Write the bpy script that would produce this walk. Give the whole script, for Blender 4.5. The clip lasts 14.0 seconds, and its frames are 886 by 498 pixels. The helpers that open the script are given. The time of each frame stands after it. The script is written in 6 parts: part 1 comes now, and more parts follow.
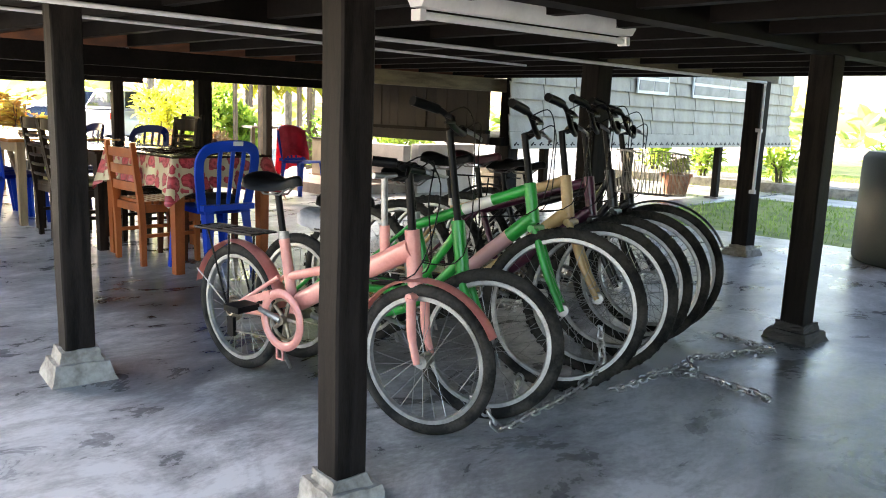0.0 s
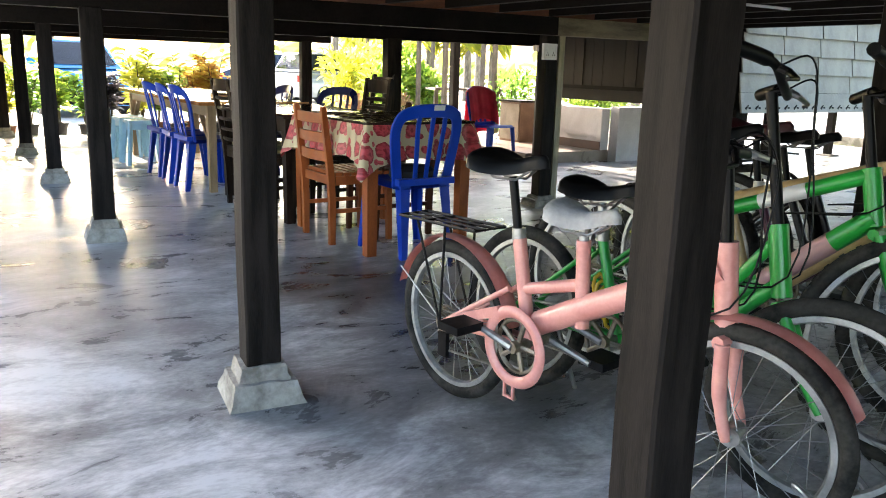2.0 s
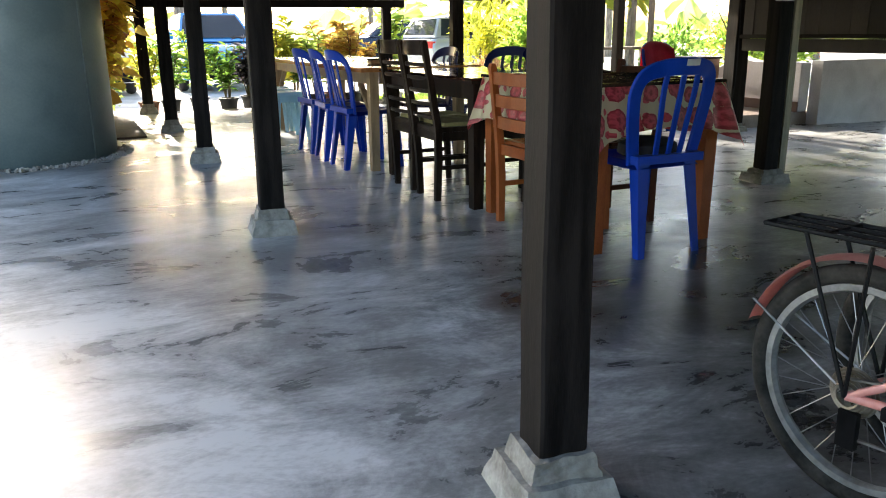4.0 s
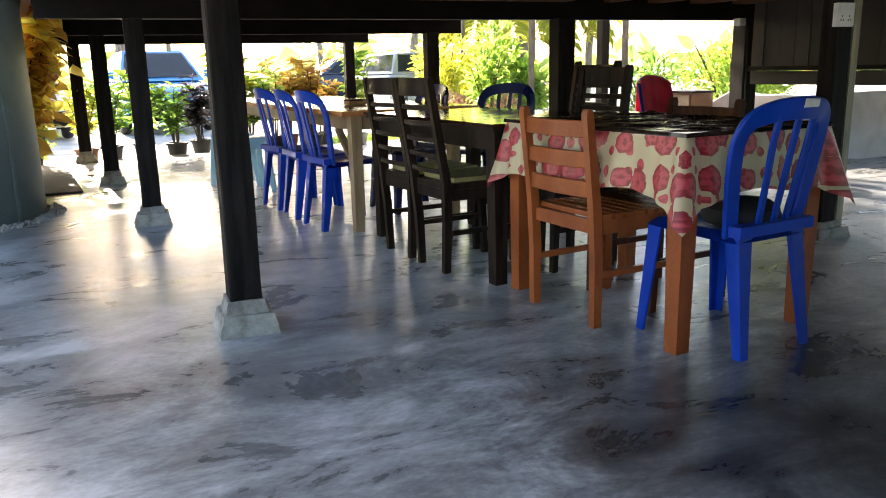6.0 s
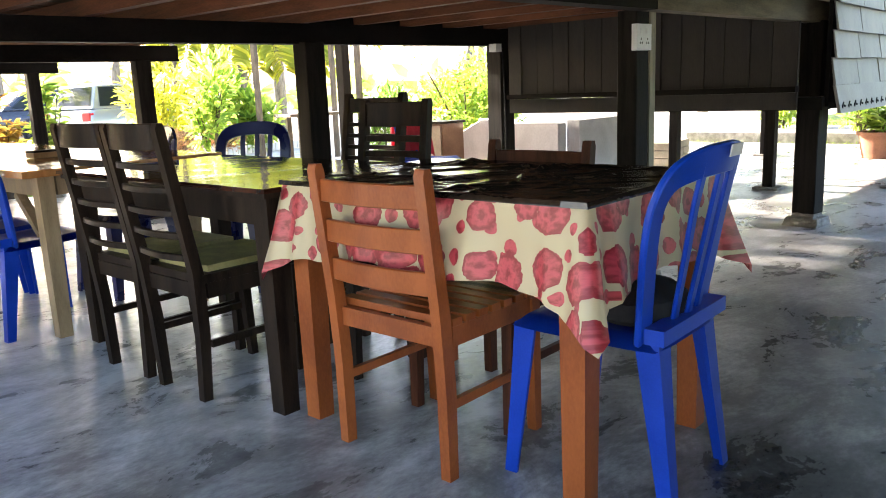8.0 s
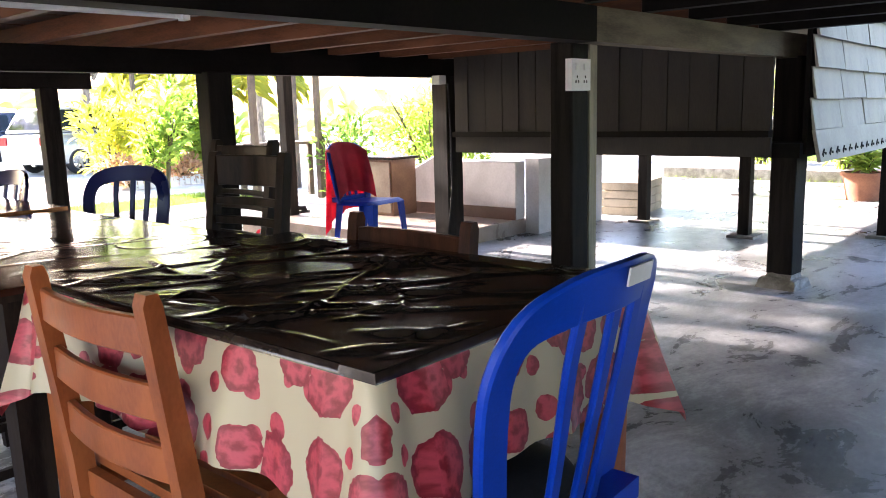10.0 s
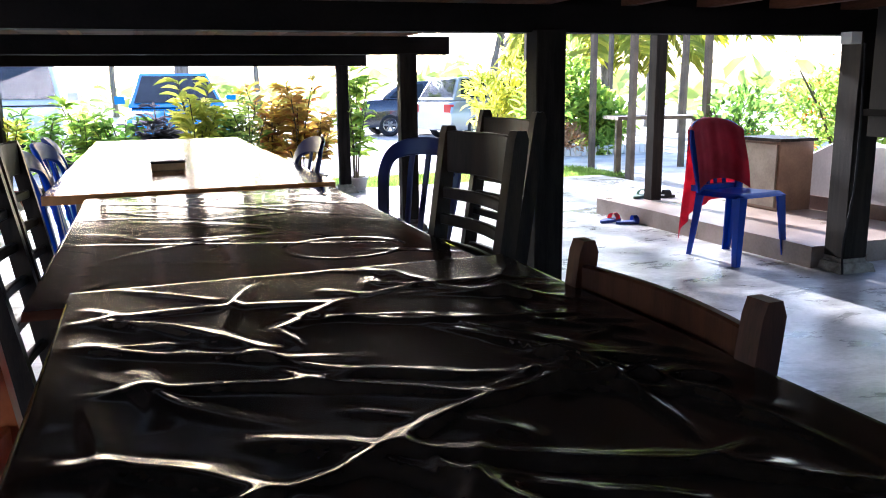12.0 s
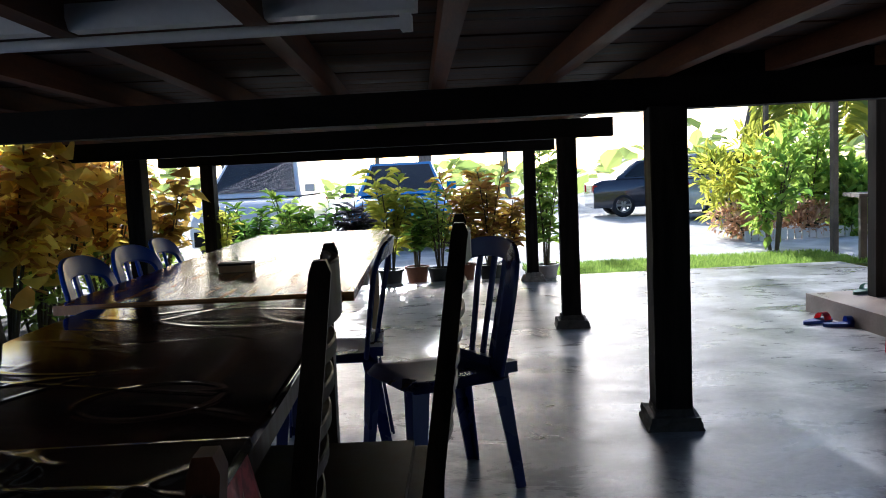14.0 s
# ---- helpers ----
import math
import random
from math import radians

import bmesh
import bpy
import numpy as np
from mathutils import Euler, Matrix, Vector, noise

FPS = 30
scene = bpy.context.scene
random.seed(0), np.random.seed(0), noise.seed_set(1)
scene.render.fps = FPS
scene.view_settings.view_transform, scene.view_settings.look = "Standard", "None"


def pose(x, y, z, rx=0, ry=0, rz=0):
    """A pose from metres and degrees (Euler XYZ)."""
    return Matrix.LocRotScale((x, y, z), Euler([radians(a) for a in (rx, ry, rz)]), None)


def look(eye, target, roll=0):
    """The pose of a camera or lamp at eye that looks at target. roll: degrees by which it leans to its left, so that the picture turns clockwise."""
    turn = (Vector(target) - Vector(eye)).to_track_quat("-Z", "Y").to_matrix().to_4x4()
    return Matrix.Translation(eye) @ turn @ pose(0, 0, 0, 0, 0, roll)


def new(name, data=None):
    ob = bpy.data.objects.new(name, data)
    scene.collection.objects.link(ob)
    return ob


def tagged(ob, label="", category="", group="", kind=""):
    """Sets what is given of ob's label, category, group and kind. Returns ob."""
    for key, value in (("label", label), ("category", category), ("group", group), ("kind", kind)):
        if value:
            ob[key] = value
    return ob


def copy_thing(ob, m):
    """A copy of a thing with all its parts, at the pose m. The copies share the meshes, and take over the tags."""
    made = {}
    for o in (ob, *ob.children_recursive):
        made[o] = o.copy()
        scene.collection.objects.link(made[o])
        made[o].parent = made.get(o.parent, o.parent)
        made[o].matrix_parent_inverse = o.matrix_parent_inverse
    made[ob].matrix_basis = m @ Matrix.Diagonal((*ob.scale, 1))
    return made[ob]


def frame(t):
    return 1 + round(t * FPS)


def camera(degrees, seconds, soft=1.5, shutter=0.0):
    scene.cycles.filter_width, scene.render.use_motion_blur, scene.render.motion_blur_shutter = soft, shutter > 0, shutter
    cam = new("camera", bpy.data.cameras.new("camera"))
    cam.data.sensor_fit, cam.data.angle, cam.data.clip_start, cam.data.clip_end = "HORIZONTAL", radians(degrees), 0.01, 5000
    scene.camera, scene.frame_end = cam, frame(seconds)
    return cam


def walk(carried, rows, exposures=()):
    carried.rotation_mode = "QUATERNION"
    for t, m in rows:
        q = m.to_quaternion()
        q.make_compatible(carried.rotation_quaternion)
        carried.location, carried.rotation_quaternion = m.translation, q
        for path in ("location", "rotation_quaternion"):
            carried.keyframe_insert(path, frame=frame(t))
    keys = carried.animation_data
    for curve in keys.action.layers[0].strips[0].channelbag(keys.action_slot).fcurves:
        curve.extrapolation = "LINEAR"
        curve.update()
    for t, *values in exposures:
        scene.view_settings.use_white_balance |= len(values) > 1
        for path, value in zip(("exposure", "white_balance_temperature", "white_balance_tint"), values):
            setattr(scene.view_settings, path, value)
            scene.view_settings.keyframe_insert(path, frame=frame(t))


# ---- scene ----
cam = camera(59.2, 14.0, soft=1.0)
PATH = [
    (0, (-0.97, -2.997, 1.083), (0.438, -1.618, 0.741), 2.2),
    (0.5, (-0.872, -2.823, 1.046), (0.457, -1.374, 0.677), 2.0),
    (1, (-0.756, -2.681, 1.065), (0.554, -1.219, 0.68), 2.4),
    (1.5, (-0.696, -2.479, 1.052), (0.527, -0.95, 0.645), 2.4),
    (2, (-0.666, -2.203, 1.054), (0.4, -0.572, 0.604), 1.7),
    (2.5, (-0.628, -1.951, 1.002), (0.269, -0.236, 0.499), 1.3),
    (3, (-0.655, -1.719, 0.988), (0.154, 0.036, 0.476), 0.4),
    (3.5, (-0.729, -1.424, 0.948), (0.059, 0.334, 0.411), -0.1),
    (4, (-0.69, -1.172, 0.974), (0.112, 0.581, 0.44), -0.6),
    (6.3, (-0.528, -0.052, 0.981), (0.435, 1.642, 0.532), -1.3),
    (6.5, (-0.497, 0.062, 0.984), (0.5, 1.734, 0.524), -1.2),
    (7, (-0.408, 0.314, 1.002), (0.711, 1.911, 0.559), -0.6),
    (7.5, (-0.26, 0.529, 1.029), (1.008, 2.022, 0.627), -0.6),
    (8, (-0.126, 0.749, 1.01), (1.339, 2.049, 0.605), -2.3),
    (8.5, (0.01, 0.815, 1.031), (1.547, 2.042, 0.668), -2.2),
    (10.8, (1.04, 1.212, 1.081), (2.411, 2.634, 0.772), 0.4),
    (11, (1.121, 1.32, 1.062), (2.387, 2.837, 0.753), 0.1),
    (11.5, (1.241, 1.399, 1.064), (2.105, 3.169, 0.715), -0.8),
    (12, (1.434, 1.402, 1.049), (2.121, 3.238, 0.654), -0.7),
    (12.5, (1.671, 1.384, 1.041), (2.306, 3.242, 0.66), 0.9),
    (13, (1.889, 1.449, 1.082), (2.364, 3.373, 0.812), -0.9),
    (13.5, (2.089, 1.529, 1.118), (2.361, 3.502, 0.931), -1.6),
    (14, (2.258, 1.669, 1.08), (2.313, 3.66, 0.902), -2.7),
]
walk(cam, [(t, look(e, g, r)) for t, e, g, r in PATH],
     [(0, 3.38, 6800, 15), (2, 3.35, 6600, 13), (3, 2.8, 6400, 8), (4, 2.65, 6400, 10), (6.5, 3.0, 6500, 14), (8.5, 3.55, 6500, 17), (11.0, 3.45, 5600, 25), (11.5, 2.9, 5400, 19), (12.0, 2.8, 5200, 19), (12.5, 2.85, 5050, 19), (13.2, 1.4, 5100, 17), (14, 1.15, 5150, 14)])

# ---------- light ----------
SUN_TURN, SUN_HEIGHT = radians(-1.2), radians(21)   # from +y towards -x; above the horizon
world = bpy.data.worlds.new("sky")
scene.world = world
world.use_nodes = True
wn = world.node_tree
sky = wn.nodes.new("ShaderNodeTexSky")
sky.sky_type, sky.sun_disc = "NISHITA", False
sky.sun_elevation, sky.sun_rotation = SUN_HEIGHT, SUN_TURN
sky.air_density, sky.dust_density = 1.0, 2.5
wn.links.new(sky.outputs[0], wn.nodes["Background"].inputs[0])
wn.nodes["Background"].inputs[1].default_value = 0.115
sun_data = bpy.data.lights.new("sun", "SUN")
sun_data.energy, sun_data.angle, sun_data.color = 4.3, radians(0.6), (1.0, 0.90, 0.74)
sun_lamp = new("sun", sun_data)
sun_way = Vector((math.sin(SUN_TURN) * math.cos(SUN_HEIGHT), math.cos(SUN_TURN) * math.cos(SUN_HEIGHT), math.sin(SUN_HEIGHT)))
sun_lamp.matrix_world = look(sun_way * 60, (0, 0, 0))

# ---------- materials ----------
def rgba(c):
    return (*c, 1.0)


def surface(name, low, high, scale=6.0, fine=60.0, rough=(0.45, 0.65), bump=0.15, depth=0.004, metal=0.0, stretch=(1, 1, 1),
            spread=(0.35, 0.65), vary=0.0, warp=0.4, coat=0.0, through_light=0.0, spec=0.5):
    """Two noise scales mix low and high; the fine one also gives relief."""
    m = bpy.data.materials.new(name)
    m.use_nodes = True
    nt = m.node_tree
    n, l = nt.nodes, nt.links
    b = n["Principled BSDF"]
    tc = n.new("ShaderNodeTexCoord")
    mp = n.new("ShaderNodeMapping")
    mp.inputs["Scale"].default_value = stretch
    l.new(tc.outputs["Object"], mp.inputs["Vector"])
    a = n.new("ShaderNodeTexNoise")
    a.inputs["Scale"].default_value, a.inputs["Detail"].default_value, a.inputs["Distortion"].default_value = scale, 5, warp
    f = n.new("ShaderNodeTexNoise")
    f.inputs["Scale"].default_value, f.inputs["Detail"].default_value = fine, 3
    for t in (a, f):
        l.new(mp.outputs[0], t.inputs["Vector"])
    mx = n.new("ShaderNodeMath")
    mx.operation = "MULTIPLY_ADD"
    mx.inputs[1].default_value = 0.3
    l.new(f.outputs[0], mx.inputs[0])
    sub = n.new("ShaderNodeMath")
    sub.operation = "MULTIPLY_ADD"
    sub.inputs[1].default_value, sub.inputs[2].default_value = 1.0, -0.15
    l.new(a.outputs[0], sub.inputs[0])
    l.new(sub.outputs[0], mx.inputs[2])
    r = n.new("ShaderNodeValToRGB")
    r.color_ramp.elements[0].position, r.color_ramp.elements[1].position = spread
    r.color_ramp.elements[0].color, r.color_ramp.elements[1].color = rgba(low), rgba(high)
    l.new(mx.outputs[0], r.inputs[0])
    out = r.outputs[0]
    if vary:
        oi = n.new("ShaderNodeObjectInfo")
        hs = n.new("ShaderNodeHueSaturation")
        mr = n.new("ShaderNodeMapRange")
        mr.inputs[3].default_value, mr.inputs[4].default_value = 1 - vary, 1 + vary
        l.new(oi.outputs["Random"], mr.inputs[0])
        l.new(mr.outputs[0], hs.inputs["Value"])
        l.new(out, hs.inputs["Color"])
        out = hs.outputs[0]
    l.new(out, b.inputs["Base Color"])
    rr = n.new("ShaderNodeMapRange")
    rr.inputs[1].default_value, rr.inputs[2].default_value = 0.3, 0.7
    rr.inputs[3].default_value, rr.inputs[4].default_value = rough
    l.new(a.outputs[0], rr.inputs[0])
    l.new(rr.outputs[0], b.inputs["Roughness"])
    b.inputs["Metallic"].default_value = metal
    b.inputs["Coat Weight"].default_value = coat
    b.inputs["Specular IOR Level"].default_value = spec
    if bump:
        bp = n.new("ShaderNodeBump")
        bp.inputs["Strength"].default_value, bp.inputs["Distance"].default_value = bump, depth
        l.new(mx.outputs[0], bp.inputs["Height"])
        l.new(bp.outputs[0], b.inputs["Normal"])
    if through_light:
        tr = n.new("ShaderNodeBsdfTranslucent")
        ms = n.new("ShaderNodeMixShader")
        ms.inputs[0].default_value = through_light
        l.new(out, tr.inputs[0])
        l.new(b.outputs[0], ms.inputs[1])
        l.new(tr.outputs[0], ms.inputs[2])
        l.new(ms.outputs[0], n["Material Output"].inputs[0])
    return m


def leaf_material(name, low, high, scale=1.6):
    """Leaf colour that changes from leaf to leaf and lets light through."""
    m = bpy.data.materials.new(name)
    m.use_nodes = True
    n, l = m.node_tree.nodes, m.node_tree.links
    b = n["Principled BSDF"]
    g = n.new("ShaderNodeNewGeometry")
    r = n.new("ShaderNodeValToRGB")
    r.color_ramp.elements[0].color, r.color_ramp.elements[1].color = rgba(low), rgba(high)
    l.new(g.outputs["Random Per Island"], r.inputs[0])
    l.new(r.outputs[0], b.inputs["Base Color"])
    b.inputs["Roughness"].default_value = 0.45
    tr = n.new("ShaderNodeBsdfTranslucent")
    ms = n.new("ShaderNodeMixShader")
    ms.inputs[0].default_value = 0.6
    hs = n.new("ShaderNodeHueSaturation")
    hs.inputs["Value"].default_value = scale
    l.new(r.outputs[0], hs.inputs["Color"])
    l.new(hs.outputs[0], tr.inputs[0])
    l.new(b.outputs[0], ms.inputs[1])
    l.new(tr.outputs[0], ms.inputs[2])
    l.new(ms.outputs[0], n["Material Output"].inputs[0])
    return m


def concrete_floor():
    """Troweled cement: cloudy light and dark patches with long sweeps, polished unevenly."""
    m = bpy.data.materials.new("troweled_cement")
    m.use_nodes = True
    n, l = m.node_tree.nodes, m.node_tree.links
    b = n["Principled BSDF"]
    tc = n.new("ShaderNodeTexCoord")
    mp = n.new("ShaderNodeMapping")
    mp.inputs["Scale"].default_value = (1.0, 1.7, 1.0)
    mp.inputs["Rotation"].default_value = (0, 0, radians(38))
    l.new(tc.outputs["Object"], mp.inputs[0])

    def nz(scale, detail, dist, rough=0.6):
        t = n.new("ShaderNodeTexNoise")
        t.inputs["Scale"].default_value, t.inputs["Detail"].default_value = scale, detail
        t.inputs["Distortion"].default_value, t.inputs["Roughness"].default_value = dist, rough
        l.new(mp.outputs[0], t.inputs["Vector"])
        return t.outputs[0]

    big, mid, fine = nz(0.5, 4, 0.5), nz(1.9, 10, 0.5, 0.70), nz(34, 4, 0)
    # arcs left by the trowel
    swirl = n.new("ShaderNodeMapping")
    swirl.inputs["Scale"].default_value = (1.0, 2.0, 1.0)
    swirl.inputs["Rotation"].default_value = (0, 0, radians(-24))
    bent = n.new("ShaderNodeVectorMath")
    bent.operation = "MULTIPLY_ADD"
    warp = n.new("ShaderNodeTexNoise")
    warp.inputs["Scale"].default_value, warp.inputs["Detail"].default_value = 0.8, 2
    l.new(tc.outputs["Object"], warp.inputs["Vector"])
    l.new(warp.outputs["Color"], bent.inputs[0])
    bent.inputs[1].default_value = (1.8, 1.8, 0)
    l.new(tc.outputs["Object"], bent.inputs[2])
    l.new(bent.outputs[0], swirl.inputs[0])
    stroke = n.new("ShaderNodeTexNoise")
    stroke.inputs["Scale"].default_value, stroke.inputs["Detail"].default_value, stroke.inputs["Roughness"].default_value = 3.2, 10, 0.72
    l.new(swirl.outputs[0], stroke.inputs["Vector"])

    def mad(x, k, y):
        t = n.new("ShaderNodeMath")
        t.operation = "MULTIPLY_ADD"
        l.new(x, t.inputs[0])
        t.inputs[1].default_value = k
        if isinstance(y, float):
            t.inputs[2].default_value = y
        else:
            l.new(y, t.inputs[2])
        return t.outputs[0]

    v = mad(big, 0.60, mad(mid, 0.72, mad(stroke.outputs[0], 0.34, mad(fine, 0.16, -0.385))))
    # worn, stained ground before the first table; the other patches are only darker
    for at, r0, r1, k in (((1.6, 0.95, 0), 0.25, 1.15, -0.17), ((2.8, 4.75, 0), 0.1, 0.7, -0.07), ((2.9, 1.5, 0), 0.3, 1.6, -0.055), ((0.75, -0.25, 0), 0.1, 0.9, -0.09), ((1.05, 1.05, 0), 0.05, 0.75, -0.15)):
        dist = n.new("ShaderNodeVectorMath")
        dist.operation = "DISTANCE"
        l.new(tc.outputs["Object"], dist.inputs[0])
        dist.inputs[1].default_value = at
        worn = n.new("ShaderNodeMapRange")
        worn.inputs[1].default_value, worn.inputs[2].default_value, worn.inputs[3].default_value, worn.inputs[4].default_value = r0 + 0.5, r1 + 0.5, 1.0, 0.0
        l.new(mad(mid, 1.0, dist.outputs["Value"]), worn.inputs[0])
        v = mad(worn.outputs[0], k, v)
    r = n.new("ShaderNodeValToRGB")
    e = r.color_ramp.elements
    e[0].position, e[0].color = 0.24, (0.035, 0.035, 0.034, 1)
    e[1].position, e[1].color = 0.64, (0.54, 0.54, 0.54, 1)
    k = e.new(0.36)
    k.color = (0.10, 0.10, 0.099, 1)
    k = e.new(0.46)
    k.color = (0.19, 0.19, 0.188, 1)
    k = e.new(0.55)
    k.color = (0.35, 0.35, 0.35, 1)
    l.new(v, r.inputs[0])
    l.new(r.outputs[0], b.inputs["Base Color"])
    mr = n.new("ShaderNodeMapRange")
    mr.inputs[1].default_value, mr.inputs[2].default_value = 0.3, 0.7
    mr.inputs[3].default_value, mr.inputs[4].default_value = 0.20, 0.44
    l.new(mid, mr.inputs[0])
    l.new(mr.outputs[0], b.inputs["Roughness"])
    bp = n.new("ShaderNodeBump")
    bp.inputs["Strength"].default_value, bp.inputs["Distance"].default_value = 0.25, 0.006
    l.new(v, bp.inputs["Height"])
    l.new(bp.outputs[0], b.inputs["Normal"])
    return m


def plain(name, color, rough=0.5, metal=0.0, coat=0.0, spec=0.5):
    m = bpy.data.materials.new(name)
    m.use_nodes = True
    b = m.node_tree.nodes["Principled BSDF"]
    b.inputs["Base Color"].default_value = rgba(color)
    b.inputs["Roughness"].default_value, b.inputs["Metallic"].default_value = rough, metal
    b.inputs["Coat Weight"].default_value = coat
    b.inputs["Specular IOR Level"].default_value = spec
    return m


CEMENT = concrete_floor()
POST = surface("dark_stained_post", (0.005, 0.0042, 0.0036), (0.019, 0.0155, 0.0135), 5, 70, (0.55, 0.75), 0.35, 0.003, stretch=(6, 6, 0.6), spec=0.09)
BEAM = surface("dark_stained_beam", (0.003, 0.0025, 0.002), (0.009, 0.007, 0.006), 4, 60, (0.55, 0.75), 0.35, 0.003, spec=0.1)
PALE_POST = surface("pale_upright", (0.19, 0.165, 0.105), (0.36, 0.315, 0.21), 5, 70, (0.55, 0.75), 0.35, 0.003, stretch=(6, 6, 0.6))
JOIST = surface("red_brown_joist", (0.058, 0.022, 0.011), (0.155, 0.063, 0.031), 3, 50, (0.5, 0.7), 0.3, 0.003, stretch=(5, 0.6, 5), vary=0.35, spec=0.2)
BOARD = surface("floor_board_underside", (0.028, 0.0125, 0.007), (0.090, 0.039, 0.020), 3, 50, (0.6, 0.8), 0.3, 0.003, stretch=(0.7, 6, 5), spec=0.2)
FOOTING = surface("rough_footing_cement", (0.17, 0.155, 0.13), (0.38, 0.355, 0.31), 9, 70, (0.8, 0.95), 0.9, 0.012)
DARK_FOOTING = surface("dark_stained_footing", (0.03, 0.026, 0.022), (0.09, 0.08, 0.07), 9, 70, (0.7, 0.9), 0.8, 0.01)
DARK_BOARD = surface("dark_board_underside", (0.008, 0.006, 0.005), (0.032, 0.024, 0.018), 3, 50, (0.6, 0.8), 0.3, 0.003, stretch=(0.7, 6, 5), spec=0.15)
PALE_BEAM = surface("pale_brown_beam", (0.085, 0.070, 0.044), (0.19, 0.158, 0.102), 4, 60, (0.55, 0.75), 0.35, 0.003, stretch=(0.7, 4, 4), spec=0.2)
OLD_PANEL = surface("weathered_wall_board", (0.008, 0.0065, 0.0055), (0.026, 0.022, 0.018), 4, 60, (0.6, 0.8), 0.4, 0.004, stretch=(3, 3, 0.5), vary=0.25)
SIDING = surface("grey_white_lap_board", (0.265, 0.242, 0.200), (0.38, 0.350, 0.290), 5, 60, (0.5, 0.7), 0.15, 0.003, vary=0.05)
WHITEWASH = surface("whitewashed_wall", (0.55, 0.54, 0.56), (0.72, 0.71, 0.73), 3, 50, (0.7, 0.9), 0.3, 0.004)
SKIRT = surface("brown_tile", (0.09, 0.045, 0.035), (0.15, 0.08, 0.06), 5, 60, (0.3, 0.5), 0.1, 0.002)
DECK = surface("deck_tile", (0.22, 0.17, 0.14), (0.34, 0.27, 0.23), 4, 60, (0.25, 0.45), 0.1, 0.002)
GRAVEL = surface("pale_gravel_road", (0.42, 0.40, 0.36), (0.66, 0.63, 0.58), 2.0, 90, (0.85, 0.95), 0.8, 0.02)
LAWN = surface("lawn_soil", (0.13, 0.17, 0.04), (0.26, 0.30, 0.09), 3, 60, (0.8, 0.95), 0.9, 0.03)
SOIL = surface("dark_soil", (0.03, 0.022, 0.015), (0.07, 0.05, 0.035), 6, 70, (0.85, 0.95), 0.9, 0.02)
ORANGE_WOOD = surface("orange_varnished_wood", (0.235, 0.056, 0.0135), (0.37, 0.100, 0.026), 2.5, 50, (0.30, 0.44), 0.10, 0.002, stretch=(3, 3, 1.4), spec=0.28)
TOP_WOOD = surface("orange_varnished_tabletop", (0.34, 0.13, 0.035), (0.52, 0.22, 0.07), 3, 60, (0.12, 0.22), 0.06, 0.002, stretch=(8, 0.7, 1))
TAN_WOOD = surface("tan_wood", (0.26, 0.17, 0.09), (0.40, 0.27, 0.15), 4, 60, (0.4, 0.6), 0.15, 0.002, stretch=(6, 6, 0.8))
RED_WOOD = surface("red_brown_wood", (0.040, 0.013, 0.007), (0.085, 0.028, 0.014), 4, 60, (0.35, 0.5), 0.15, 0.002, stretch=(6, 6, 0.8), spec=0.1)
DARK_WOOD = surface("dark_brown_wood", (0.010, 0.0065, 0.005), (0.030, 0.019, 0.013), 4, 60, (0.35, 0.5), 0.15, 0.002, stretch=(6, 6, 0.8), spec=0.1)
GREY_PAINT_WOOD = surface("worn_beige_wood", (0.20, 0.16, 0.12), (0.32, 0.27, 0.21), 4, 60, (0.4, 0.6), 0.15, 0.002)
BLUE_PLASTIC = surface("blue_plastic", (0.004, 0.038, 0.32), (0.009, 0.054, 0.43), 5, 200, (0.28, 0.40), 0.05, 0.001, vary=0.12, spec=0.2)
NAVY_PLASTIC = surface("navy_plastic", (0.008, 0.012, 0.075), (0.014, 0.02, 0.12), 5, 200, (0.22, 0.35), 0.05, 0.001)
AQUA_PLASTIC = surface("pale_blue_plastic", (0.28, 0.50, 0.66), (0.36, 0.60, 0.75), 5, 200, (0.3, 0.42), 0.05, 0.001)
LOUVRE = surface("grey_louvre_glass", (0.16, 0.19, 0.21), (0.26, 0.29, 0.31), 5, 60, (0.08, 0.16), 0.0, 0.001)
WHITE_PVC = surface("white_pvc", (0.70, 0.70, 0.68), (0.82, 0.82, 0.80), 5, 60, (0.35, 0.5), 0.05, 0.001)

# ---------- building helpers ----------
def thing(name, m, label, category, group="", kind=""):
    ob = new(name)
    ob.matrix_world = m
    return tagged(ob, label, category, group, kind)


def finish(bm, material, bevel=0.0, smooth=True, angle=40):
    if bevel:
        bmesh.ops.bevel(bm, geom=[e for e in bm.edges if len(e.link_faces) == 2 and e.calc_face_angle(0) > 0.6],
                        offset=bevel, segments=1, affect="EDGES", clamp_overlap=True)
    me = bpy.data.meshes.new("mesh")
    bm.normal_update()
    bm.to_mesh(me)
    bm.free()
    mats = material if isinstance(material, (list, tuple)) else [material]
    for x in mats:
        me.materials.append(x)
    if smooth:
        me.shade_smooth()
        me.set_sharp_from_angle(angle=radians(angle))
    return me


def part(name, bm, material, parent, label="", bevel=0.0, smooth=True, angle=40):
    ob = new(name, finish(bm, material, bevel, smooth, angle))
    ob.parent = parent
    if label:
        ob["label"] = label
    return ob


def single(name, bm, material, label, category, m=None, group="", kind="", bevel=0.0, smooth=True, angle=40):
    ob = new(name, finish(bm, material, bevel, smooth, angle))
    if m is not None:
        ob.matrix_world = m
    return tagged(ob, label, category, group, kind)


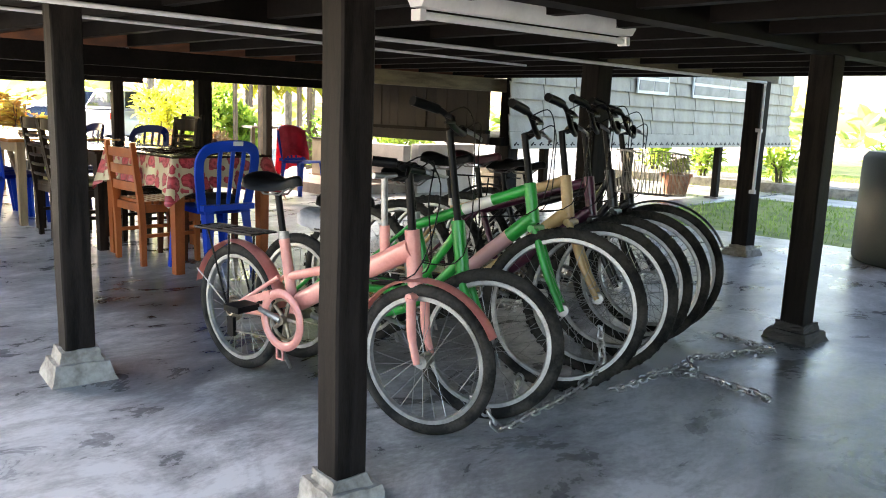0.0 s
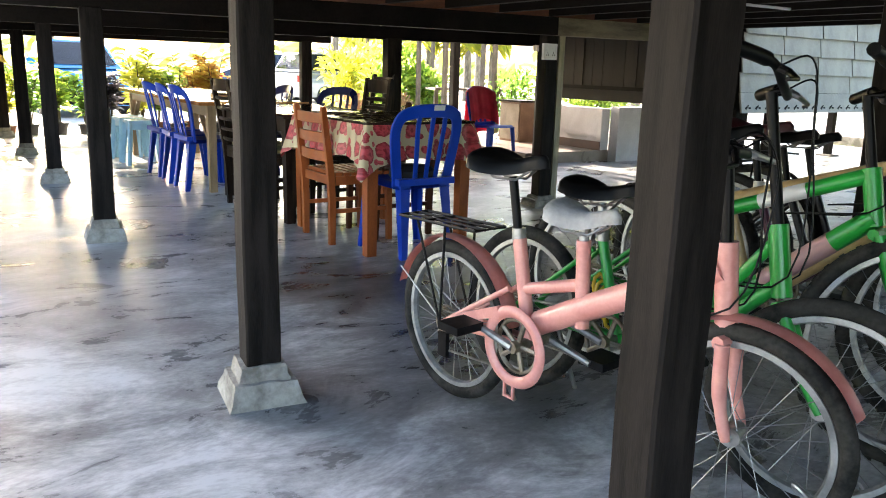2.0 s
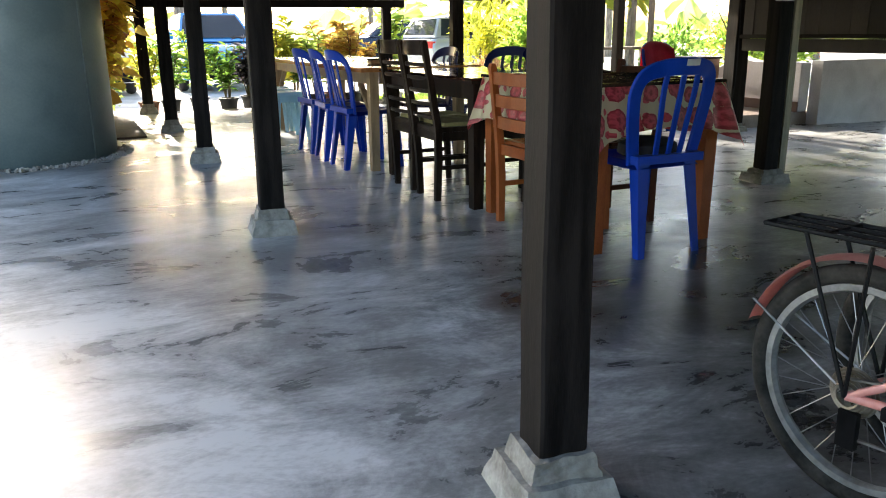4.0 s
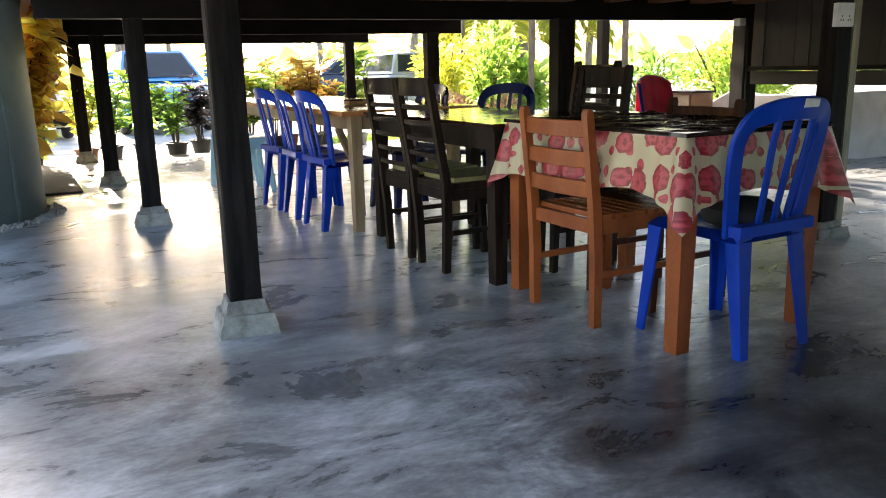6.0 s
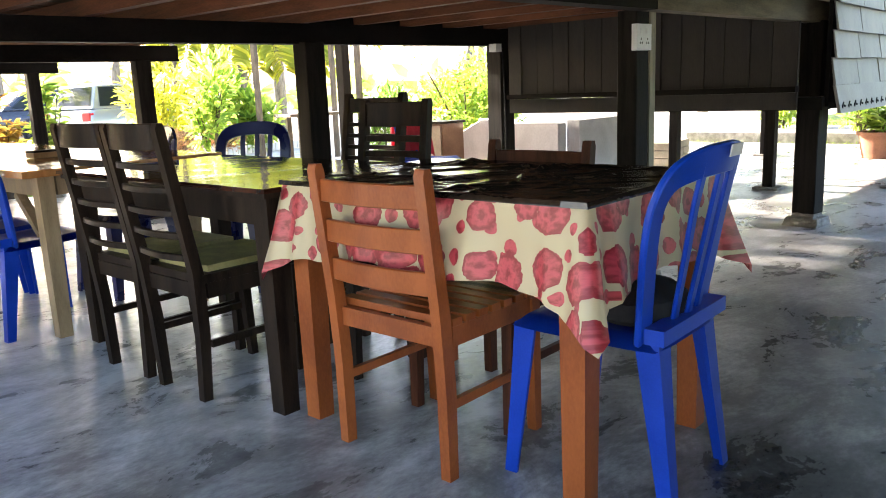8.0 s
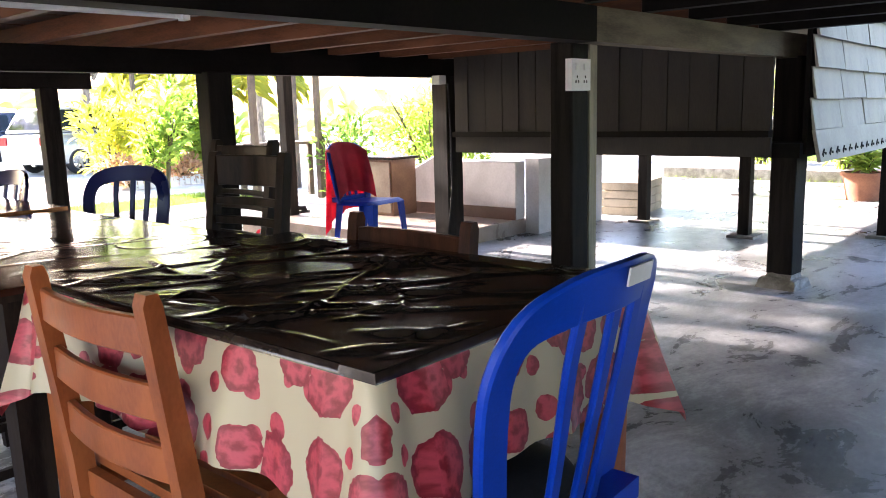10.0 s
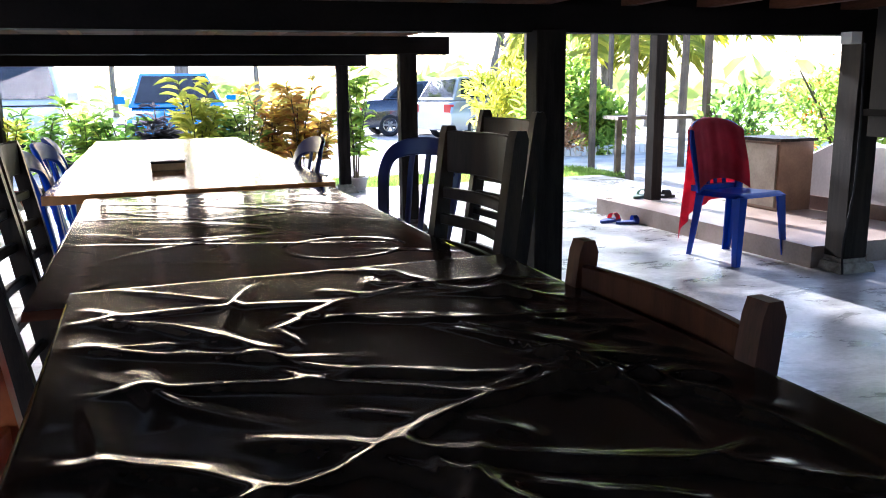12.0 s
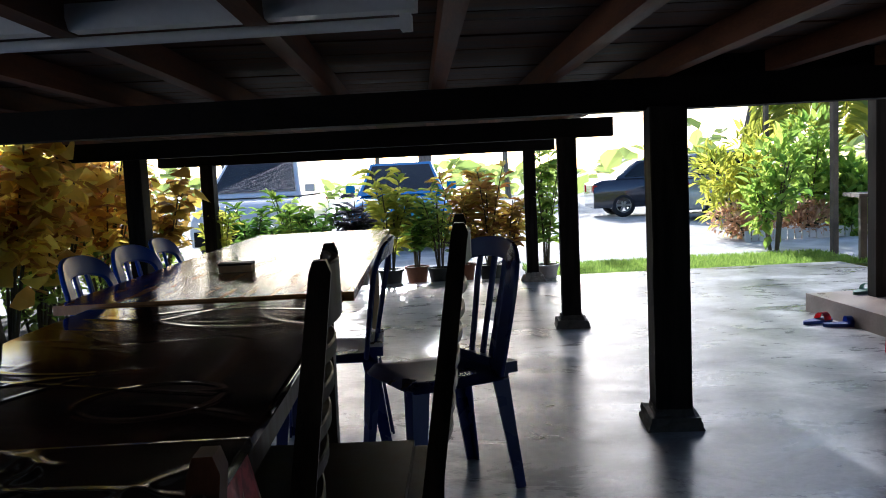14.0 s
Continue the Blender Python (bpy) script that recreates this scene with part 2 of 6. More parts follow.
def box(bm, lo, hi, m=None, mat=0):
    vs = [Vector((x, y, z)) for z in (lo[2], hi[2]) for y in (lo[1], hi[1]) for x in (lo[0], hi[0])]
    v = [bm.verts.new(m @ p if m is not None else p) for p in vs]
    for f in ((0, 2, 3, 1), (4, 5, 7, 6), (0, 1, 5, 4), (2, 6, 7, 3), (0, 4, 6, 2), (1, 3, 7, 5)):
        bm.faces.new([v[i] for i in f]).material_index = mat
    return bm


def bar(bm, a, b, w, d, up=(0, 0, 1), w2=None, d2=None):
    """A square-section bar from a to b, w wide and d deep (w2, d2 at its far end)."""
    a, b = Vector(a), Vector(b)
    f = (b - a).normalized()
    s = f.cross(Vector(up))
    s = s.normalized() if s.length > 1e-4 else Vector((1, 0, 0))
    u = s.cross(f)
    rings = []
    for p, ww, dd in ((a, w, d), (b, w2 or w, d2 or d)):
        rings.append([bm.verts.new(p + s * ww / 2 * i + u * dd / 2 * j) for i, j in ((-1, -1), (1, -1), (1, 1), (-1, 1))])
    for i in range(4):
        j = (i + 1) % 4
        bm.faces.new((rings[0][i], rings[0][j], rings[1][j], rings[1][i]))
    bm.faces.new(rings[0][::-1])
    bm.faces.new(rings[1])
    return bm


def tube(bm, pts, r, seg=8, closed=False, caps=True):
    """A round tube along points; r is a number or one radius for each point."""
    pts = [Vector(p) for p in pts]
    n = len(pts)
    rs = [r] * n if isinstance(r, (int, float)) else list(r)
    side, rings = None, []
    for i, p in enumerate(pts):
        if closed:
            f = pts[(i + 1) % n] - pts[i - 1]
        else:
            f = pts[min(i + 1, n - 1)] - pts[max(i - 1, 0)]
        f.normalize()
        if side is None:
            side = f.cross(Vector((0, 0, 1)))
            if side.length < 1e-3:
                side = f.cross(Vector((1, 0, 0)))
        side = (side - f * side.dot(f)).normalized()
        up = f.cross(side)
        rings.append([bm.verts.new(p + (side * math.cos(6.28318 * k / seg) + up * math.sin(6.28318 * k / seg)) * rs[i]) for k in range(seg)])
    for i in range(n if closed else n - 1):
        a, b = rings[i], rings[(i + 1) % n]
        for k in range(seg):
            j = (k + 1) % seg
            bm.faces.new((a[k], a[j], b[j], b[k]))
    if caps and not closed:
        bm.faces.new(rings[0][::-1])
        bm.faces.new(rings[-1])
    return bm


def ring(bm, centre, axis, big, small, seg=40, sides=8, flat=1.0):
    """A torus about an axis; flat stretches its section along the axis."""
    axis = Vector(axis).normalized()
    s = axis.orthogonal().normalized()
    u = axis.cross(s)
    c = Vector(centre)
    rr = []
    for i in range(seg):
        a = 6.283185 * i / seg
        d = s * math.cos(a) + u * math.sin(a)
        rr.append([bm.verts.new(c + d * (big + small * math.cos(6.283185 * k / sides)) + axis * small * flat * math.sin(6.283185 * k / sides)) for k in range(sides)])
    for i in range(seg):
        a, b = rr[i], rr[(i + 1) % seg]
        for k in range(sides):
            j = (k + 1) % sides
            bm.faces.new((a[k], a[j], b[j], b[k]))
    return bm


def lathe(bm, profile, seg=24, m=None, caps=True):
    """Turns (radius, height) pairs about z."""
    rr = []
    for r, z in profile:
        rr.append([bm.verts.new((m or Matrix()) @ Vector((r * math.cos(6.283185 * k / seg), r * math.sin(6.283185 * k / seg), z))) for k in range(seg)])
    for a, b in zip(rr, rr[1:]):
        for k in range(seg):
            j = (k + 1) % seg
            bm.faces.new((a[k], a[j], b[j], b[k]))
    if caps:
        bm.faces.new(rr[0][::-1])
        bm.faces.new(rr[-1])
    return bm


def smooth_line(pts, steps=6):
    """Points of a smooth curve through pts."""
    pts = [Vector(p) for p in pts]
    q = [pts[0] * 2 - pts[1]] + pts + [pts[-1] * 2 - pts[-2]]
    out = []
    for i in range(1, len(q) - 2):
        for k in range(steps):
            t = k / steps
            a, b, c, d = q[i - 1:i + 3]
            out.append(0.5 * (2 * b + (c - a) * t + (2 * a - 5 * b + 4 * c - d) * t * t + (3 * b - a - 3 * c + d) * t ** 3))
    return out + [pts[-1]]

# ---------- structure ----------
BEAM_LOW, BEAM_TOP, JOIST_TOP = 1.325, 1.455, 1.545
rnd = random.Random(4)

# ground and floor slab
bm = bmesh.new()
box(bm, (-300, -300, -0.6), (300, 300, -0.08))
single("ground", bm, GRAVEL, "pale sunlit gravel yard and drive", "ground", kind="structure", smooth=False)
bm = bmesh.new()
box(bm, (-1.9, -9.0, -0.3), (6.75, 9.9, 0.0))
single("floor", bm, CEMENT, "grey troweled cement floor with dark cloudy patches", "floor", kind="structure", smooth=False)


def footing(bm, w, h, wob):
    """Two sloping courses of rough cement."""
    for lo, hi, z0, z1 in ((w, w * 0.84, 0.0, h * 0.62), (w * 0.68, w * 0.6, h * 0.55, h)):
        v = []
        for z, s in ((z0, lo), (z1, hi)):
            v.append([bm.verts.new((x * s / 2 + wob.uniform(-.006, .006), y * s / 2 + wob.uniform(-.006, .006), z + (wob.uniform(-.006, .006) if z > 0 else 0)))
                      for x, y in ((-1, -1), (1, -1), (1, 1), (-1, 1))])
        bm.faces.new(v[0][::-1])
        bm.faces.new(v[1])
        for i in range(4):
            bm.faces.new((v[0][i], v[0][(i + 1) % 4], v[1][(i + 1) % 4], v[1][i]))
    bmesh.ops.subdivide_edges(bm, edges=bm.edges[:], cuts=3, use_grid_fill=True)
    for q in bm.verts:
        if q.co.z > 0.004:
            q.co += Vector((wob.uniform(-1, 1), wob.uniform(-1, 1), wob.uniform(-1, 1))) * 0.0035


POSTS = [(0.296, -1.395, 0.10, 1), (0.145, 0.10, 0.110, 1), (0.135, 2.725, 0.12, 1), (0.175, 5.26, 0.12, 1), (0.17, 7.55, 0.13, 1), (0.12, 9.75, 0.13, 1),
         (3.13, -1.565, 0.12, 2), (3.30, -0.12, 0.14, 1), (3.395, 2.60, 0.11, 2), (3.285, 4.885, 0.15, 1), (3.30, 7.12, 0.13, 1), (3.39, 9.60, 0.12, 1),
         (5.468, -0.235, 0.14, 1), (5.43, 2.36, 0.15, 1), (5.20, 4.76, 0.16, 1),
         (0.35, -4.6, 0.15, 1), (3.2, -4.6, 0.15, 1)]
for i, (x, y, w, k) in enumerate(POSTS):
    post = thing("house_post", pose(x, y, 0, 0, 0, -6), "dark-stained square timber post on a rough cement footing", "post", "posts under the house")
    bm = box(bmesh.new(), (-w / 2, -w / 2, 0.08), (w / 2, w / 2, (BEAM_LOW if y > 1 else 1.43) + 0.01))
    bmesh.ops.subdivide_edges(bm, edges=[e for e in bm.edges if abs(e.verts[0].co.z - e.verts[1].co.z) > 1], cuts=8)
    for q in bm.verts:
        q.co.x += 0.004 * noise.noise((q.co.z * 3, i, 0))
        q.co.y += 0.004 * noise.noise((q.co.z * 3, i, 5))
    part("shaft", bm, POST, post, bevel=0.006)
    bm = bmesh.new()
    footing(bm, *((0.19, 0.10) if i == 0 else (0.235, 0.125) if x < 3 else (0.24, 0.09)), random.Random(i))
    part("footing", bm, DARK_FOOTING if i in (6, 9, 10) else FOOTING, post, "dark stained footing" if i in (6, 9, 10) else "rough grey cement footing", smooth=False)
# pale upright strip against one house post
for x, y, w in ((3.482, 2.59, 0.055),):
    single("post_strip", box(bmesh.new(), (x - w / 2, y - 0.05, 0.0), (x + w / 2, y + 0.05, BEAM_LOW)), PALE_POST,
           "pale upright strip against a dark post", "batten", bevel=0.004)

# beams along each row of posts; two rows turn paler past x = 3.36
ROWS = [((-0.38, -4.6), (5.6, -4.75), 1.43, 1.60), ((-0.38, -1.345), (5.7, -1.80), 1.43, 1.61), ((-0.38, 0.13), (5.7, -0.25), 1.435, 1.552),
        ((-0.38, 2.765), (5.6, 2.35), BEAM_LOW, BEAM_TOP), ((-0.38, 5.29), (5.35, 4.73), BEAM_LOW, BEAM_TOP),
        ((-0.38, 7.55), (3.62, 7.09), BEAM_LOW, BEAM_TOP), ((-0.38, 9.80), (3.65, 9.58), BEAM_LOW, BEAM_TOP)]
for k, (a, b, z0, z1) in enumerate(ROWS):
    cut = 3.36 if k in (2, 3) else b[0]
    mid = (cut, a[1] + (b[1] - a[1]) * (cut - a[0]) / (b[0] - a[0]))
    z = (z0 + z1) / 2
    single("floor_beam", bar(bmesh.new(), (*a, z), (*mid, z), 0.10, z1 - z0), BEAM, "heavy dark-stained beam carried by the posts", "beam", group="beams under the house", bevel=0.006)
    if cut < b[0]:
        single("floor_beam", bar(bmesh.new(), (mid[0] + 0.004, mid[1], z), (*b, z), 0.096, z1 - z0), PALE_BEAM, "paler brown beam carried by the posts", "beam",
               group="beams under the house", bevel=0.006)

# dark board added to stop sky showing over the beam beside the porch
single("gap_board", bar(bmesh.new(), (3.30, 5.02, 1.53), (5.46, 4.82, 1.53), 0.03, 0.14), BEAM, "dark board added to close the gap over the beam", "board", bevel=0.004)

# joists over the beams, and the boards above; both darker where y is under about 2.4
x = -0.40
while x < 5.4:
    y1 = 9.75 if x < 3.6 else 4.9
    for ya, yb, wood, lb in ((-5.0, 2.45, BEAM, "dark floor joist under the boards"), (2.453, y1, JOIST, "red-brown floor joist under the boards")):
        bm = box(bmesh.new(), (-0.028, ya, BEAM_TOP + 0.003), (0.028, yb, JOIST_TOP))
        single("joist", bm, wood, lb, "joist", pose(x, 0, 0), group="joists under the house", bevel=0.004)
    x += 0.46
bm = bmesh.new()
y = -5.0
while y < 9.8:
    w = rnd.uniform(0.12, 0.16)
    x1 = 3.68 if y > 4.85 else 5.45
    dz = rnd.uniform(0, 0.006)
    # boards short of y = 2.4 take the darker of the two colours
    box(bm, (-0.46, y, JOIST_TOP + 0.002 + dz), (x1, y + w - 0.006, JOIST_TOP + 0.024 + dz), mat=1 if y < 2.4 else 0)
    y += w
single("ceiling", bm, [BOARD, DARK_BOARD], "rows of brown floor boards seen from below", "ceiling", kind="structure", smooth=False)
# the house above, out of view; its eaves are set low to cut the sun
bm = box(bmesh.new(), (-0.44, -5.0, 1.60), (3.66, 9.78, 3.4))
box(bm, (3.66, -5.0, 1.60), (5.44, 4.86, 3.4))
single("house_wall", bm, SIDING, "upper storey walls of the timber house", "wall", kind="structure", smooth=False)
bm = bmesh.new()
v = [bm.verts.new(p) for p in ((-1.1, -5.8, 3.3), (6.2, -5.8, 3.3), (6.2, 10.5, 3.3), (-1.1, 10.5, 3.3), (2.5, -3.5, 5.7), (2.5, 8.4, 5.7))]
for f in ((0, 1, 4), (1, 2, 5, 4), (2, 3, 5), (3, 0, 4, 5), (3, 2, 1, 0)):
    bm.faces.new([v[i] for i in f])
single("house_roof", bm, BEAM, "wide unseen hipped roof over the house", "roof", kind="structure", smooth=False)

# unseen wall, added to hold back light from the -y side
single("wall_south", box(bmesh.new(), (-0.3, -5.2, 0.0), (5.45, -5.05, 1.6)), OLD_PANEL, "unseen dark wall added across the far end of the undercroft", "wall", kind="structure")

# side wing: dark board wall, lap siding, low posts
side = thing("wing_wall_dark", pose(5.10, 0, 0), "weathered dark vertical board wall above the open undercroft", "wall", kind="structure")
y = 2.36
while y < 4.58:
    w = min(rnd.uniform(0.13, 0.17), 4.59 - y)
    bm = box(bmesh.new(), (-0.012, 0.002, 0), (0.012, w - 0.004, 0.53))
    ob = part("board", bm, OLD_PANEL, side, bevel=0.003)
    ob.location = (rnd.uniform(-.004, .004), y, 0.93)
    y += w
part("ledge", box(bmesh.new(), (-0.05, 2.36, 0.895), (0.03, 4.59, 0.932)), BEAM, side, bevel=0.004)
part("lower_board", box(bmesh.new(), (-0.01, 2.36, 0.785), (0.02, 4.59, 0.893)), OLD_PANEL, side, bevel=0.004)
wing = thing("wing_wall_siding", pose(5.2, 2.2, 0), "grey-white lapped board wall with a scalloped lower edge", "wall", kind="structure")
part("backing", box(bmesh.new(), (0, 0.004, 0.80), (7.3, 0.03, 3.55)), BEAM, wing)
bm = bmesh.new()
v = [bm.verts.new(p) for p in ((0, -0.034, 0), (0.545, -0.034, 0), (0.545, -0.004, 0.172), (0, -0.004, 0.172),
                               (0, -0.018, 0), (0.545, -0.018, 0), (0.545, 0.003, 0.172), (0, 0.003, 0.172))]
for f in ((0, 1, 2, 3), (7, 6, 5, 4), (0, 4, 5, 1), (3, 2, 6, 7), (0, 3, 7, 4), (1, 5, 6, 2)):
    bm.faces.new([v[i] for i in f])
LAP = finish(bm, SIDING, smooth=False)
z = 0.93
while z < 3.4:
    for k in range(13):
        ob = new("lap_board", LAP)
        ob.parent = wing
        ob.matrix_basis = pose(0.005 + k * 0.56, rnd.uniform(-0.003, 0.001), z + rnd.uniform(-0.004, 0.004), rnd.uniform(-1.2, 0.6), rnd.uniform(-0.35, 0.35), 0)
    z += 0.165
# flared apron under the panels; small dark bars mimic the shade in cut notches
bm = bmesh.new()
v = [bm.verts.new(p) for p in ((0, -0.036, 0.928), (7.3, -0.036, 0.928), (7.3, -0.075, 0.755), (0, -0.075, 0.755),
                               (0, -0.018, 0.928), (7.3, -0.018, 0.928), (7.3, -0.055, 0.755), (0, -0.055, 0.755))]
for f in ((3, 2, 1, 0), (4, 5, 6, 7), (0, 1, 5, 4), (2, 3, 7, 6), (3, 0, 4, 7), (1, 2, 6, 5)):
    bm.faces.new([v[i] for i in f])
bmesh.ops.recalc_face_normals(bm, faces=bm.faces)
apron = part("apron_board", bm, SIDING, wing, smooth=False)
bm = bmesh.new()
for i in range(52):
    x = 0.05 + i * 0.14
    bar(bm, (x, -0.0685, 0.79), (x + 0.045, -0.0625, 0.822), 0.020, 0.006, up=(0, 1, 0), w2=0.008)
    bar(bm, (x + 0.045, -0.066, 0.80), (x + 0.07, -0.0665, 0.797), 0.014, 0.006, up=(0, 1, 0))
part("notch_bars", bm, BEAM, apron, "raised dark bars standing in for shaded notches", smooth=False)
for x0, x1 in ((2.35, 3.1), (3.75, 5.85)):
    fr = part("window", box(bmesh.new(), (x0, -0.06, 1.42), (x1, -0.04, 2.3)), WHITE_PVC, wing, "white-framed louvre window")
    for k in range(5):
        w_ = (x1 - x0 - 0.08) / 2
        for q in (0, 1):
            part("louvre", box(bmesh.new(), (x0 + 0.03 + q * (w_ + 0.02), -0.068, 1.46 + k * 0.16), (x0 + 0.03 + q * (w_ + 0.02) + w_, -0.061, 1.58 + k * 0.16)), LOUVRE, fr)
bm = box(bmesh.new(), (5.14, 2.22, 0.78), (12.5, 4.58, 0.86))
single("wing_floor", bm, BEAM, "dark underside of the side wing", "floor", kind="structure", smooth=False)
bm = box(bmesh.new(), (5.2, 2.25, 1.6), (12.4, 4.62, 3.8))
single("wing_body", bm, SIDING, "walls of the side wing", "wall", kind="structure", smooth=False)
for x, y in ((7.15, 3.2), (7.66, 2.27), (7.55, 4.3), (10.2, 2.3), (10.2, 4.3)):
    w = 0.09
    p = thing("wing_post", pose(x, y, -0.08), "slim dark post under the side wing", "post", "posts under the wing")
    part("shaft", box(bmesh.new(), (-w / 2, -w / 2, 0.06), (w / 2, w / 2, 0.86)), POST, p, bevel=0.004)
    part("footing", box(bmesh.new(), (-.11, -.11, 0), (.11, .11, 0.09)), FOOTING, p, "small square cement footing", bevel=0.01)

# deck and white parapet of the stair
bm = box(bmesh.new(), (5.04, 4.85, -0.05), (6.9, 7.22, 0.13))
single("deck", bm, DECK, "low tiled step in front of the stair", "step", kind="structure", bevel=0.008)
bm = bmesh.new()
prof = [(4.84, 0.13), (7.1, 0.13), (6.75, 0.22), (5.75, 0.69), (5.5, 0.64), (4.84, 0.64)]
a = [bm.verts.new((6.20, y, z)) for y, z in prof]
b = [bm.verts.new((6.34, y, z)) for y, z in prof]
bm.faces.new(a)
bm.faces.new(b[::-1])
for i in range(len(prof)):
    j = (i + 1) % len(prof)
    bm.faces.new((a[j], a[i], b[i], b[j]))
bmesh.ops.recalc_face_normals(bm, faces=bm.faces)
single("stair_parapet", bm, WHITEWASH, "white painted parapet wall with a sloping end", "wall", kind="structure", bevel=0.01)
single("parapet_skirt", box(bmesh.new(), (6.18, 4.84, 0.13), (6.199, 6.9, 0.235)), SKIRT, "brown tiled skirting of the parapet", "skirting", kind="structure")
single("stair_side_wall", box(bmesh.new(), (6.342, 4.70, -0.05), (7.45, 4.84, 0.66)), WHITEWASH, "grey-white rendered side wall of the stair", "wall", kind="structure", bevel=0.01)
p = thing("porch_post", pose(5.42, 6.95, 0.13), "dark porch post standing on the tiled step", "post")
part("shaft", box(bmesh.new(), (-.05, -.05, 0), (.05, .05, 2.4)), POST, p, bevel=0.004)

# ---------- cloth and film materials ----------
def rose_cloth():
    """Cream plastic cloth printed with red roses of several sizes."""
    m = bpy.data.materials.new("rose_print_cloth")
    m.use_nodes = True
    n, l = m.node_tree.nodes, m.node_tree.links
    b = n["Principled BSDF"]
    tc = n.new("ShaderNodeTexCoord")
    sp = n.new("ShaderNodeSeparateXYZ")
    l.new(tc.outputs["Object"], sp.inputs[0])
    ad = n.new("ShaderNodeMath")
    l.new(sp.outputs[0], ad.inputs[0])
    l.new(sp.outputs[1], ad.inputs[1])
    cb = n.new("ShaderNodeCombineXYZ")
    l.new(ad.outputs[0], cb.inputs[0])
    l.new(sp.outputs[2], cb.inputs[1])

    def math2(op, x, y):
        t = n.new("ShaderNodeMath")
        t.operation = op
        for i, q in enumerate((x, y)):
            if isinstance(q, (int, float)):
                t.inputs[i].default_value = q
            else:
                l.new(q, t.inputs[i])
        return t.outputs[0]

    wob = n.new("ShaderNodeTexNoise")
    wob.inputs["Scale"].default_value, wob.inputs["Detail"].default_value = 45, 2
    l.new(cb.outputs[0], wob.inputs["Vector"])

    def layer(scale, big, small, shift):
        mp = n.new("ShaderNodeMapping")
        mp.inputs["Location"].default_value = shift
        l.new(cb.outputs[0], mp.inputs[0])
        v = n.new("ShaderNodeTexVoronoi")
        v.voronoi_dimensions = "2D"
        v.inputs["Scale"].default_value, v.inputs["Randomness"].default_value = scale, 0.55
        l.new(mp.outputs[0], v.inputs["Vector"])
        sep = n.new("ShaderNodeSeparateColor")
        l.new(v.outputs["Color"], sep.inputs[0])
        rad = math2("ADD", small, math2("MULTIPLY", sep.outputs[0], big - small))
        d = math2("ADD", v.outputs["Distance"], math2("MULTIPLY", math2("SUBTRACT", wob.outputs[0], 0.5), 0.16))
        rel = math2("DIVIDE", d, rad)
        return math2("LESS_THAN", rel, 1.0), rel

    m1, r1 = layer(8.8, 0.50, 0.30, (0, 0, 0))
    m2, r2 = layer(13.0, 0.30, 0.14, (0.31, 0.17, 0))
    petals = n.new("ShaderNodeTexNoise")
    petals.inputs["Scale"].default_value, petals.inputs["Detail"].default_value = 60, 3
    l.new(cb.outputs[0], petals.inputs["Vector"])
    wave = math2("SINE", math2("ADD", math2("MULTIPLY", r1, 7.0), math2("MULTIPLY", petals.outputs[0], 9.0)), 0)
    tone = math2("ADD", 0.5, math2("MULTIPLY", wave, 0.5))
    rose = n.new("ShaderNodeMix")
    rose.data_type = "RGBA"
    rose.inputs[6].default_value, rose.inputs[7].default_value = (0.24, 0.012, 0.018, 1), (0.52, 0.060, 0.075, 1)
    l.new(tone, rose.inputs[0])
    mask = math2("MAXIMUM", m1, m2)
    mix = n.new("ShaderNodeMix")
    mix.data_type = "RGBA"
    mix.inputs[6].default_value = (0.50, 0.405, 0.25, 1)
    l.new(mask, mix.inputs[0])
    l.new(rose.outputs[2], mix.inputs[7])
    l.new(mix.outputs[2], b.inputs["Base Color"])
    b.inputs["Roughness"].default_value = 0.38
    return m


ROSES = rose_cloth()
FILM = surface("dark_brown_film", (0.018, 0.012, 0.009), (0.052, 0.034, 0.024), 3, 60, (0.13, 0.20), 0.0, 0.002)
FILM_BROWN = surface("red_brown_film", (0.010, 0.006, 0.0045), (0.075, 0.026, 0.015), 1.7, 14, (0.05, 0.10), 0.04, 0.004)
PAPER = surface("old_printed_board", (0.42, 0.22, 0.09), (0.62, 0.36, 0.17), 12, 90, (0.5, 0.7), 0.1, 0.001)
BLACK_CLOTH = surface("black_cloth", (0.006, 0.006, 0.007), (0.02, 0.02, 0.022), 12, 90, (0.8, 0.95), 0.4, 0.003)
RED_CLOTH = surface("red_towel", (0.30, 0.012, 0.035), (0.46, 0.03, 0.065), 9, 220, (0.85, 0.95), 0.6, 0.003)
SEAT_PAD = surface("yellow_green_seat_cover", (0.20, 0.17, 0.06), (0.36, 0.31, 0.13), 8, 70, (0.5, 0.7), 0.2, 0.003)


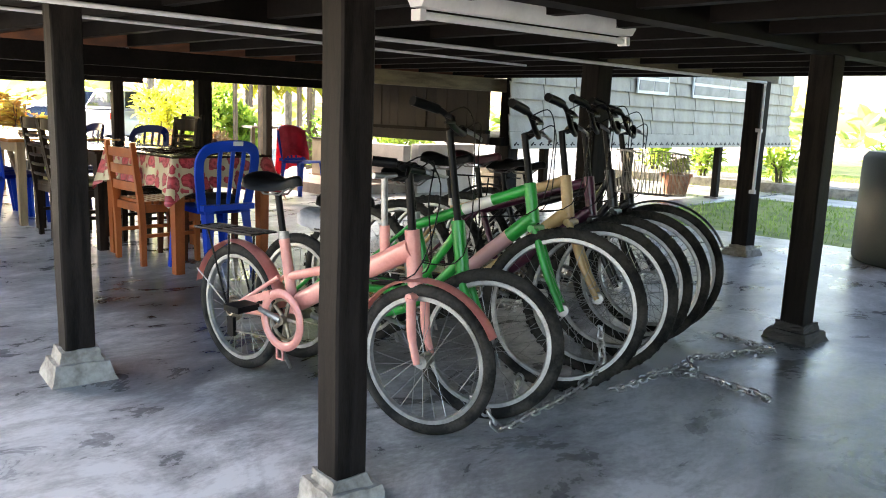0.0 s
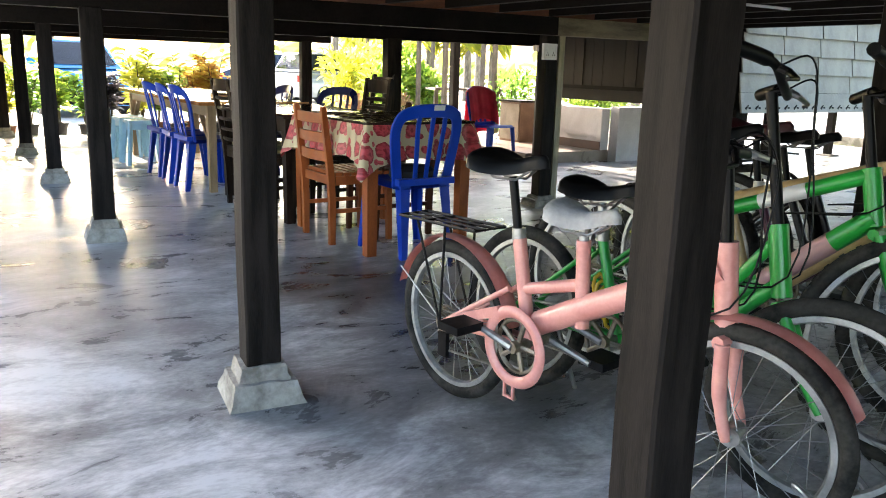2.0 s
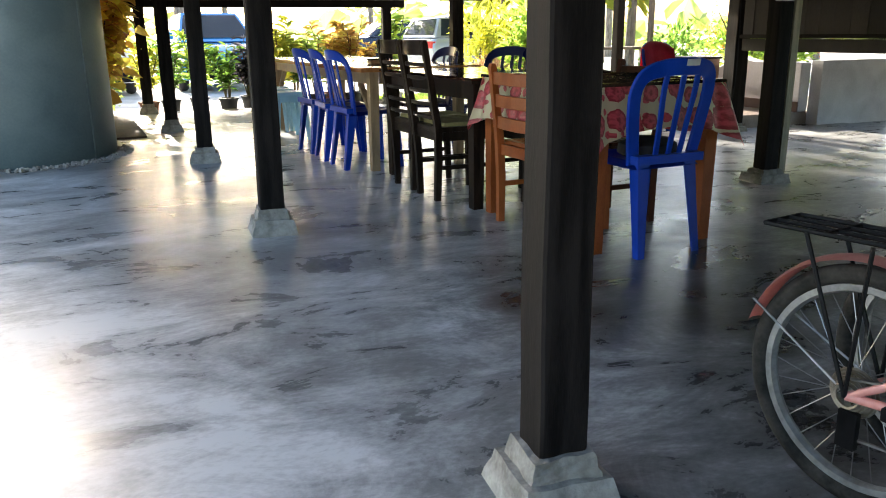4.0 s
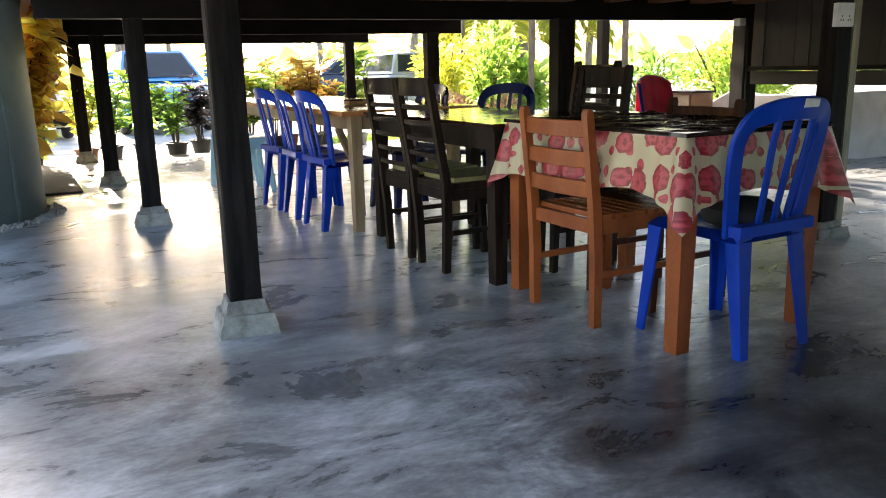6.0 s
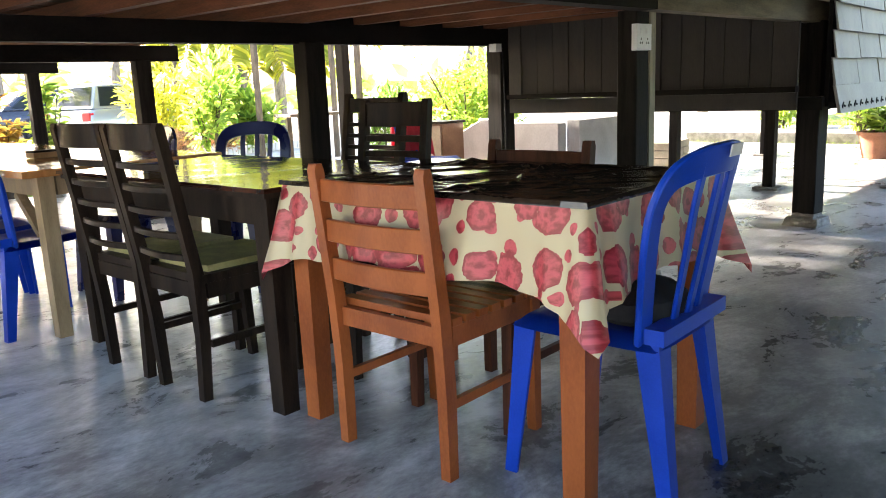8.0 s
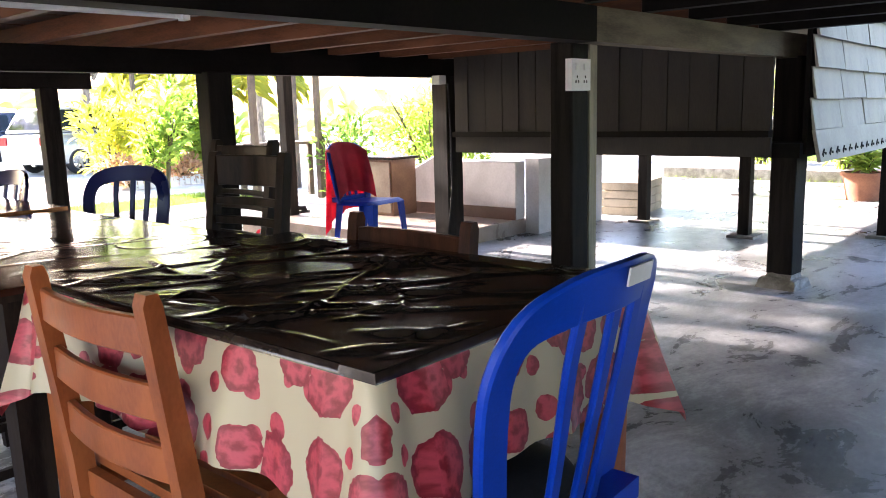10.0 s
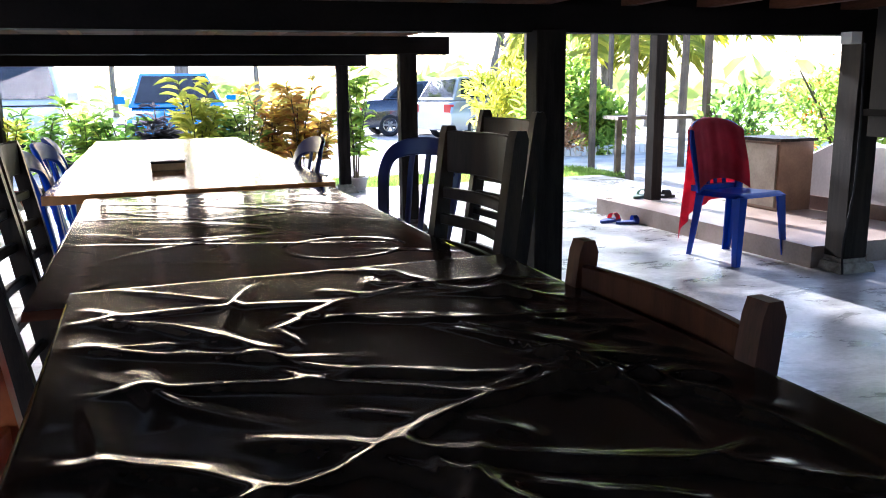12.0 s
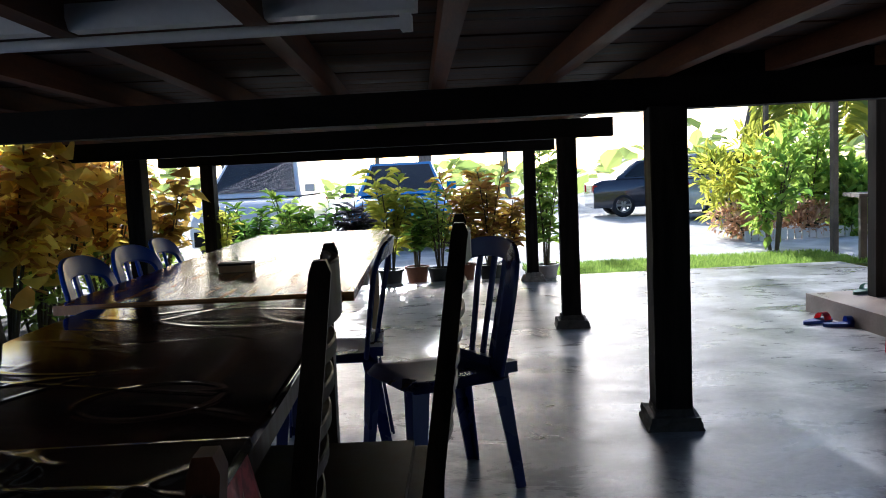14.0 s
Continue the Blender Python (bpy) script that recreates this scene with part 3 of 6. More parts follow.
# ---------- tables ----------
def table(m, w, d, h, leg, top_mat, leg_mat, label, thick=0.03, inset=0.03, apron=0.09, group=""):
    t = thing("dining_table", m, label, "table", group)
    part("tabletop", box(bmesh.new(), (0, 0, h - thick), (w, d, h)), top_mat, t, bevel=0.004)
    for i, (x, y) in enumerate(((inset, inset), (w - inset - leg, inset), (inset, d - inset - leg), (w - inset - leg, d - inset - leg))):
        bm = bmesh.new()
        bar(bm, (x + leg / 2, y + leg / 2, h - thick - 0.001), (x + leg / 2, y + leg / 2, 0), leg, leg, up=(0, 1, 0), w2=leg * 0.82, d2=leg * 0.82)
        part("leg", bm, leg_mat, t, bevel=0.004)
    a = inset + 0.012
    z0, z1 = h - thick - apron, h - thick - 0.001
    for lo, hi in (((a + leg, a, z0), (w - a - leg, a + 0.02, z1)), ((a + leg, d - a - 0.02, z0), (w - a - leg, d - a, z1)),
                   ((a, a + leg, z0), (a + 0.02, d - a - leg, z1)), ((w - a - 0.02, a + leg, z0), (w - a, d - a - leg, z1))):
        part("apron", box(bmesh.new(), lo, hi), leg_mat, t, bevel=0.002)
    return t


def film_cover(name, x0, y0, x1, y1, z, wrinkles, seed, label, film=None, crease=None, low=1.0):
    """A glossy film laid on a table, pulled into long curved wrinkles."""
    bm = bmesh.new()
    nx, ny = int((x1 - x0) / 0.0058), int((y1 - y0) / 0.0058)
    X, Y = np.meshgrid(np.linspace(x0, x1, nx + 1), np.linspace(y0, y1, ny + 1))
    H = np.zeros_like(X)
    rn = np.random.RandomState(seed)
    for k in range(wrinkles):
        cx, cy = rn.uniform(x0, x1), rn.uniform(y0, y1)
        ang = rn.normal(-0.62, 0.42) if rn.rand() < 0.75 else rn.uniform(0, 3.14)
        half = rn.choice([0.05, 0.09, 0.15, 0.23])
        bend, wide, tall = rn.uniform(-1.8, 1.8), rn.uniform(0.007, 0.014), rn.uniform(0.0025, 0.0065) * (0.75 + half * 2)
        u = (X - cx) * math.cos(ang) + (Y - cy) * math.sin(ang)
        v = (Y - cy) * math.cos(ang) - (X - cx) * math.sin(ang) - bend * (u * u - 0.25 * half * half)
        H += low * tall * np.clip(1 - (u / half) ** 2, 0, 1) * np.exp(-(v / wide) ** 2)
    if crease:
        cx, cy, cr = crease
        H += 0.0009 * np.clip(1 - np.abs(np.hypot(X - cx, (Y - cy) * 1.1) - cr) / 0.010, 0, 1)
        H += 0.0008 * np.clip(1 - np.abs((X - cx) * 0.35 + (Y - cy) * 0.94 - 0.05) / 0.009, 0, 1) * (X < cx + 0.1)
    H *= np.clip(14 * np.minimum(np.minimum(X - x0, x1 - X), np.minimum(Y - y0, y1 - Y)), 0, 1)
    grid = [[bm.verts.new((X[j, i], Y[j, i], z + 0.002 + H[j, i])) for i in range(nx + 1)] for j in range(ny + 1)]
    for j in range(ny):
        for i in range(nx):
            bm.faces.new((grid[j][i], grid[j][i + 1], grid[j + 1][i + 1], grid[j + 1][i]))
    edge = grid[0] + [r[-1] for r in grid[1:]] + grid[-1][-2::-1] + [r[0] for r in grid[-2:0:-1]]
    hem = [bm.verts.new(v.co + Vector((0, 0, -0.014)) + (v.co - Vector(((x0 + x1) / 2, (y0 + y1) / 2, z))).normalized() * 0.004) for v in edge]
    for i in range(len(edge)):
        j = (i + 1) % len(edge)
        bm.faces.new((edge[j], edge[i], hem[i], hem[j]))
    return single(name, bm, film or FILM, label, "table cover", angle=80)


T1X, T1Y, T1W, T1D = 1.318, 1.618, 0.692, 1.03
table(pose(T1X, T1Y, 0), T1W, T1D, 0.745, 0.072, ORANGE_WOOD, ORANGE_WOOD, "orange-brown wooden dining table under a rose-print cloth", inset=0.0, group="dining tables in a row")
film_cover("table_cover", T1X - 0.012, T1Y - 0.012, T1X + T1W + 0.012, T1Y + T1D + 0.02, 0.756, 95, 3, "dark glossy wrinkled plastic cover over the rose cloth")
# cloth skirt: hangs from the table edge in waves, with pointed corners
bm = bmesh.new()
corners = [(T1X, T1Y), (T1X + T1W, T1Y), (T1X + T1W, T1Y + T1D), (T1X, T1Y + T1D)]
loop = []
for i in range(4):
    a, b = Vector((*corners[i], 0)), Vector((*corners[(i + 1) % 4], 0))
    k = int((b - a).length / 0.02)
    nrm = Vector(((b - a).y, -(b - a).x, 0)).normalized()
    prev = Vector(((a - Vector((*corners[i - 1], 0))).y, -(a - Vector((*corners[i - 1], 0))).x, 0)).normalized()
    for j in range(k):
        t = j / k
        c = max(0.0, 1 - min(t * k, (k - j)) * 0.02 / 0.11)
        n_ = nrm
        if t * k * 0.02 < 0.11:
            n_ = nrm.lerp((nrm + prev).normalized(), c)
        elif (k - j) * 0.02 < 0.11:
            nn = Vector(((Vector((*corners[(i + 2) % 4], 0)) - b).y, -(Vector((*corners[(i + 2) % 4], 0)) - b).x, 0)).normalized()
            n_ = nrm.lerp((nrm + nn).normalized(), c)
        loop.append((a.lerp(b, t), n_, c))
rings = []
for s in range(13):
    f = s / 12
    row = []
    for idx, (p, n_, c) in enumerate(loop):
        drop = 0.215 + 0.10 * c * c + 0.012 * math.sin(idx * 0.31)
        fold = 0.010 * math.sin(idx * 0.42) + 0.007 * math.sin(idx * 0.93 + 2) + 0.05 * c * math.sin(c * 9)
        out = 0.010 + f * (0.018 + fold) + 0.055 * c * f
        row.append(bm.verts.new((p.x + n_.x * out, p.y + n_.y * out, 0.757 - 0.004 * (s == 0) - drop * f)))
    rings.append(row)
for a, b in zip(rings, rings[1:]):
    for i in range(len(loop)):
        j = (i + 1) % len(loop)
        bm.faces.new((a[i], b[i], b[j], a[j]))
top = [bm.verts.new((p.x + n_.x * 0.008, p.y + n_.y * 0.008, 0.7555)) for p, n_, c in loop]
for i in range(len(loop)):
    j = (i + 1) % len(loop)
    bm.faces.new((top[i], rings[0][i], rings[0][j], top[j]))
cv = bm.verts.new((T1X + T1W / 2, T1Y + T1D / 2, 0.7475))
flat = [bm.verts.new((p.x, p.y, 0.7475)) for p, n_, c in loop]
for i in range(len(loop)):
    j = (i + 1) % len(loop)
    bm.faces.new((cv, flat[i], flat[j]))
    bm.faces.new((flat[i], top[i], top[j], flat[j]))
single("tablecloth", bm, ROSES, "cream plastic tablecloth printed with red roses", "tablecloth", angle=80)

T2X, T2Y, T2W, T2D = 1.25, 2.672, 0.75, 1.395
table(pose(T2X, T2Y, 0), T2W, T2D, 0.735, 0.075, DARK_WOOD, DARK_WOOD, "dark brown wooden dining table with a glossy cover", inset=0.02, group="dining tables in a row")
film_cover("table_cover", T2X - 0.01, T2Y - 0.012, T2X + T2W + 0.01, T2Y + T2D + 0.012, 0.735, 40, 8, "dark glossy plastic cover on the middle table", FILM_BROWN, (1.797, 2.955, 0.12), 0.10)
T3X, T3Y, T3W, T3D = 1.11, 4.092, 0.93, 3.16
t3 = table(pose(T3X, T3Y, 0), T3W, T3D, 0.745, 0.07, TOP_WOOD, TAN_WOOD, "long table with a polished orange wooden top", inset=0.09, group="dining tables in a row")
for y in (0.2, T3D - 0.2):
    part("brace", bar(bmesh.new(), (0.125, y, 0.45), (0.125, y + (0.2 if y < 1 else -0.2), 0.62), 0.04, 0.03), TAN_WOOD, t3, bevel=0.002)
# wooden tissue box on the long table
bx = thing("tissue_box", pose(1.505, 4.85, 0.747, 0, 0, 3), "small brown wooden box lying on the long table", "box")
part("body", box(bmesh.new(), (-0.065, -0.045, 0), (0.065, 0.045, 0.026)), PAPER, bx, bevel=0.005)
part("lid", box(bmesh.new(), (-0.067, -0.047, 0.027), (0.067, 0.047, 0.036)), DARK_WOOD, bx, bevel=0.003)


# ---------- wooden chairs: x is the way the sitter faces, origin under the back's middle ----------
def slat_chair(m, wood, label, w=0.40, top=0.84, seat_h=0.43, rails=(0.56, 0.67, 0.78), rail_h=0.06, lean=0.055, seat_mat=None, depth=0.40, slats=7, cap=0.0, foot=1.0, group=""):
    c = thing("dining_chair", m, label, "chair", group)
    for s in (-1, 1):
        y = s * (w / 2 - 0.018)
        bm = bmesh.new()
        pts = [(0.0, 0.034), (0.0, 0.040), (-0.012, 0.040), (-lean, 0.032)]
        zs = [0.0, 0.25, seat_h + 0.02, top]
        prev = None
        for (x, d), z in zip(pts, zs):
            yy = y * (foot + (1 - foot) * min(1.0, z / (seat_h + 0.02)))
            r = [bm.verts.new((x + sx * d / 2, yy + sy * 0.016, z)) for sx, sy in ((-1, -1), (1, -1), (1, 1), (-1, 1))]
            if prev:
                for i in range(4):
                    bm.faces.new((prev[i], prev[(i + 1) % 4], r[(i + 1) % 4], r[i]))
            else:
                bm.faces.new(r[::-1])
            prev = r
        crown = [bm.verts.new((v.co.x * 0.6 - lean * 0.4, v.co.y, top + 0.018)) for v in prev]
        for i in range(4):
            bm.faces.new((prev[i], prev[(i + 1) % 4], crown[(i + 1) % 4], crown[i]))
        bm.faces.new(crown)
        part("back_post", bm, wood, c, bevel=0.004)
        bm = bar(bmesh.new(), (depth - 0.02, y, seat_h - 0.02), (depth - 0.01, y * (1 + foot) / 2, 0), 0.038, 0.038, up=(0, 1, 0), w2=0.03, d2=0.03)
        part("front_leg", bm, wood, c, bevel=0.004)
        part("side_rail", box(bmesh.new(), (0.02, y - 0.011, seat_h - 0.07), (depth - 0.04, y + 0.011, seat_h - 0.017)), wood, c, bevel=0.002)
        part("side_stretcher", box(bmesh.new(), (0.02, y - 0.008, 0.19), (depth - 0.035, y + 0.008, 0.215)), wood, c, bevel=0.002)
    part("back_rail", box(bmesh.new(), (-0.008, -w / 2 + 0.035, seat_h - 0.07), (0.012, w / 2 - 0.035, seat_h - 0.017)), wood, c, bevel=0.002)
    part("front_rail", box(bmesh.new(), (depth - 0.03, -w / 2 + 0.038, seat_h - 0.07), (depth - 0.008, w / 2 - 0.038, seat_h - 0.017)), wood, c, bevel=0.002)
    for k, z in enumerate(rails):
        h = cap if (cap and k == len(rails) - 1) else rail_h
        f = (z - seat_h) / (top - seat_h)
        x0 = -0.012 - (lean - 0.012) * f
        bm = bmesh.new()
        prev = None
        for i in range(9):
            t = i / 8
            bow = -0.020 * math.sin(math.pi * t)
            r = [bm.verts.new((x0 + bow + sx * 0.008, (t - 0.5) * (w - 0.066), z + sz * h / 2)) for sx, sz in ((-1, -1), (1, -1), (1, 1), (-1, 1))]
            if prev:
                for q in range(4):
                    bm.faces.new((prev[q], prev[(q + 1) % 4], r[(q + 1) % 4], r[q]))
            else:
                bm.faces.new(r[::-1])
            prev = r
        bm.faces.new(prev)
        bmesh.ops.recalc_face_normals(bm, faces=bm.faces)
        part("back_slat", bm, wood, c, bevel=0.003)
    if seat_mat:
        bm = box(bmesh.new(), (-0.005, -w / 2 + 0.004, seat_h - 0.016), (depth + 0.02, w / 2 - 0.004, seat_h + 0.012))
        part("seat", bm, wood, c, bevel=0.006)
        bm = box(bmesh.new(), (0.04, -w / 2 + 0.03, seat_h + 0.013), (depth, w / 2 - 0.03, seat_h + 0.035))
        part("cushion", bm, seat_mat, c, "worn yellow-green seat pad", bevel=0.012)
    else:
        for i in range(slats):
            x = 0.02 + i * (depth - 0.02) / slats
            part("seat_slat", box(bmesh.new(), (x, -w / 2 + 0.006, seat_h - 0.016), (x + 0.038, w / 2 - 0.006, seat_h + 0.004)), wood, c, bevel=0.003)
    return c


slat_chair(pose(1.285, 2.205, 0, 0, 0, 0), ORANGE_WOOD, "orange-brown wooden chair with slatted seat and back", w=0.43, top=0.805, rails=(0.53, 0.64, 0.752), rail_h=0.062)
slat_chair(pose(1.985, 2.225, 0, 0, 0, 180), RED_WOOD, "red-brown wooden chair with a rounded-post back", w=0.41, top=0.81, rails=(0.54, 0.645, 0.755), rail_h=0.075)
DARK_RAILS = (0.50, 0.575, 0.65, 0.725, 0.80, 0.895)
d1 = slat_chair(pose(1.20, 3.16, 0), DARK_WOOD, "dark brown ladder-back chair with a worn seat pad", w=0.37, top=0.92, rails=DARK_RAILS, rail_h=0.022, cap=0.085, lean=0.09, seat_mat=SEAT_PAD, foot=0.78, group="dark ladder-back chairs")
copy_thing(d1, pose(1.20, 3.54, 0, 0, 0, 1))
BEIGE_RAILS = (0.56, 0.64, 0.70, 0.76, 0.82, 0.915)
d2 = slat_chair(pose(2.02, 2.94, 0, 0, 0, 184), DARK_WOOD, "dark wooden chair with wide back slats pulled to the table", w=0.355, top=0.955, rails=BEIGE_RAILS, rail_h=0.026, cap=0.095, lean=0.08, seat_mat=DARK_WOOD, group="dark slat-back chairs")
d3 = slat_chair(pose(2.25, 3.31, 0, 0, 0, 177), DARK_WOOD, "tall dark ladder-back chair turned from the table", w=0.40, top=0.98, rails=(0.56, 0.61, 0.66, 0.71, 0.76, 0.81, 0.86, 0.945), rail_h=0.02, cap=0.065, lean=0.09, seat_mat=DARK_WOOD)


# ---------- moulded plastic chair: x is the way the sitter faces, origin under the seat's middle ----------
def plastic_chair(m, plastic, label, group="", arms=False):
    c = thing("plastic_chair", m, label, "chair", group)
    # seat: a dished grid with a rolled edge
    bm = bmesh.new()
    nx, ny = 12, 12
    g = []
    for j in range(ny + 1):
        row = []
        for i in range(nx + 1):
            u, v = i / nx * 2 - 1, j / ny * 2 - 1
            hw = 0.20 + 0.012 * u
            x, y = 0.20 * u, hw * v
            e = max(abs(u), abs(v))
            x *= 1 - 0.05 * max(0, abs(v) - 0.6) / 0.4
            y *= 1 - 0.05 * max(0, abs(u) - 0.6) / 0.4
            z = 0.43 - 0.016 * (1 - u * u) * (1 - v * v) + 0.006 * u - (0.03 if e > 0.99 else 0)
            row.append(bm.verts.new((x, y, z)))
        g.append(row)
    for j in range(ny):
        for i in range(nx):
            bm.faces.new((g[j][i], g[j][i + 1], g[j + 1][i + 1], g[j + 1][i]))
    bmesh.ops.solidify(bm, geom=bm.faces[:], thickness=0.008)
    part("seat", bm, plastic, c, angle=60)
    # legs: splayed angle-section legs
    for sx, sy in ((1, 1), (1, -1), (-1, 1), (-1, -1)):
        bm = bmesh.new()
        tx, ty = sx * 0.165, sy * (0.165 if sx > 0 else 0.135)
        bx_, by_ = sx * (0.20 if sx > 0 else 0.225), sy * (0.20 if sx > 0 else 0.16)
        prof = lambda w: [(w, -w * 0.2), (w, w), (-w * 0.2, w), (-w * 0.2, w - 0.010), (w - 0.010, w - 0.010), (w - 0.010, -w * 0.2)]
        prev = None
        for z, f, w in ((0.412, 0, 0.052), (0.2, 0.5, 0.040), (0.0, 1, 0.030)):
            cx, cy = tx + (bx_ - tx) * f, ty + (by_ - ty) * f
            r = [bm.verts.new((cx + sx * (a - w * 0.5), cy + sy * (b - w * 0.5), z)) for a, b in prof(w)]
            if prev:
                for i in range(6):
                    bm.faces.new((prev[i], prev[(i + 1) % 6], r[(i + 1) % 6], r[i]))
            else:
                bm.faces.new(r)
            prev = r
        bm.faces.new(prev)
        bmesh.ops.recalc_face_normals(bm, faces=bm.faces)
        part("leg", bm, plastic, c, angle=35)
    # back: arched hoop with vertical ribs, leaning back
    def back(y, z):
        return (-0.185 - (z - 0.42) * 0.20 + 0.052 * (y / 0.2) ** 2, y, z)
    hoop = [(0.160, 0.41), (0.178, 0.52), (0.196, 0.65), (0.198, 0.735), (0.172, 0.795), (0.105, 0.823), (0, 0.83),
            (-0.105, 0.823), (-0.172, 0.795), (-0.198, 0.735), (-0.196, 0.65), (-0.178, 0.52), (-0.160, 0.41)]
    line = smooth_line([back(*q) for q in hoop], 4)
    bm = bmesh.new()
    prev = None
    for i, p in enumerate(line):
        t = (line[min(i + 1, len(line) - 1)] - line[max(i - 1, 0)]).normalized()
        nrm = Vector((1, 0, 0.2)).normalized()
        s = t.cross(nrm).normalized()
        topness = max(0, (p.z - 0.76) / 0.10)
        w = 0.062 + 0.016 * topness
        r = [bm.verts.new(p + s * w * a + nrm * 0.009 * b) for a, b in ((-0.5, -1), (0.5, -1), (0.5, 1), (-0.5, 1))]
        if prev:
            for k in range(4):
                bm.faces.new((prev[k], prev[(k + 1) % 4], r[(k + 1) % 4], r[k]))
        else:
            bm.faces.new(r[::-1])
        prev = r
    bm.faces.new(prev)
    bmesh.ops.recalc_face_normals(bm, faces=bm.faces)
    part("back_hoop", bm, plastic, c, bevel=0.004)
    for y0, y1 in ((0.066, 0.085), (0.0, 0.0), (-0.066, -0.085)):
        pts = smooth_line([back(y0, 0.44), back((y0 + y1) / 2, 0.60), back(y1, 0.73), back(y1 * 0.95, 0.832)], 3)
        bm = bmesh.new()
        prev = None
        for p in pts:
            r = [bm.verts.new(p + Vector((0.006 * b, 0.014 * a, 0))) for a, b in ((-1, -1), (1, -1), (1, 1), (-1, 1))]
            if prev:
                for k in range(4):
                    bm.faces.new((prev[k], prev[(k + 1) % 4], r[(k + 1) % 4], r[k]))
            else:
                bm.faces.new(r[::-1])
            prev = r
        bm.faces.new(prev)
        bmesh.ops.recalc_face_normals(bm, faces=bm.faces)
        part("back_rib", bm, plastic, c, bevel=0.003)
    bm = bmesh.new()
    box(bm, (-0.215, -0.185, 0.415), (-0.165, 0.185, 0.452))
    part("back_base", bm, plastic, c, bevel=0.01)
    return c


near = plastic_chair(pose(1.632, 1.712, 0, 0, 0, 91), BLUE_PLASTIC, "blue plastic chair pushed under the cloth-covered table end")
bm = box(bmesh.new(), (-0.014, -0.035, 0), (0.014, 0.035, 0.003))
part("label_sticker", bm, WHITE_PVC, near, "small white sticker on the back").matrix_basis = pose(-0.29, -0.02, 0.846, 0, 80, 0)
left = plastic_chair(pose(1.27, 4.50, 0, 0, 0, 2), BLUE_PLASTIC, "bright blue plastic chair at the long table", group="blue chairs at the long table")
copy_thing(left, pose(1.27, 4.97, 0, 0, 0, -3))
copy_thing(left, pose(1.26, 5.42, 0, 0, 0, 4))
r1 = plastic_chair(pose(2.29, 4.345, 0, 0, 0, 207), NAVY_PLASTIC, "navy blue plastic chair beside the tables", group="navy chairs beside the tables")
copy_thing(r1, pose(1.87, 4.80, 0, 0, 0, 182))
tow = plastic_chair(pose(4.845, 5.268, 0, 0, 0, -84), BLUE_PLASTIC, "blue plastic chair with a red towel over its back")

# black bag on the near chair
bm = bmesh.new()
lathe(bm, [(0.10, 0.0), (0.125, 0.02), (0.12, 0.06), (0.08, 0.085), (0.03, 0.09)], 20)
for v in bm.verts:
    v.co.x *= 1.15
    v.co += Vector((noise.noise(v.co * 14), noise.noise(v.co * 14 + Vector((3, 0, 0))), 0)) * 0.012
single("cloth_bag", bm, BLACK_CLOTH, "crumpled black cloth bag on the blue chair seat", "bag", pose(1.632, 1.65, 0.425))

# red towel draped over the far chair's back
bm = bmesh.new()
rows_ = []
for j in range(34):
    s = j / 33
    row = []
    for i in range(23):
        u = i / 22 * 2 - 1
        arch = 0.858 - 0.07 * abs(u) ** 2.5
        front = s < 0.42
        wav = 0.012 * math.sin(u * 9 + s * 3) + 0.008 * math.sin(u * 17 + 1)
        if s < 0.36:
            z = arch - (0.36 - s) / 0.36 * 0.37
            x = -0.185 - (z - 0.42) * 0.20 + 0.030 + wav * 0.4
        elif s < 0.46:
            a = (s - 0.36) / 0.10 * math.pi
            z = arch + 0.012 * math.sin(a)
            x = -0.185 - (arch - 0.42) * 0.20 + 0.030 * math.cos(a)
        else:
            z = arch - (s - 0.46) / 0.54 * (0.58 - 0.12 * u)
            x = -0.185 - (arch - 0.42) * 0.20 - 0.030 - wav - (s - 0.46) * 0.05
        y = u * (0.215 + 0.03 * max(0, s - 0.46)) + 0.006 * math.sin(s * 12)
        row.append(bm.verts.new((x + 0.046 * (y / 0.2) ** 2, y, z)))
    rows_.append(row)
for a, b in zip(rows_, rows_[1:]):
    for i in range(22):
        bm.faces.new((a[i], a[i + 1], b[i + 1], b[i]))
bmesh.ops.solidify(bm, geom=bm.faces[:], thickness=0.006)
single("towel", bm, RED_CLOTH, "red towel hung over the back of a blue chair", "towel", pose(4.845, 5.268, 0, 0, 0, -84), angle=80)


# ---------- pale stools ----------
def stool(m):
    c = thing("plastic_stool", m, "pale blue square plastic stool by the long table", "stool", "pale stools")
    bm = box(bmesh.new(), (-0.14, -0.14, 0.425), (0.14, 0.14, 0.455))
    part("seat", bm, AQUA_PLASTIC, c, bevel=0.010)
    for sx in (-1, 1):
        for sy in (-1, 1):
            bm = bar(bmesh.new(), (sx * 0.118, sy * 0.118, 0.424), (sx * 0.155, sy * 0.155, 0), 0.05, 0.028, up=(sx, -sy, 0), w2=0.035)
            part("leg", bm, AQUA_PLASTIC, c, bevel=0.004)
    for z, r in ((0.36, 0.122),):
        for q in range(4):
            bm = box(bmesh.new(), (-r + 0.02, r - 0.01, z), (r - 0.02, r, z + 0.064))
            part("skirt", bm, AQUA_PLASTIC, c).matrix_basis = pose(0, 0, 0, 0, 0, 90 * q)
    return c


s1 = stool(pose(1.12, 6.30, 0))
copy_thing(s1, pose(1.10, 6.72, 0, 0, 0, 6))
copy_thing(s1, pose(1.16, 7.10, 0, 0, 0, -4))

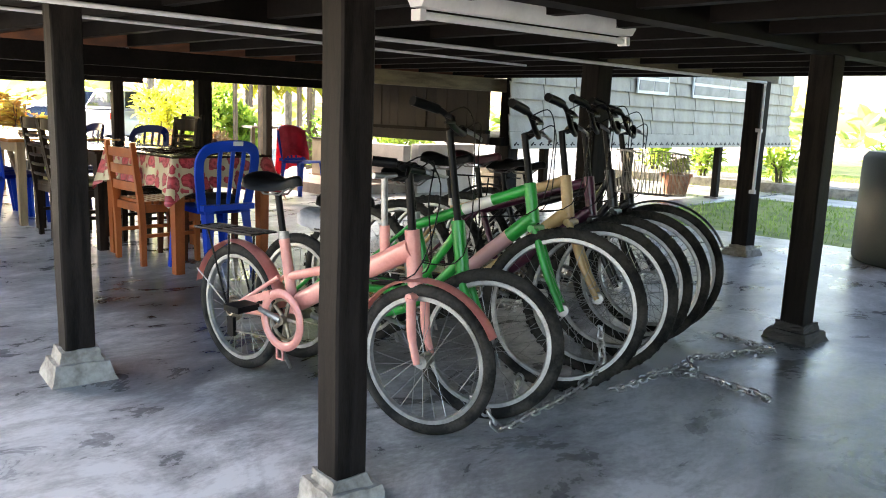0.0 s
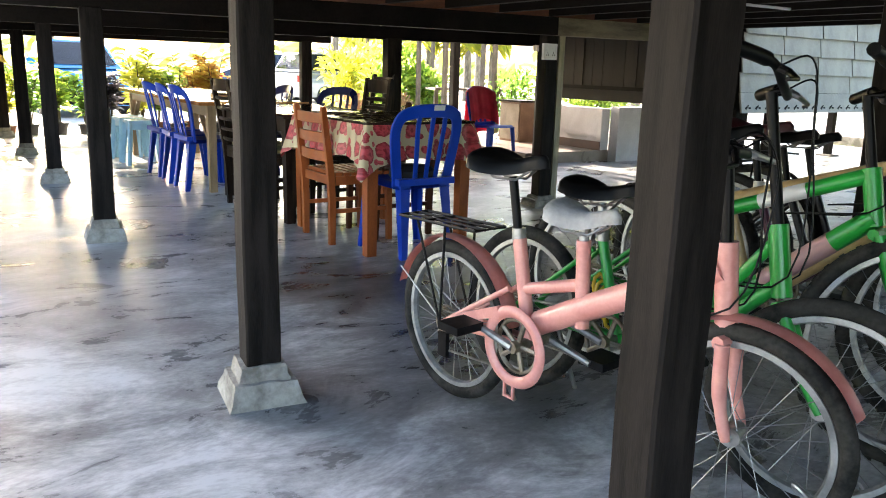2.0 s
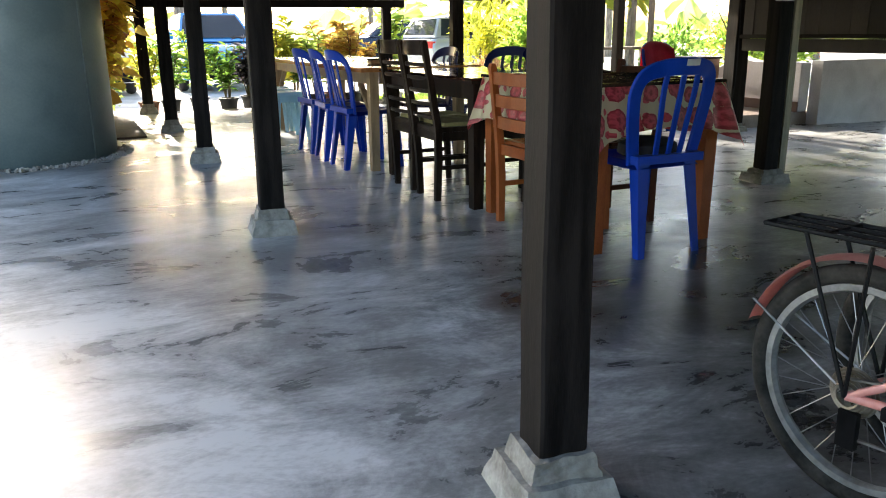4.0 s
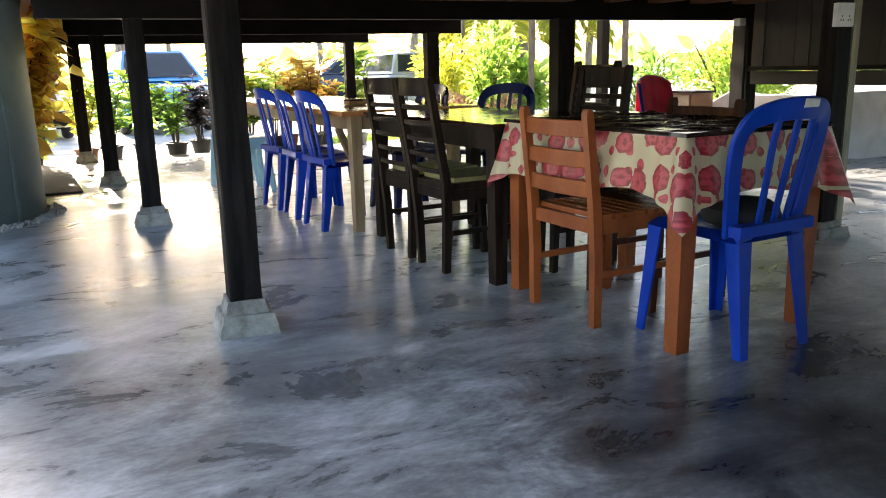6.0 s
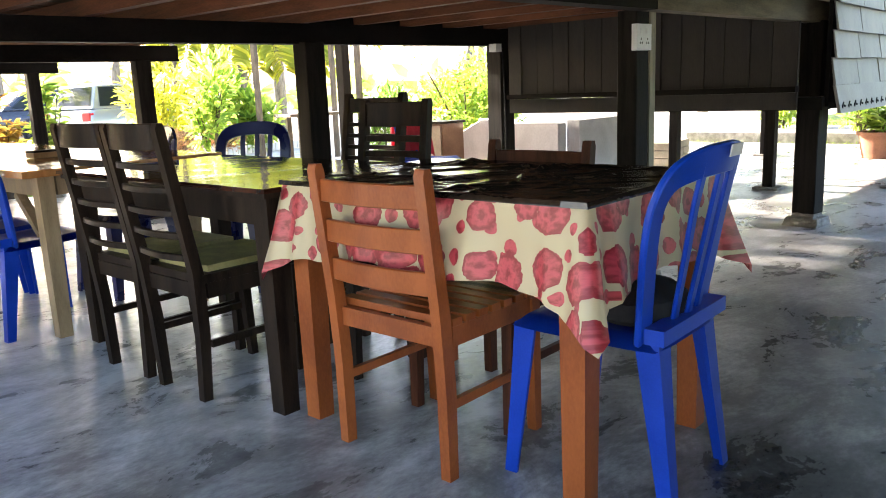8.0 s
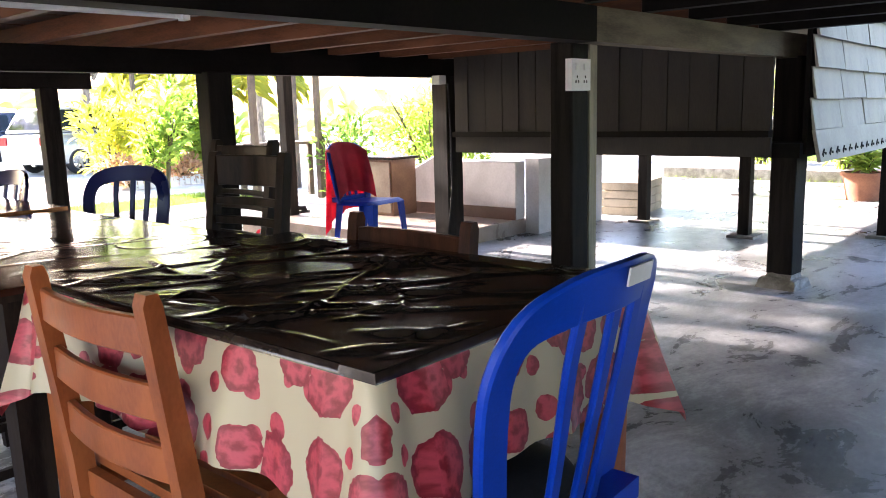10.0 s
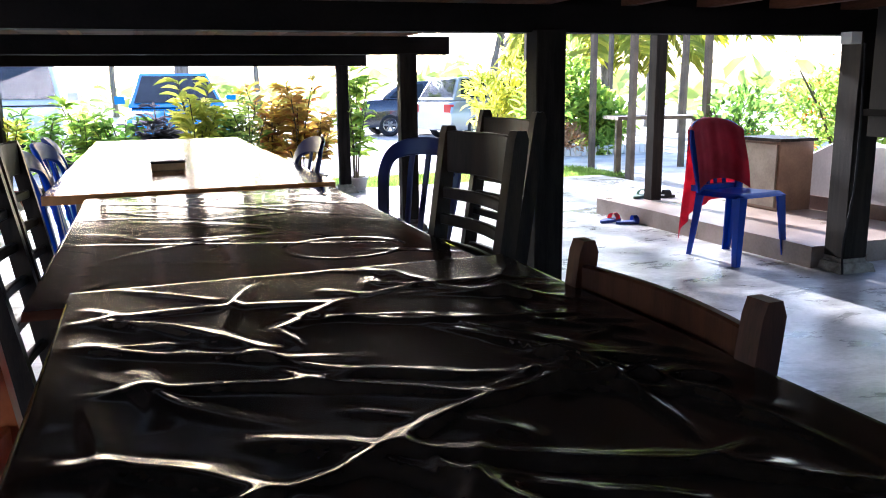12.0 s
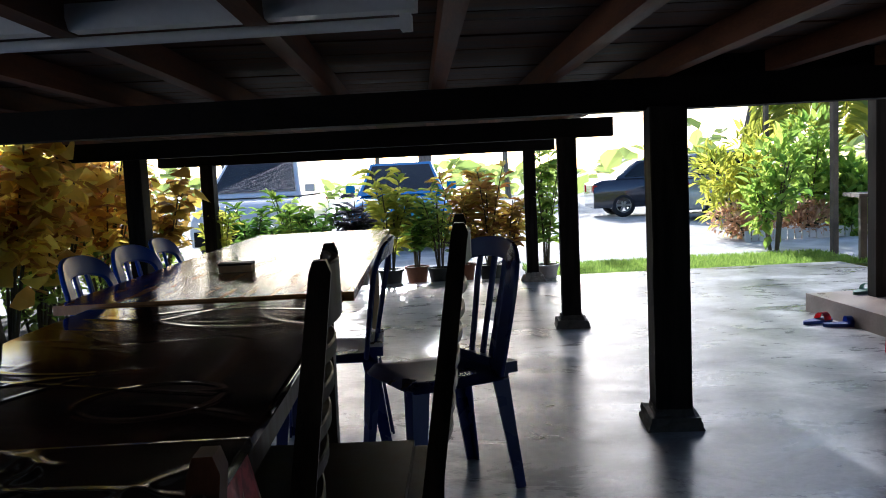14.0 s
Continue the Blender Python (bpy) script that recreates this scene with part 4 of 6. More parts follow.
# ---------- small fixtures ----------
so = thing("wall_socket", pose(3.352, 2.548, 1.205, 0, 0, -6), "white double power socket on a dark post", "socket")
part("plate", box(bmesh.new(), (-0.06, -0.03, -0.06), (0.06, 0.0, 0.06)), WHITE_PVC, so, bevel=0.006)
GREY_DARK = plain("dark_grey_plastic", (0.03, 0.03, 0.03), 0.5)
for x in (-0.026, 0.026):
    part("switch", box(bmesh.new(), (x - 0.012, -0.036, 0.018), (x + 0.012, -0.030, 0.042)), WHITE_PVC, so, bevel=0.002)
    for dx, dz in ((0, -0.008), (-0.008, -0.026), (0.008, -0.026)):
        part("slot", box(bmesh.new(), (x + dx - 0.003, -0.0315, dz - 0.005), (x + dx + 0.003, -0.0302, dz + 0.005)), GREY_DARK, so)
single("power_cable", tube(bmesh.new(), smooth_line([(5.10, 4.66, 1.28), (5.095, 4.64, 0.9), (5.105, 4.65, 0.5), (5.07, 4.66, 0.18), (5.04, 4.62, 0.012)], 6), 0.007, 6), BLACK_CLOTH, "black power cable hanging down a dark post", "cable")
jb = single("junction_box", box(bmesh.new(), (-.035, -.035, -.03), (.035, .035, .03)), WHITE_PVC, "small white junction box under the beam", "junction box", pose(4.93, 4.60, 1.30), bevel=0.006)


def batten_light(m, length, label):
    c = thing("tube_light", m, label, "lamp", "tube lights")
    bm = bmesh.new()
    prof = [(-0.038, 0.02), (-0.042, -0.012), (-0.026, -0.038), (0.026, -0.038), (0.042, -0.012), (0.038, 0.02)]
    a = [bm.verts.new((0, y, z)) for y, z in prof]
    b = [bm.verts.new((length, y, z)) for y, z in prof]
    bm.faces.new(a)
    bm.faces.new(b[::-1])
    for i in range(6):
        bm.faces.new((a[i], b[i], b[(i + 1) % 6], a[(i + 1) % 6]))
    bmesh.ops.recalc_face_normals(bm, faces=bm.faces)
    part("housing", bm, WHITE_PVC, c)
    part("tube", tube(bmesh.new(), [(0.03, 0, -0.062), (length - 0.03, 0, -0.062)], 0.013, 12), WHITE_PVC, c, "unlit fluorescent tube")
    for x in (0.012, length - 0.025):
        part("end_cap", box(bmesh.new(), (x - 0.012, -0.022, -0.08), (x + 0.013, 0.022, -0.045)), WHITE_PVC, c, bevel=0.003)
    return c


batten_light(pose(0.80, -1.10, 1.455, 0, -1, -1), 1.22, "white fluorescent batten lamp fixed under the boards")
batten_light(pose(1.10, 3.60, 1.50, 0, 0, -6), 1.18, "grey-white fluorescent batten lamp over the middle table")
# conduits along the beams
for pts, r in (([(-0.25, 0.05, 1.425), (1.07, -0.03, 1.425), (3.2, -0.20, 1.425), (5.38, -0.33, 1.425)], 0.010), ([(-0.25, 0.75, 1.452), (3.6, 0.7, 1.452)], 0.008),
               ([(5.39, -0.32, 1.425), (5.40, -0.318, 1.05), (5.395, -0.315, 0.62)], 0.009)):
    single("conduit", tube(bmesh.new(), pts, r, 8), WHITE_PVC, "thin white electrical conduit run along the timber", "conduit", group="white conduits")
tl = thing("tube_light", pose(5.382, -0.317, 0.53), "slim white tube lamp fixed upright to a post", "lamp", "tube lights")
part("tube", tube(bmesh.new(), [(0, 0, 0.02), (0, 0, 0.50)], 0.013, 12), WHITE_PVC, tl)
for z in (0.0, 0.50):
    part("end_cap", box(bmesh.new(), (-0.017, -0.017, z), (0.017, 0.03, z + 0.03)), WHITE_PVC, tl, bevel=0.003)

# ---------- bicycles: x runs from the rear axle to the front, z up, origin on the ground under the rear axle ----------
RUBBER = surface("dusty_black_rubber", (0.008, 0.008, 0.0075), (0.05, 0.046, 0.040), 9, 90, (0.75, 0.95), 0.5, 0.003, spec=0.15)
ALLOY = surface("dull_alloy", (0.24, 0.24, 0.232), (0.42, 0.42, 0.41), 14, 90, (0.3, 0.48), 0.1, 0.001, metal=0.75)
GALVANISED = surface("galvanised_steel", (0.40, 0.40, 0.40), (0.62, 0.62, 0.61), 14, 90, (0.28, 0.45), 0.1, 0.001, metal=1.0)
STEEL = surface("worn_steel", (0.25, 0.24, 0.22), (0.48, 0.47, 0.45), 14, 90, (0.3, 0.5), 0.2, 0.001, metal=1.0)
RUSTY = surface("dull_chainring_steel", (0.16, 0.13, 0.09), (0.34, 0.30, 0.24), 14, 90, (0.4, 0.6), 0.2, 0.001, metal=0.8)
SPOKE = plain("spoke_wire", (0.30, 0.30, 0.30), 0.35, 1.0)
BLACK_PLASTIC = surface("black_plastic", (0.002, 0.002, 0.0022), (0.006, 0.006, 0.0065), 12, 90, (0.35, 0.5), 0.1, 0.001, spec=0.15)
MAROON = surface("dark_red_vinyl", (0.030, 0.004, 0.006), (0.065, 0.010, 0.014), 7, 80, (0.4, 0.6), 0.2, 0.002)
GREY_VINYL = surface("worn_grey_vinyl", (0.26, 0.25, 0.24), (0.45, 0.43, 0.42), 7, 80, (0.5, 0.7), 0.2, 0.002)


def paint(name, low, high):
    return surface(name, low, high, 7, 90, (0.28, 0.42), 0.06, 0.001, coat=0.3)


PINK = paint("faded_pink_paint", (0.58, 0.22, 0.19), (0.72, 0.33, 0.28))
GREEN = paint("bright_green_paint", (0.006, 0.24, 0.025), (0.012, 0.34, 0.045))
CREAM = paint("tan_gold_paint", (0.42, 0.27, 0.11), (0.55, 0.38, 0.18))
PURPLE = paint("dark_purple_paint", (0.05, 0.008, 0.025), (0.10, 0.015, 0.045))
BLACKP = paint("black_paint", (0.003, 0.003, 0.0035), (0.009, 0.009, 0.01))
DECAL = plain("white_decal", (0.62, 0.60, 0.58), 0.45)
YELLOW = plain("yellow_spring", (0.62, 0.42, 0.03), 0.4)
GREY_DECAL = plain("grey_pink_decal", (0.45, 0.25, 0.24), 0.45)


def wheel(name, parent, at, r, tyre_w=0.024, spokes=28, rim_mat=None, turn=0.0, knobs=False, lean=0.0):
    w = new(name)
    w.parent = parent
    w.matrix_basis = pose(*at, lean, 0, turn)
    bm = ring(bmesh.new(), (0, 0, 0), (0, 1, 0), r - tyre_w, tyre_w, 56, 10)
    if knobs:
        for i in range(84):
            a = 6.2832 * i / 84
            m = Matrix.Rotation(-a, 4, "Y") @ Matrix.Translation((r - 0.003, 0.012 * (1 if i % 2 else -1), 0))
            box(bm, (-0.003, -0.009, -0.008), (0.003, 0.009, 0.008), m)
    part("tyre", bm, RUBBER, w, angle=50)
    bm = bmesh.new()
    rr = r - tyre_w * 2 + 0.002
    rings = []
    for i in range(56):
        a = 6.2832 * i / 56
        d = Vector((math.cos(a), 0, math.sin(a)))
        rings.append([bm.verts.new(d * q + Vector((0, y, 0))) for q, y in ((rr, -0.012), (rr, 0.012), (rr - 0.014, 0.012), (rr - 0.019, 0.0), (rr - 0.014, -0.012))])
    for i in range(56):
        a, b = rings[i], rings[(i + 1) % 56]
        for k in range(5):
            bm.faces.new((a[k], b[k], b[(k + 1) % 5], a[(k + 1) % 5]))
    bmesh.ops.recalc_face_normals(bm, faces=bm.faces)
    part("rim", bm, rim_mat or ALLOY, w)
    part("hub", tube(bmesh.new(), [(0, -0.05, 0), (0, -0.028, 0), (0, -0.027, 0), (0, 0.027, 0), (0, 0.028, 0), (0, 0.05, 0)], [0.008, 0.008, 0.024, 0.024, 0.008, 0.008], 14), STEEL, w)
    bm = bmesh.new()
    for i in range(spokes):
        a = 6.2832 * i / spokes
        s = 0.022 if i % 2 else -0.022
        off = 0.45 if (i // 2) % 2 else -0.45
        p0 = Vector((0.02 * math.cos(a + off * 2.6), s, 0.02 * math.sin(a + off * 2.6)))
        p1 = Vector(((rr - 0.02) * math.cos(a), 0, (rr - 0.02) * math.sin(a)))
        tube(bm, [p0, p1], 0.0012, 4, caps=False)
    part("spokes", bm, SPOKE, w)
    return w


def saddle(parent, at, mat, length=0.27, width=0.20, tilt=0.0):
    bm = bmesh.new()
    rows = []
    for i in range(19):
        t = i / 18
        x = (t - 0.5) * length
        wide = 1.0 if t < 0.3 else 0.20 + 0.80 * max(0.0, 1 - (t - 0.3) / 0.42) ** 1.4
        hw = width / 2 * wide * math.sqrt(min(1.0, t / 0.14 + 0.05)) * math.sqrt(min(1.0, (1 - t) / 0.05 + 0.15))
        crown = (0.042 - 0.014 * t) * math.sqrt(min(1.0, t / 0.10 + 0.1)) * math.sqrt(min(1.0, (1 - t) / 0.06 + 0.2))
        dip = 0.012 * math.cos(t * 6.28)
        row = []
        for k in range(9):
            a = math.pi * k / 8
            row.append(bm.verts.new((x, -hw * math.cos(a), dip + crown * math.sin(a) ** 0.8 - 0.010 * (k in (0, 8)))))
        rows.append(row)
    for a, b in zip(rows, rows[1:]):
        for k in range(8):
            bm.faces.new((a[k], b[k], b[k + 1], a[k + 1]))
        bm.faces.new((a[8], b[8], b[0], a[0]))
    bm.faces.new(rows[0][::-1])
    bm.faces.new(rows[-1])
    bmesh.ops.recalc_face_normals(bm, faces=bm.faces)
    s = part("saddle", bm, mat, parent, angle=55)
    s.matrix_basis = pose(*at, 0, tilt, 0)
    for y in (-0.022, 0.022):
        bm = tube(bmesh.new(), [(-0.10, y, -0.005), (-0.06, y, -0.035), (0.03, y, -0.035), (0.08, y * 0.4, -0.005)], 0.004, 6)
        part("saddle_rail", bm, STEEL, s)
    return s


def mudguard(name, parent, at, r, a0, a1, width, mat):
    bm = bmesh.new()
    prev = None
    for i in range(25):
        a = radians(a0 + (a1 - a0) * i / 24)
        d = Vector((math.cos(a), 0, math.sin(a)))
        row = []
        for k in range(5):
            u = k / 4 * 2 - 1
            row.append(bm.verts.new(Vector(at) + d * (r - 0.010 * u * u) + Vector((0, u * width / 2, 0))))
        if prev:
            for k in range(4):
                bm.faces.new((prev[k], row[k], row[k + 1], prev[k + 1]))
        prev = row
    bmesh.ops.solidify(bm, geom=bm.faces[:], thickness=0.003)
    return part(name, bm, mat, parent, angle=70)


def bicycle(m, label, col, R=0.33, base=1.05, seat=(0.20, 0.80), bb=(0.42, 0.28), head_low=(0.90, 0.60), head_top=(0.86, 0.76), style="diamond",
            bar_z=1.06, bar_w=0.30, bar_rise=0.06, saddle_mat=None, steer=0.0, knobs=True, guards=None, rack=False, guard_disc=None, fork_col=None,
            seat_lug=None, tyre=0.022, rise_stem=True, basket=False, shock=False, post_mat=None, decal=None, bar_back=0.0, group="parked bicycles"):
    B = thing("bicycle", m, label, "bicycle", group)
    sm = saddle_mat or BLACK_PLASTIC
    wheel("rear_wheel", B, (0, 0, R), R, tyre, knobs=knobs)
    wheel("front_wheel", B, (base, 0, R), R, tyre, knobs=knobs, turn=steer)
    bbp = Vector((bb[0], 0, bb[1]))
    hl, ht = Vector((head_low[0], 0, head_low[1])), Vector((head_top[0], 0, head_top[1]))
    lug = Vector((seat_lug[0], 0, seat_lug[1])) if seat_lug else Vector((seat[0] + 0.04, 0, min(seat[1] - 0.12, 0.70)))
    bm = bmesh.new()
    if style == "fold":
        tube(bm, [bbp + Vector((0, 0, -0.02)), lug], 0.021, 12)
        tube(bm, [(0.38, 0, 0.355), (0.55, 0, 0.445), hl.lerp(ht, 0.7)], 0.036, 14)
        mast = Vector((bb[0] + 0.19, 0, bb[1] + 0.10))
        tube(bm, [mast, mast + Vector((-0.01, 0, 0.24))], 0.020, 12)
        part("mast_post", tube(bmesh.new(), [mast + Vector((-0.01, 0, 0.23)), mast + Vector((-0.012, 0, 0.27))], 0.0135, 12), ALLOY, B, "chrome post of the second saddle")
        saddle(B, mast + Vector((-0.01, 0, 0.295)), GREY_VINYL, 0.23, 0.15, -2)
        tube(bm, [(0.815, 0, 0.56), (0.81, 0, 0.70)], 0.018, 12)
        fp = part("front_post", tube(bmesh.new(), [(0.81, 0, 0.69), (0.807, 0, 0.865)], 0.0125, 12), ALLOY, B, "chrome front post")
        part("cross_grip", tube(bmesh.new(), [(0.807, -0.055, 0.872), (0.807, 0.055, 0.866)], 0.011, 10), ALLOY, fp)
        tube(bm, [bbp.lerp(lug, 0.52), mast + Vector((0, 0, 0.12))], 0.018, 10)
    elif style == "step":
        tube(bm, [bbp, lug], 0.017, 10)
        tube(bm, smooth_line([hl + (ht - hl) * 0.2, (hl + bbp) / 2 + Vector((0, 0, -0.05)), bbp], 6), 0.019, 10)
        tube(bm, smooth_line([ht - (ht - hl) * 0.2, (hl + bbp) / 2 + Vector((0, 0, 0.03)), bbp.lerp(lug, 0.35)], 6), 0.016, 10)
    else:
        tube(bm, [bbp, lug], 0.017, 12)
        tube(bm, [ht - (ht - hl) * 0.12, lug - Vector((0.0, 0, 0.03))], 0.023, 12)
        tube(bm, [hl + (ht - hl) * 0.15, bbp], 0.031, 12)
    tube(bm, [hl, ht], 0.026, 14)
    for y in (-0.045, 0.045):
        tube(bm, [(0, y * 1.2, R), bbp + Vector((-0.03, y * 0.6, 0))], 0.010, 8)
        up = lug if style != "fold" else lug - Vector((-0.0, 0, 0.12))
        tube(bm, [(0, y * 1.2, R), up + Vector((-0.015, y * 0.4, -0.03))], 0.009, 8)
    part("frame", bm, col, B, angle=60)
    if decal:
        a, b = hl + (ht - hl) * 0.15, bbp
        bm = tube(bmesh.new(), [a.lerp(b, 0.22), a.lerp(b, 0.62)], 0.0316, 12, caps=False)
        part("decal_band", bm, decal, B, "pale lettering band on the down tube")
        a, b = ht - (ht - hl) * 0.12, lug - Vector((0, 0, 0.03))
        part("decal_band", tube(bmesh.new(), [a.lerp(b, 0.3), a.lerp(b, 0.55)], 0.0236, 12, caps=False), DECAL, B, "pale decal on the top tube")
    # fork, turned with the front wheel about the head tube
    fk = part("fork", bmesh.new(), fork_col or col, B)
    bm = bmesh.new()
    ax = Vector((base, 0, R))
    for y in (-0.052, 0.052):
        rot = Matrix.Rotation(radians(steer), 3, "Z")
        foot = ax + rot @ Vector((0, y, 0))
        top = hl + Vector((0.012, 0, -0.02)) + rot @ Vector((0, y * 0.9, 0))
        tube(bm, smooth_line([top, top.lerp(foot, 0.55) + Vector((-0.012, 0, 0)), foot], 4), [0.017] * 5 + [0.014] * 3 + [0.011], 10)
    tube(bm, [hl + Vector((0.012, -0.05, -0.02)), hl + Vector((0.012, 0.05, -0.02))], 0.016, 8)
    fk.data = finish(bm, fork_col or col)
    # seat post and saddle
    sp = Vector((seat[0], 0, seat[1]))
    part("seat_post", tube(bmesh.new(), [lug - Vector((0, 0, 0.02)), sp + Vector((0, 0, -0.03))], 0.0135, 12), post_mat or BLACK_PLASTIC, B)
    part("seat_clamp", tube(bmesh.new(), [lug + Vector((-0.001, 0, -0.004)), lug + Vector((-0.004, 0, 0.03))], 0.021, 12), ALLOY, B, "quick-release clamp")
    saddle(B, (seat[0], 0, seat[1]), sm, tilt=-2)
    # stem, bar, grips, levers
    rot = Matrix.Rotation(radians(steer), 3, "Z")
    st = ht + (ht - hl).normalized() * max(0.05, (bar_z - bar_rise - ht.z))
    part("stem", tube(bmesh.new(), [ht, st, st + rot @ Vector((0.05 - bar_back, 0, 0.01))], 0.0145, 10), BLACK_PLASTIC if rise_stem else ALLOY, B)
    c = st + rot @ Vector((0.05 - bar_back, 0, 0.01))
    pts = [c + rot @ Vector(q) for q in ((-0.07 - bar_back, -bar_w, bar_rise), (-0.02, -bar_w * 0.55, bar_rise), (0, -0.08, 0), (0, 0.08, 0), (-0.02, bar_w * 0.55, bar_rise), (-0.07 - bar_back, bar_w, bar_rise))]
    for q in pts:
        q.z -= 0.16 * q.y
    line = smooth_line(pts, 5)
    hb = part("handlebar", tube(bmesh.new(), line, 0.0115, 10), BLACK_PLASTIC if rise_stem else ALLOY, B)
    for k in (0, 1):
        seg = line[:5] if k == 0 else line[-5:]
        part("grip", tube(bmesh.new(), seg, 0.0175, 10), BLACK_PLASTIC, hb)
        q = line[6] if k == 0 else line[-7]
        s = -1 if k == 0 else 1
        bm = bmesh.new()
        tube(bm, [q, q + rot @ Vector((0.03, s * 0.01, -0.012)), q + rot @ Vector((0.055, s * 0.07, -0.03)), q + rot @ Vector((0.04, s * 0.13, -0.035))], [0.011, 0.009, 0.006, 0.005], 8)
        part("brake_lever", bm, ALLOY if k else BLACK_PLASTIC, hb)
        bm = tube(bmesh.new(), smooth_line([q, q + rot @ Vector((0.07, s * -0.03, 0.025)), q + rot @ Vector((0.09, s * -0.10, -0.10)), hl + Vector((0.02, s * 0.03, 0.06)), hl + Vector((-0.25, s * 0.02, 0.0))], 5), 0.0026, 5)
        part("cable", bm, BLACK_PLASTIC, hb)
    # crank, pedals, chainring
    cr = part("crankset", bmesh.new(), RUSTY, B)
    bm = ring(bmesh.new(), (bb[0], -0.05, bb[1]), (0, 1, 0), 0.078, 0.007, 40, 6)
    for i in range(5):
        a = 6.2832 * i / 5
        tube(bm, [(bb[0], -0.05, bb[1]), (bb[0] + 0.075 * math.cos(a), -0.05, bb[1] + 0.075 * math.sin(a))], 0.008, 6)
    tube(bm, [(bb[0], -0.075, bb[1]), (bb[0], 0.075, bb[1])], 0.018, 10)
    cr.data = finish(bm, RUSTY)
    for s, a in ((-1, 168), (1, -12)):
        e = bbp + Vector((0.165 * math.cos(radians(a)), s * 0.08, 0.165 * math.sin(radians(a))))
        part("crank_arm", tube(bmesh.new(), [bbp + Vector((0, s * 0.072, 0)), e], [0.013, 0.010], 8), ALLOY, cr)
        part("pedal", box(bmesh.new(), e + Vector((-0.045, min(0, s * 0.10), -0.012)), e + Vector((0.045, max(0, s * 0.10), 0.012))), BLACK_PLASTIC, cr, bevel=0.006)
    bm = bmesh.new()
    tube(bm, [(bb[0], -0.05, bb[1] + 0.082), (0, -0.045, R + 0.035)], 0.004, 5)
    tube(bm, [(bb[0], -0.05, bb[1] - 0.082), (0.02, -0.045, R - 0.09), (-0.01, -0.045, R - 0.035)], 0.004, 5)
    part("drive_chain", bm, STEEL, B)
    for k in range(5):
        bm = ring(bmesh.new(), (0, -0.028 - k * 0.006, R), (0, 1, 0), 0.05 - k * 0.006, 0.004, 24, 5)
        part("sprocket", bm, RUSTY, B)
    part("derailleur", box(bmesh.new(), (-0.01, -0.06, R - 0.11), (0.03, -0.045, R - 0.03)), BLACK_PLASTIC, B, bevel=0.004)
    part("kickstand", tube(bmesh.new(), [(0.10, 0.05, R - 0.02), (0.16, 0.13, 0.0)], 0.008, 8), STEEL, B)
    if guard_disc:
        bm = ring(bmesh.new(), (bb[0], -0.066, bb[1]), (0, 1, 0), 0.104, 0.018, 40, 8, flat=0.6)
        bar(bm, (bb[0] - 0.06, -0.066, bb[1] + 0.092), (0.10, -0.066, R + 0.05), 0.020, 0.034, w2=0.016, d2=0.020)
        box(bm, (bb[0] - 0.035, -0.07, bb[1] - 0.155), (bb[0] - 0.028, -0.062, bb[1] - 0.11))
        box(bm, (bb[0] + 0.0, -0.07, bb[1] - 0.155), (bb[0] + 0.007, -0.062, bb[1] - 0.11))
        box(bm, (bb[0] - 0.035, -0.07, bb[1] - 0.160), (bb[0] + 0.007, -0.062, bb[1] - 0.153))
        part("chain_guard", bm, guard_disc, B, angle=60)
    if guards:
        g = mudguard("mudguard", B, (0, 0, R), R + 0.022, 10, 165, 0.06, guards)
        mudguard("mudguard", B, (base, 0, R), R + 0.022, 25, 150, 0.06, guards).matrix_basis = Matrix.Translation((base, 0, 0)) @ Matrix.Rotation(radians(steer), 4, "Z") @ Matrix.Translation((-base, 0, 0))
        for y in (-0.05, 0.05):
            part("guard_stay", tube(bmesh.new(), [(0, y, R), (-(R + 0.02) * 0.9, y * 0.6, R + 0.02 + R * 0.42)], 0.0028, 6), STEEL, B)
    if rack:
        z = R * 2 + 0.055
        rk = part("rear_rack", tube(bmesh.new(), [(-0.22, -0.06, z), (-0.22, 0.06, z), (0.16, 0.06, z + 0.01), (0.16, -0.06, z + 0.01), (-0.22, -0.06, z)], 0.005, 6), BLACK_PLASTIC, B)
        for y in (-0.02, 0.02):
            part("rack_bar", tube(bmesh.new(), [(-0.22, y, z), (0.16, y, z + 0.01)], 0.005, 6), BLACK_PLASTIC, rk)
        for x in (-0.08, 0.06):
            part("rack_bar", tube(bmesh.new(), [(x, -0.06, z + 0.004), (x, 0.06, z + 0.004)], 0.005, 6), BLACK_PLASTIC, rk)
        for y in (-0.062, 0.062):
            for x in (-0.12, 0.02):
                part("rack_stay", tube(bmesh.new(), [(0, y, R), (x, y, z)], 0.0045, 6), BLACK_PLASTIC, rk)
    if shock:
        bm = bmesh.new()
        p0, p1 = bbp + Vector((-0.10, 0, 0.16)), bbp + Vector((-0.03, 0, 0.05))
        pts = []
        d = p1 - p0
        for i in range(49):
            a = i * 0.785
            pts.append(p0 + d * (i / 48) + Vector((0, math.cos(a), math.sin(a))) * 0.028)
        tube(bm, pts, 0.006, 6)
        part("shock_spring", bm, YELLOW, B, "yellow coil spring")
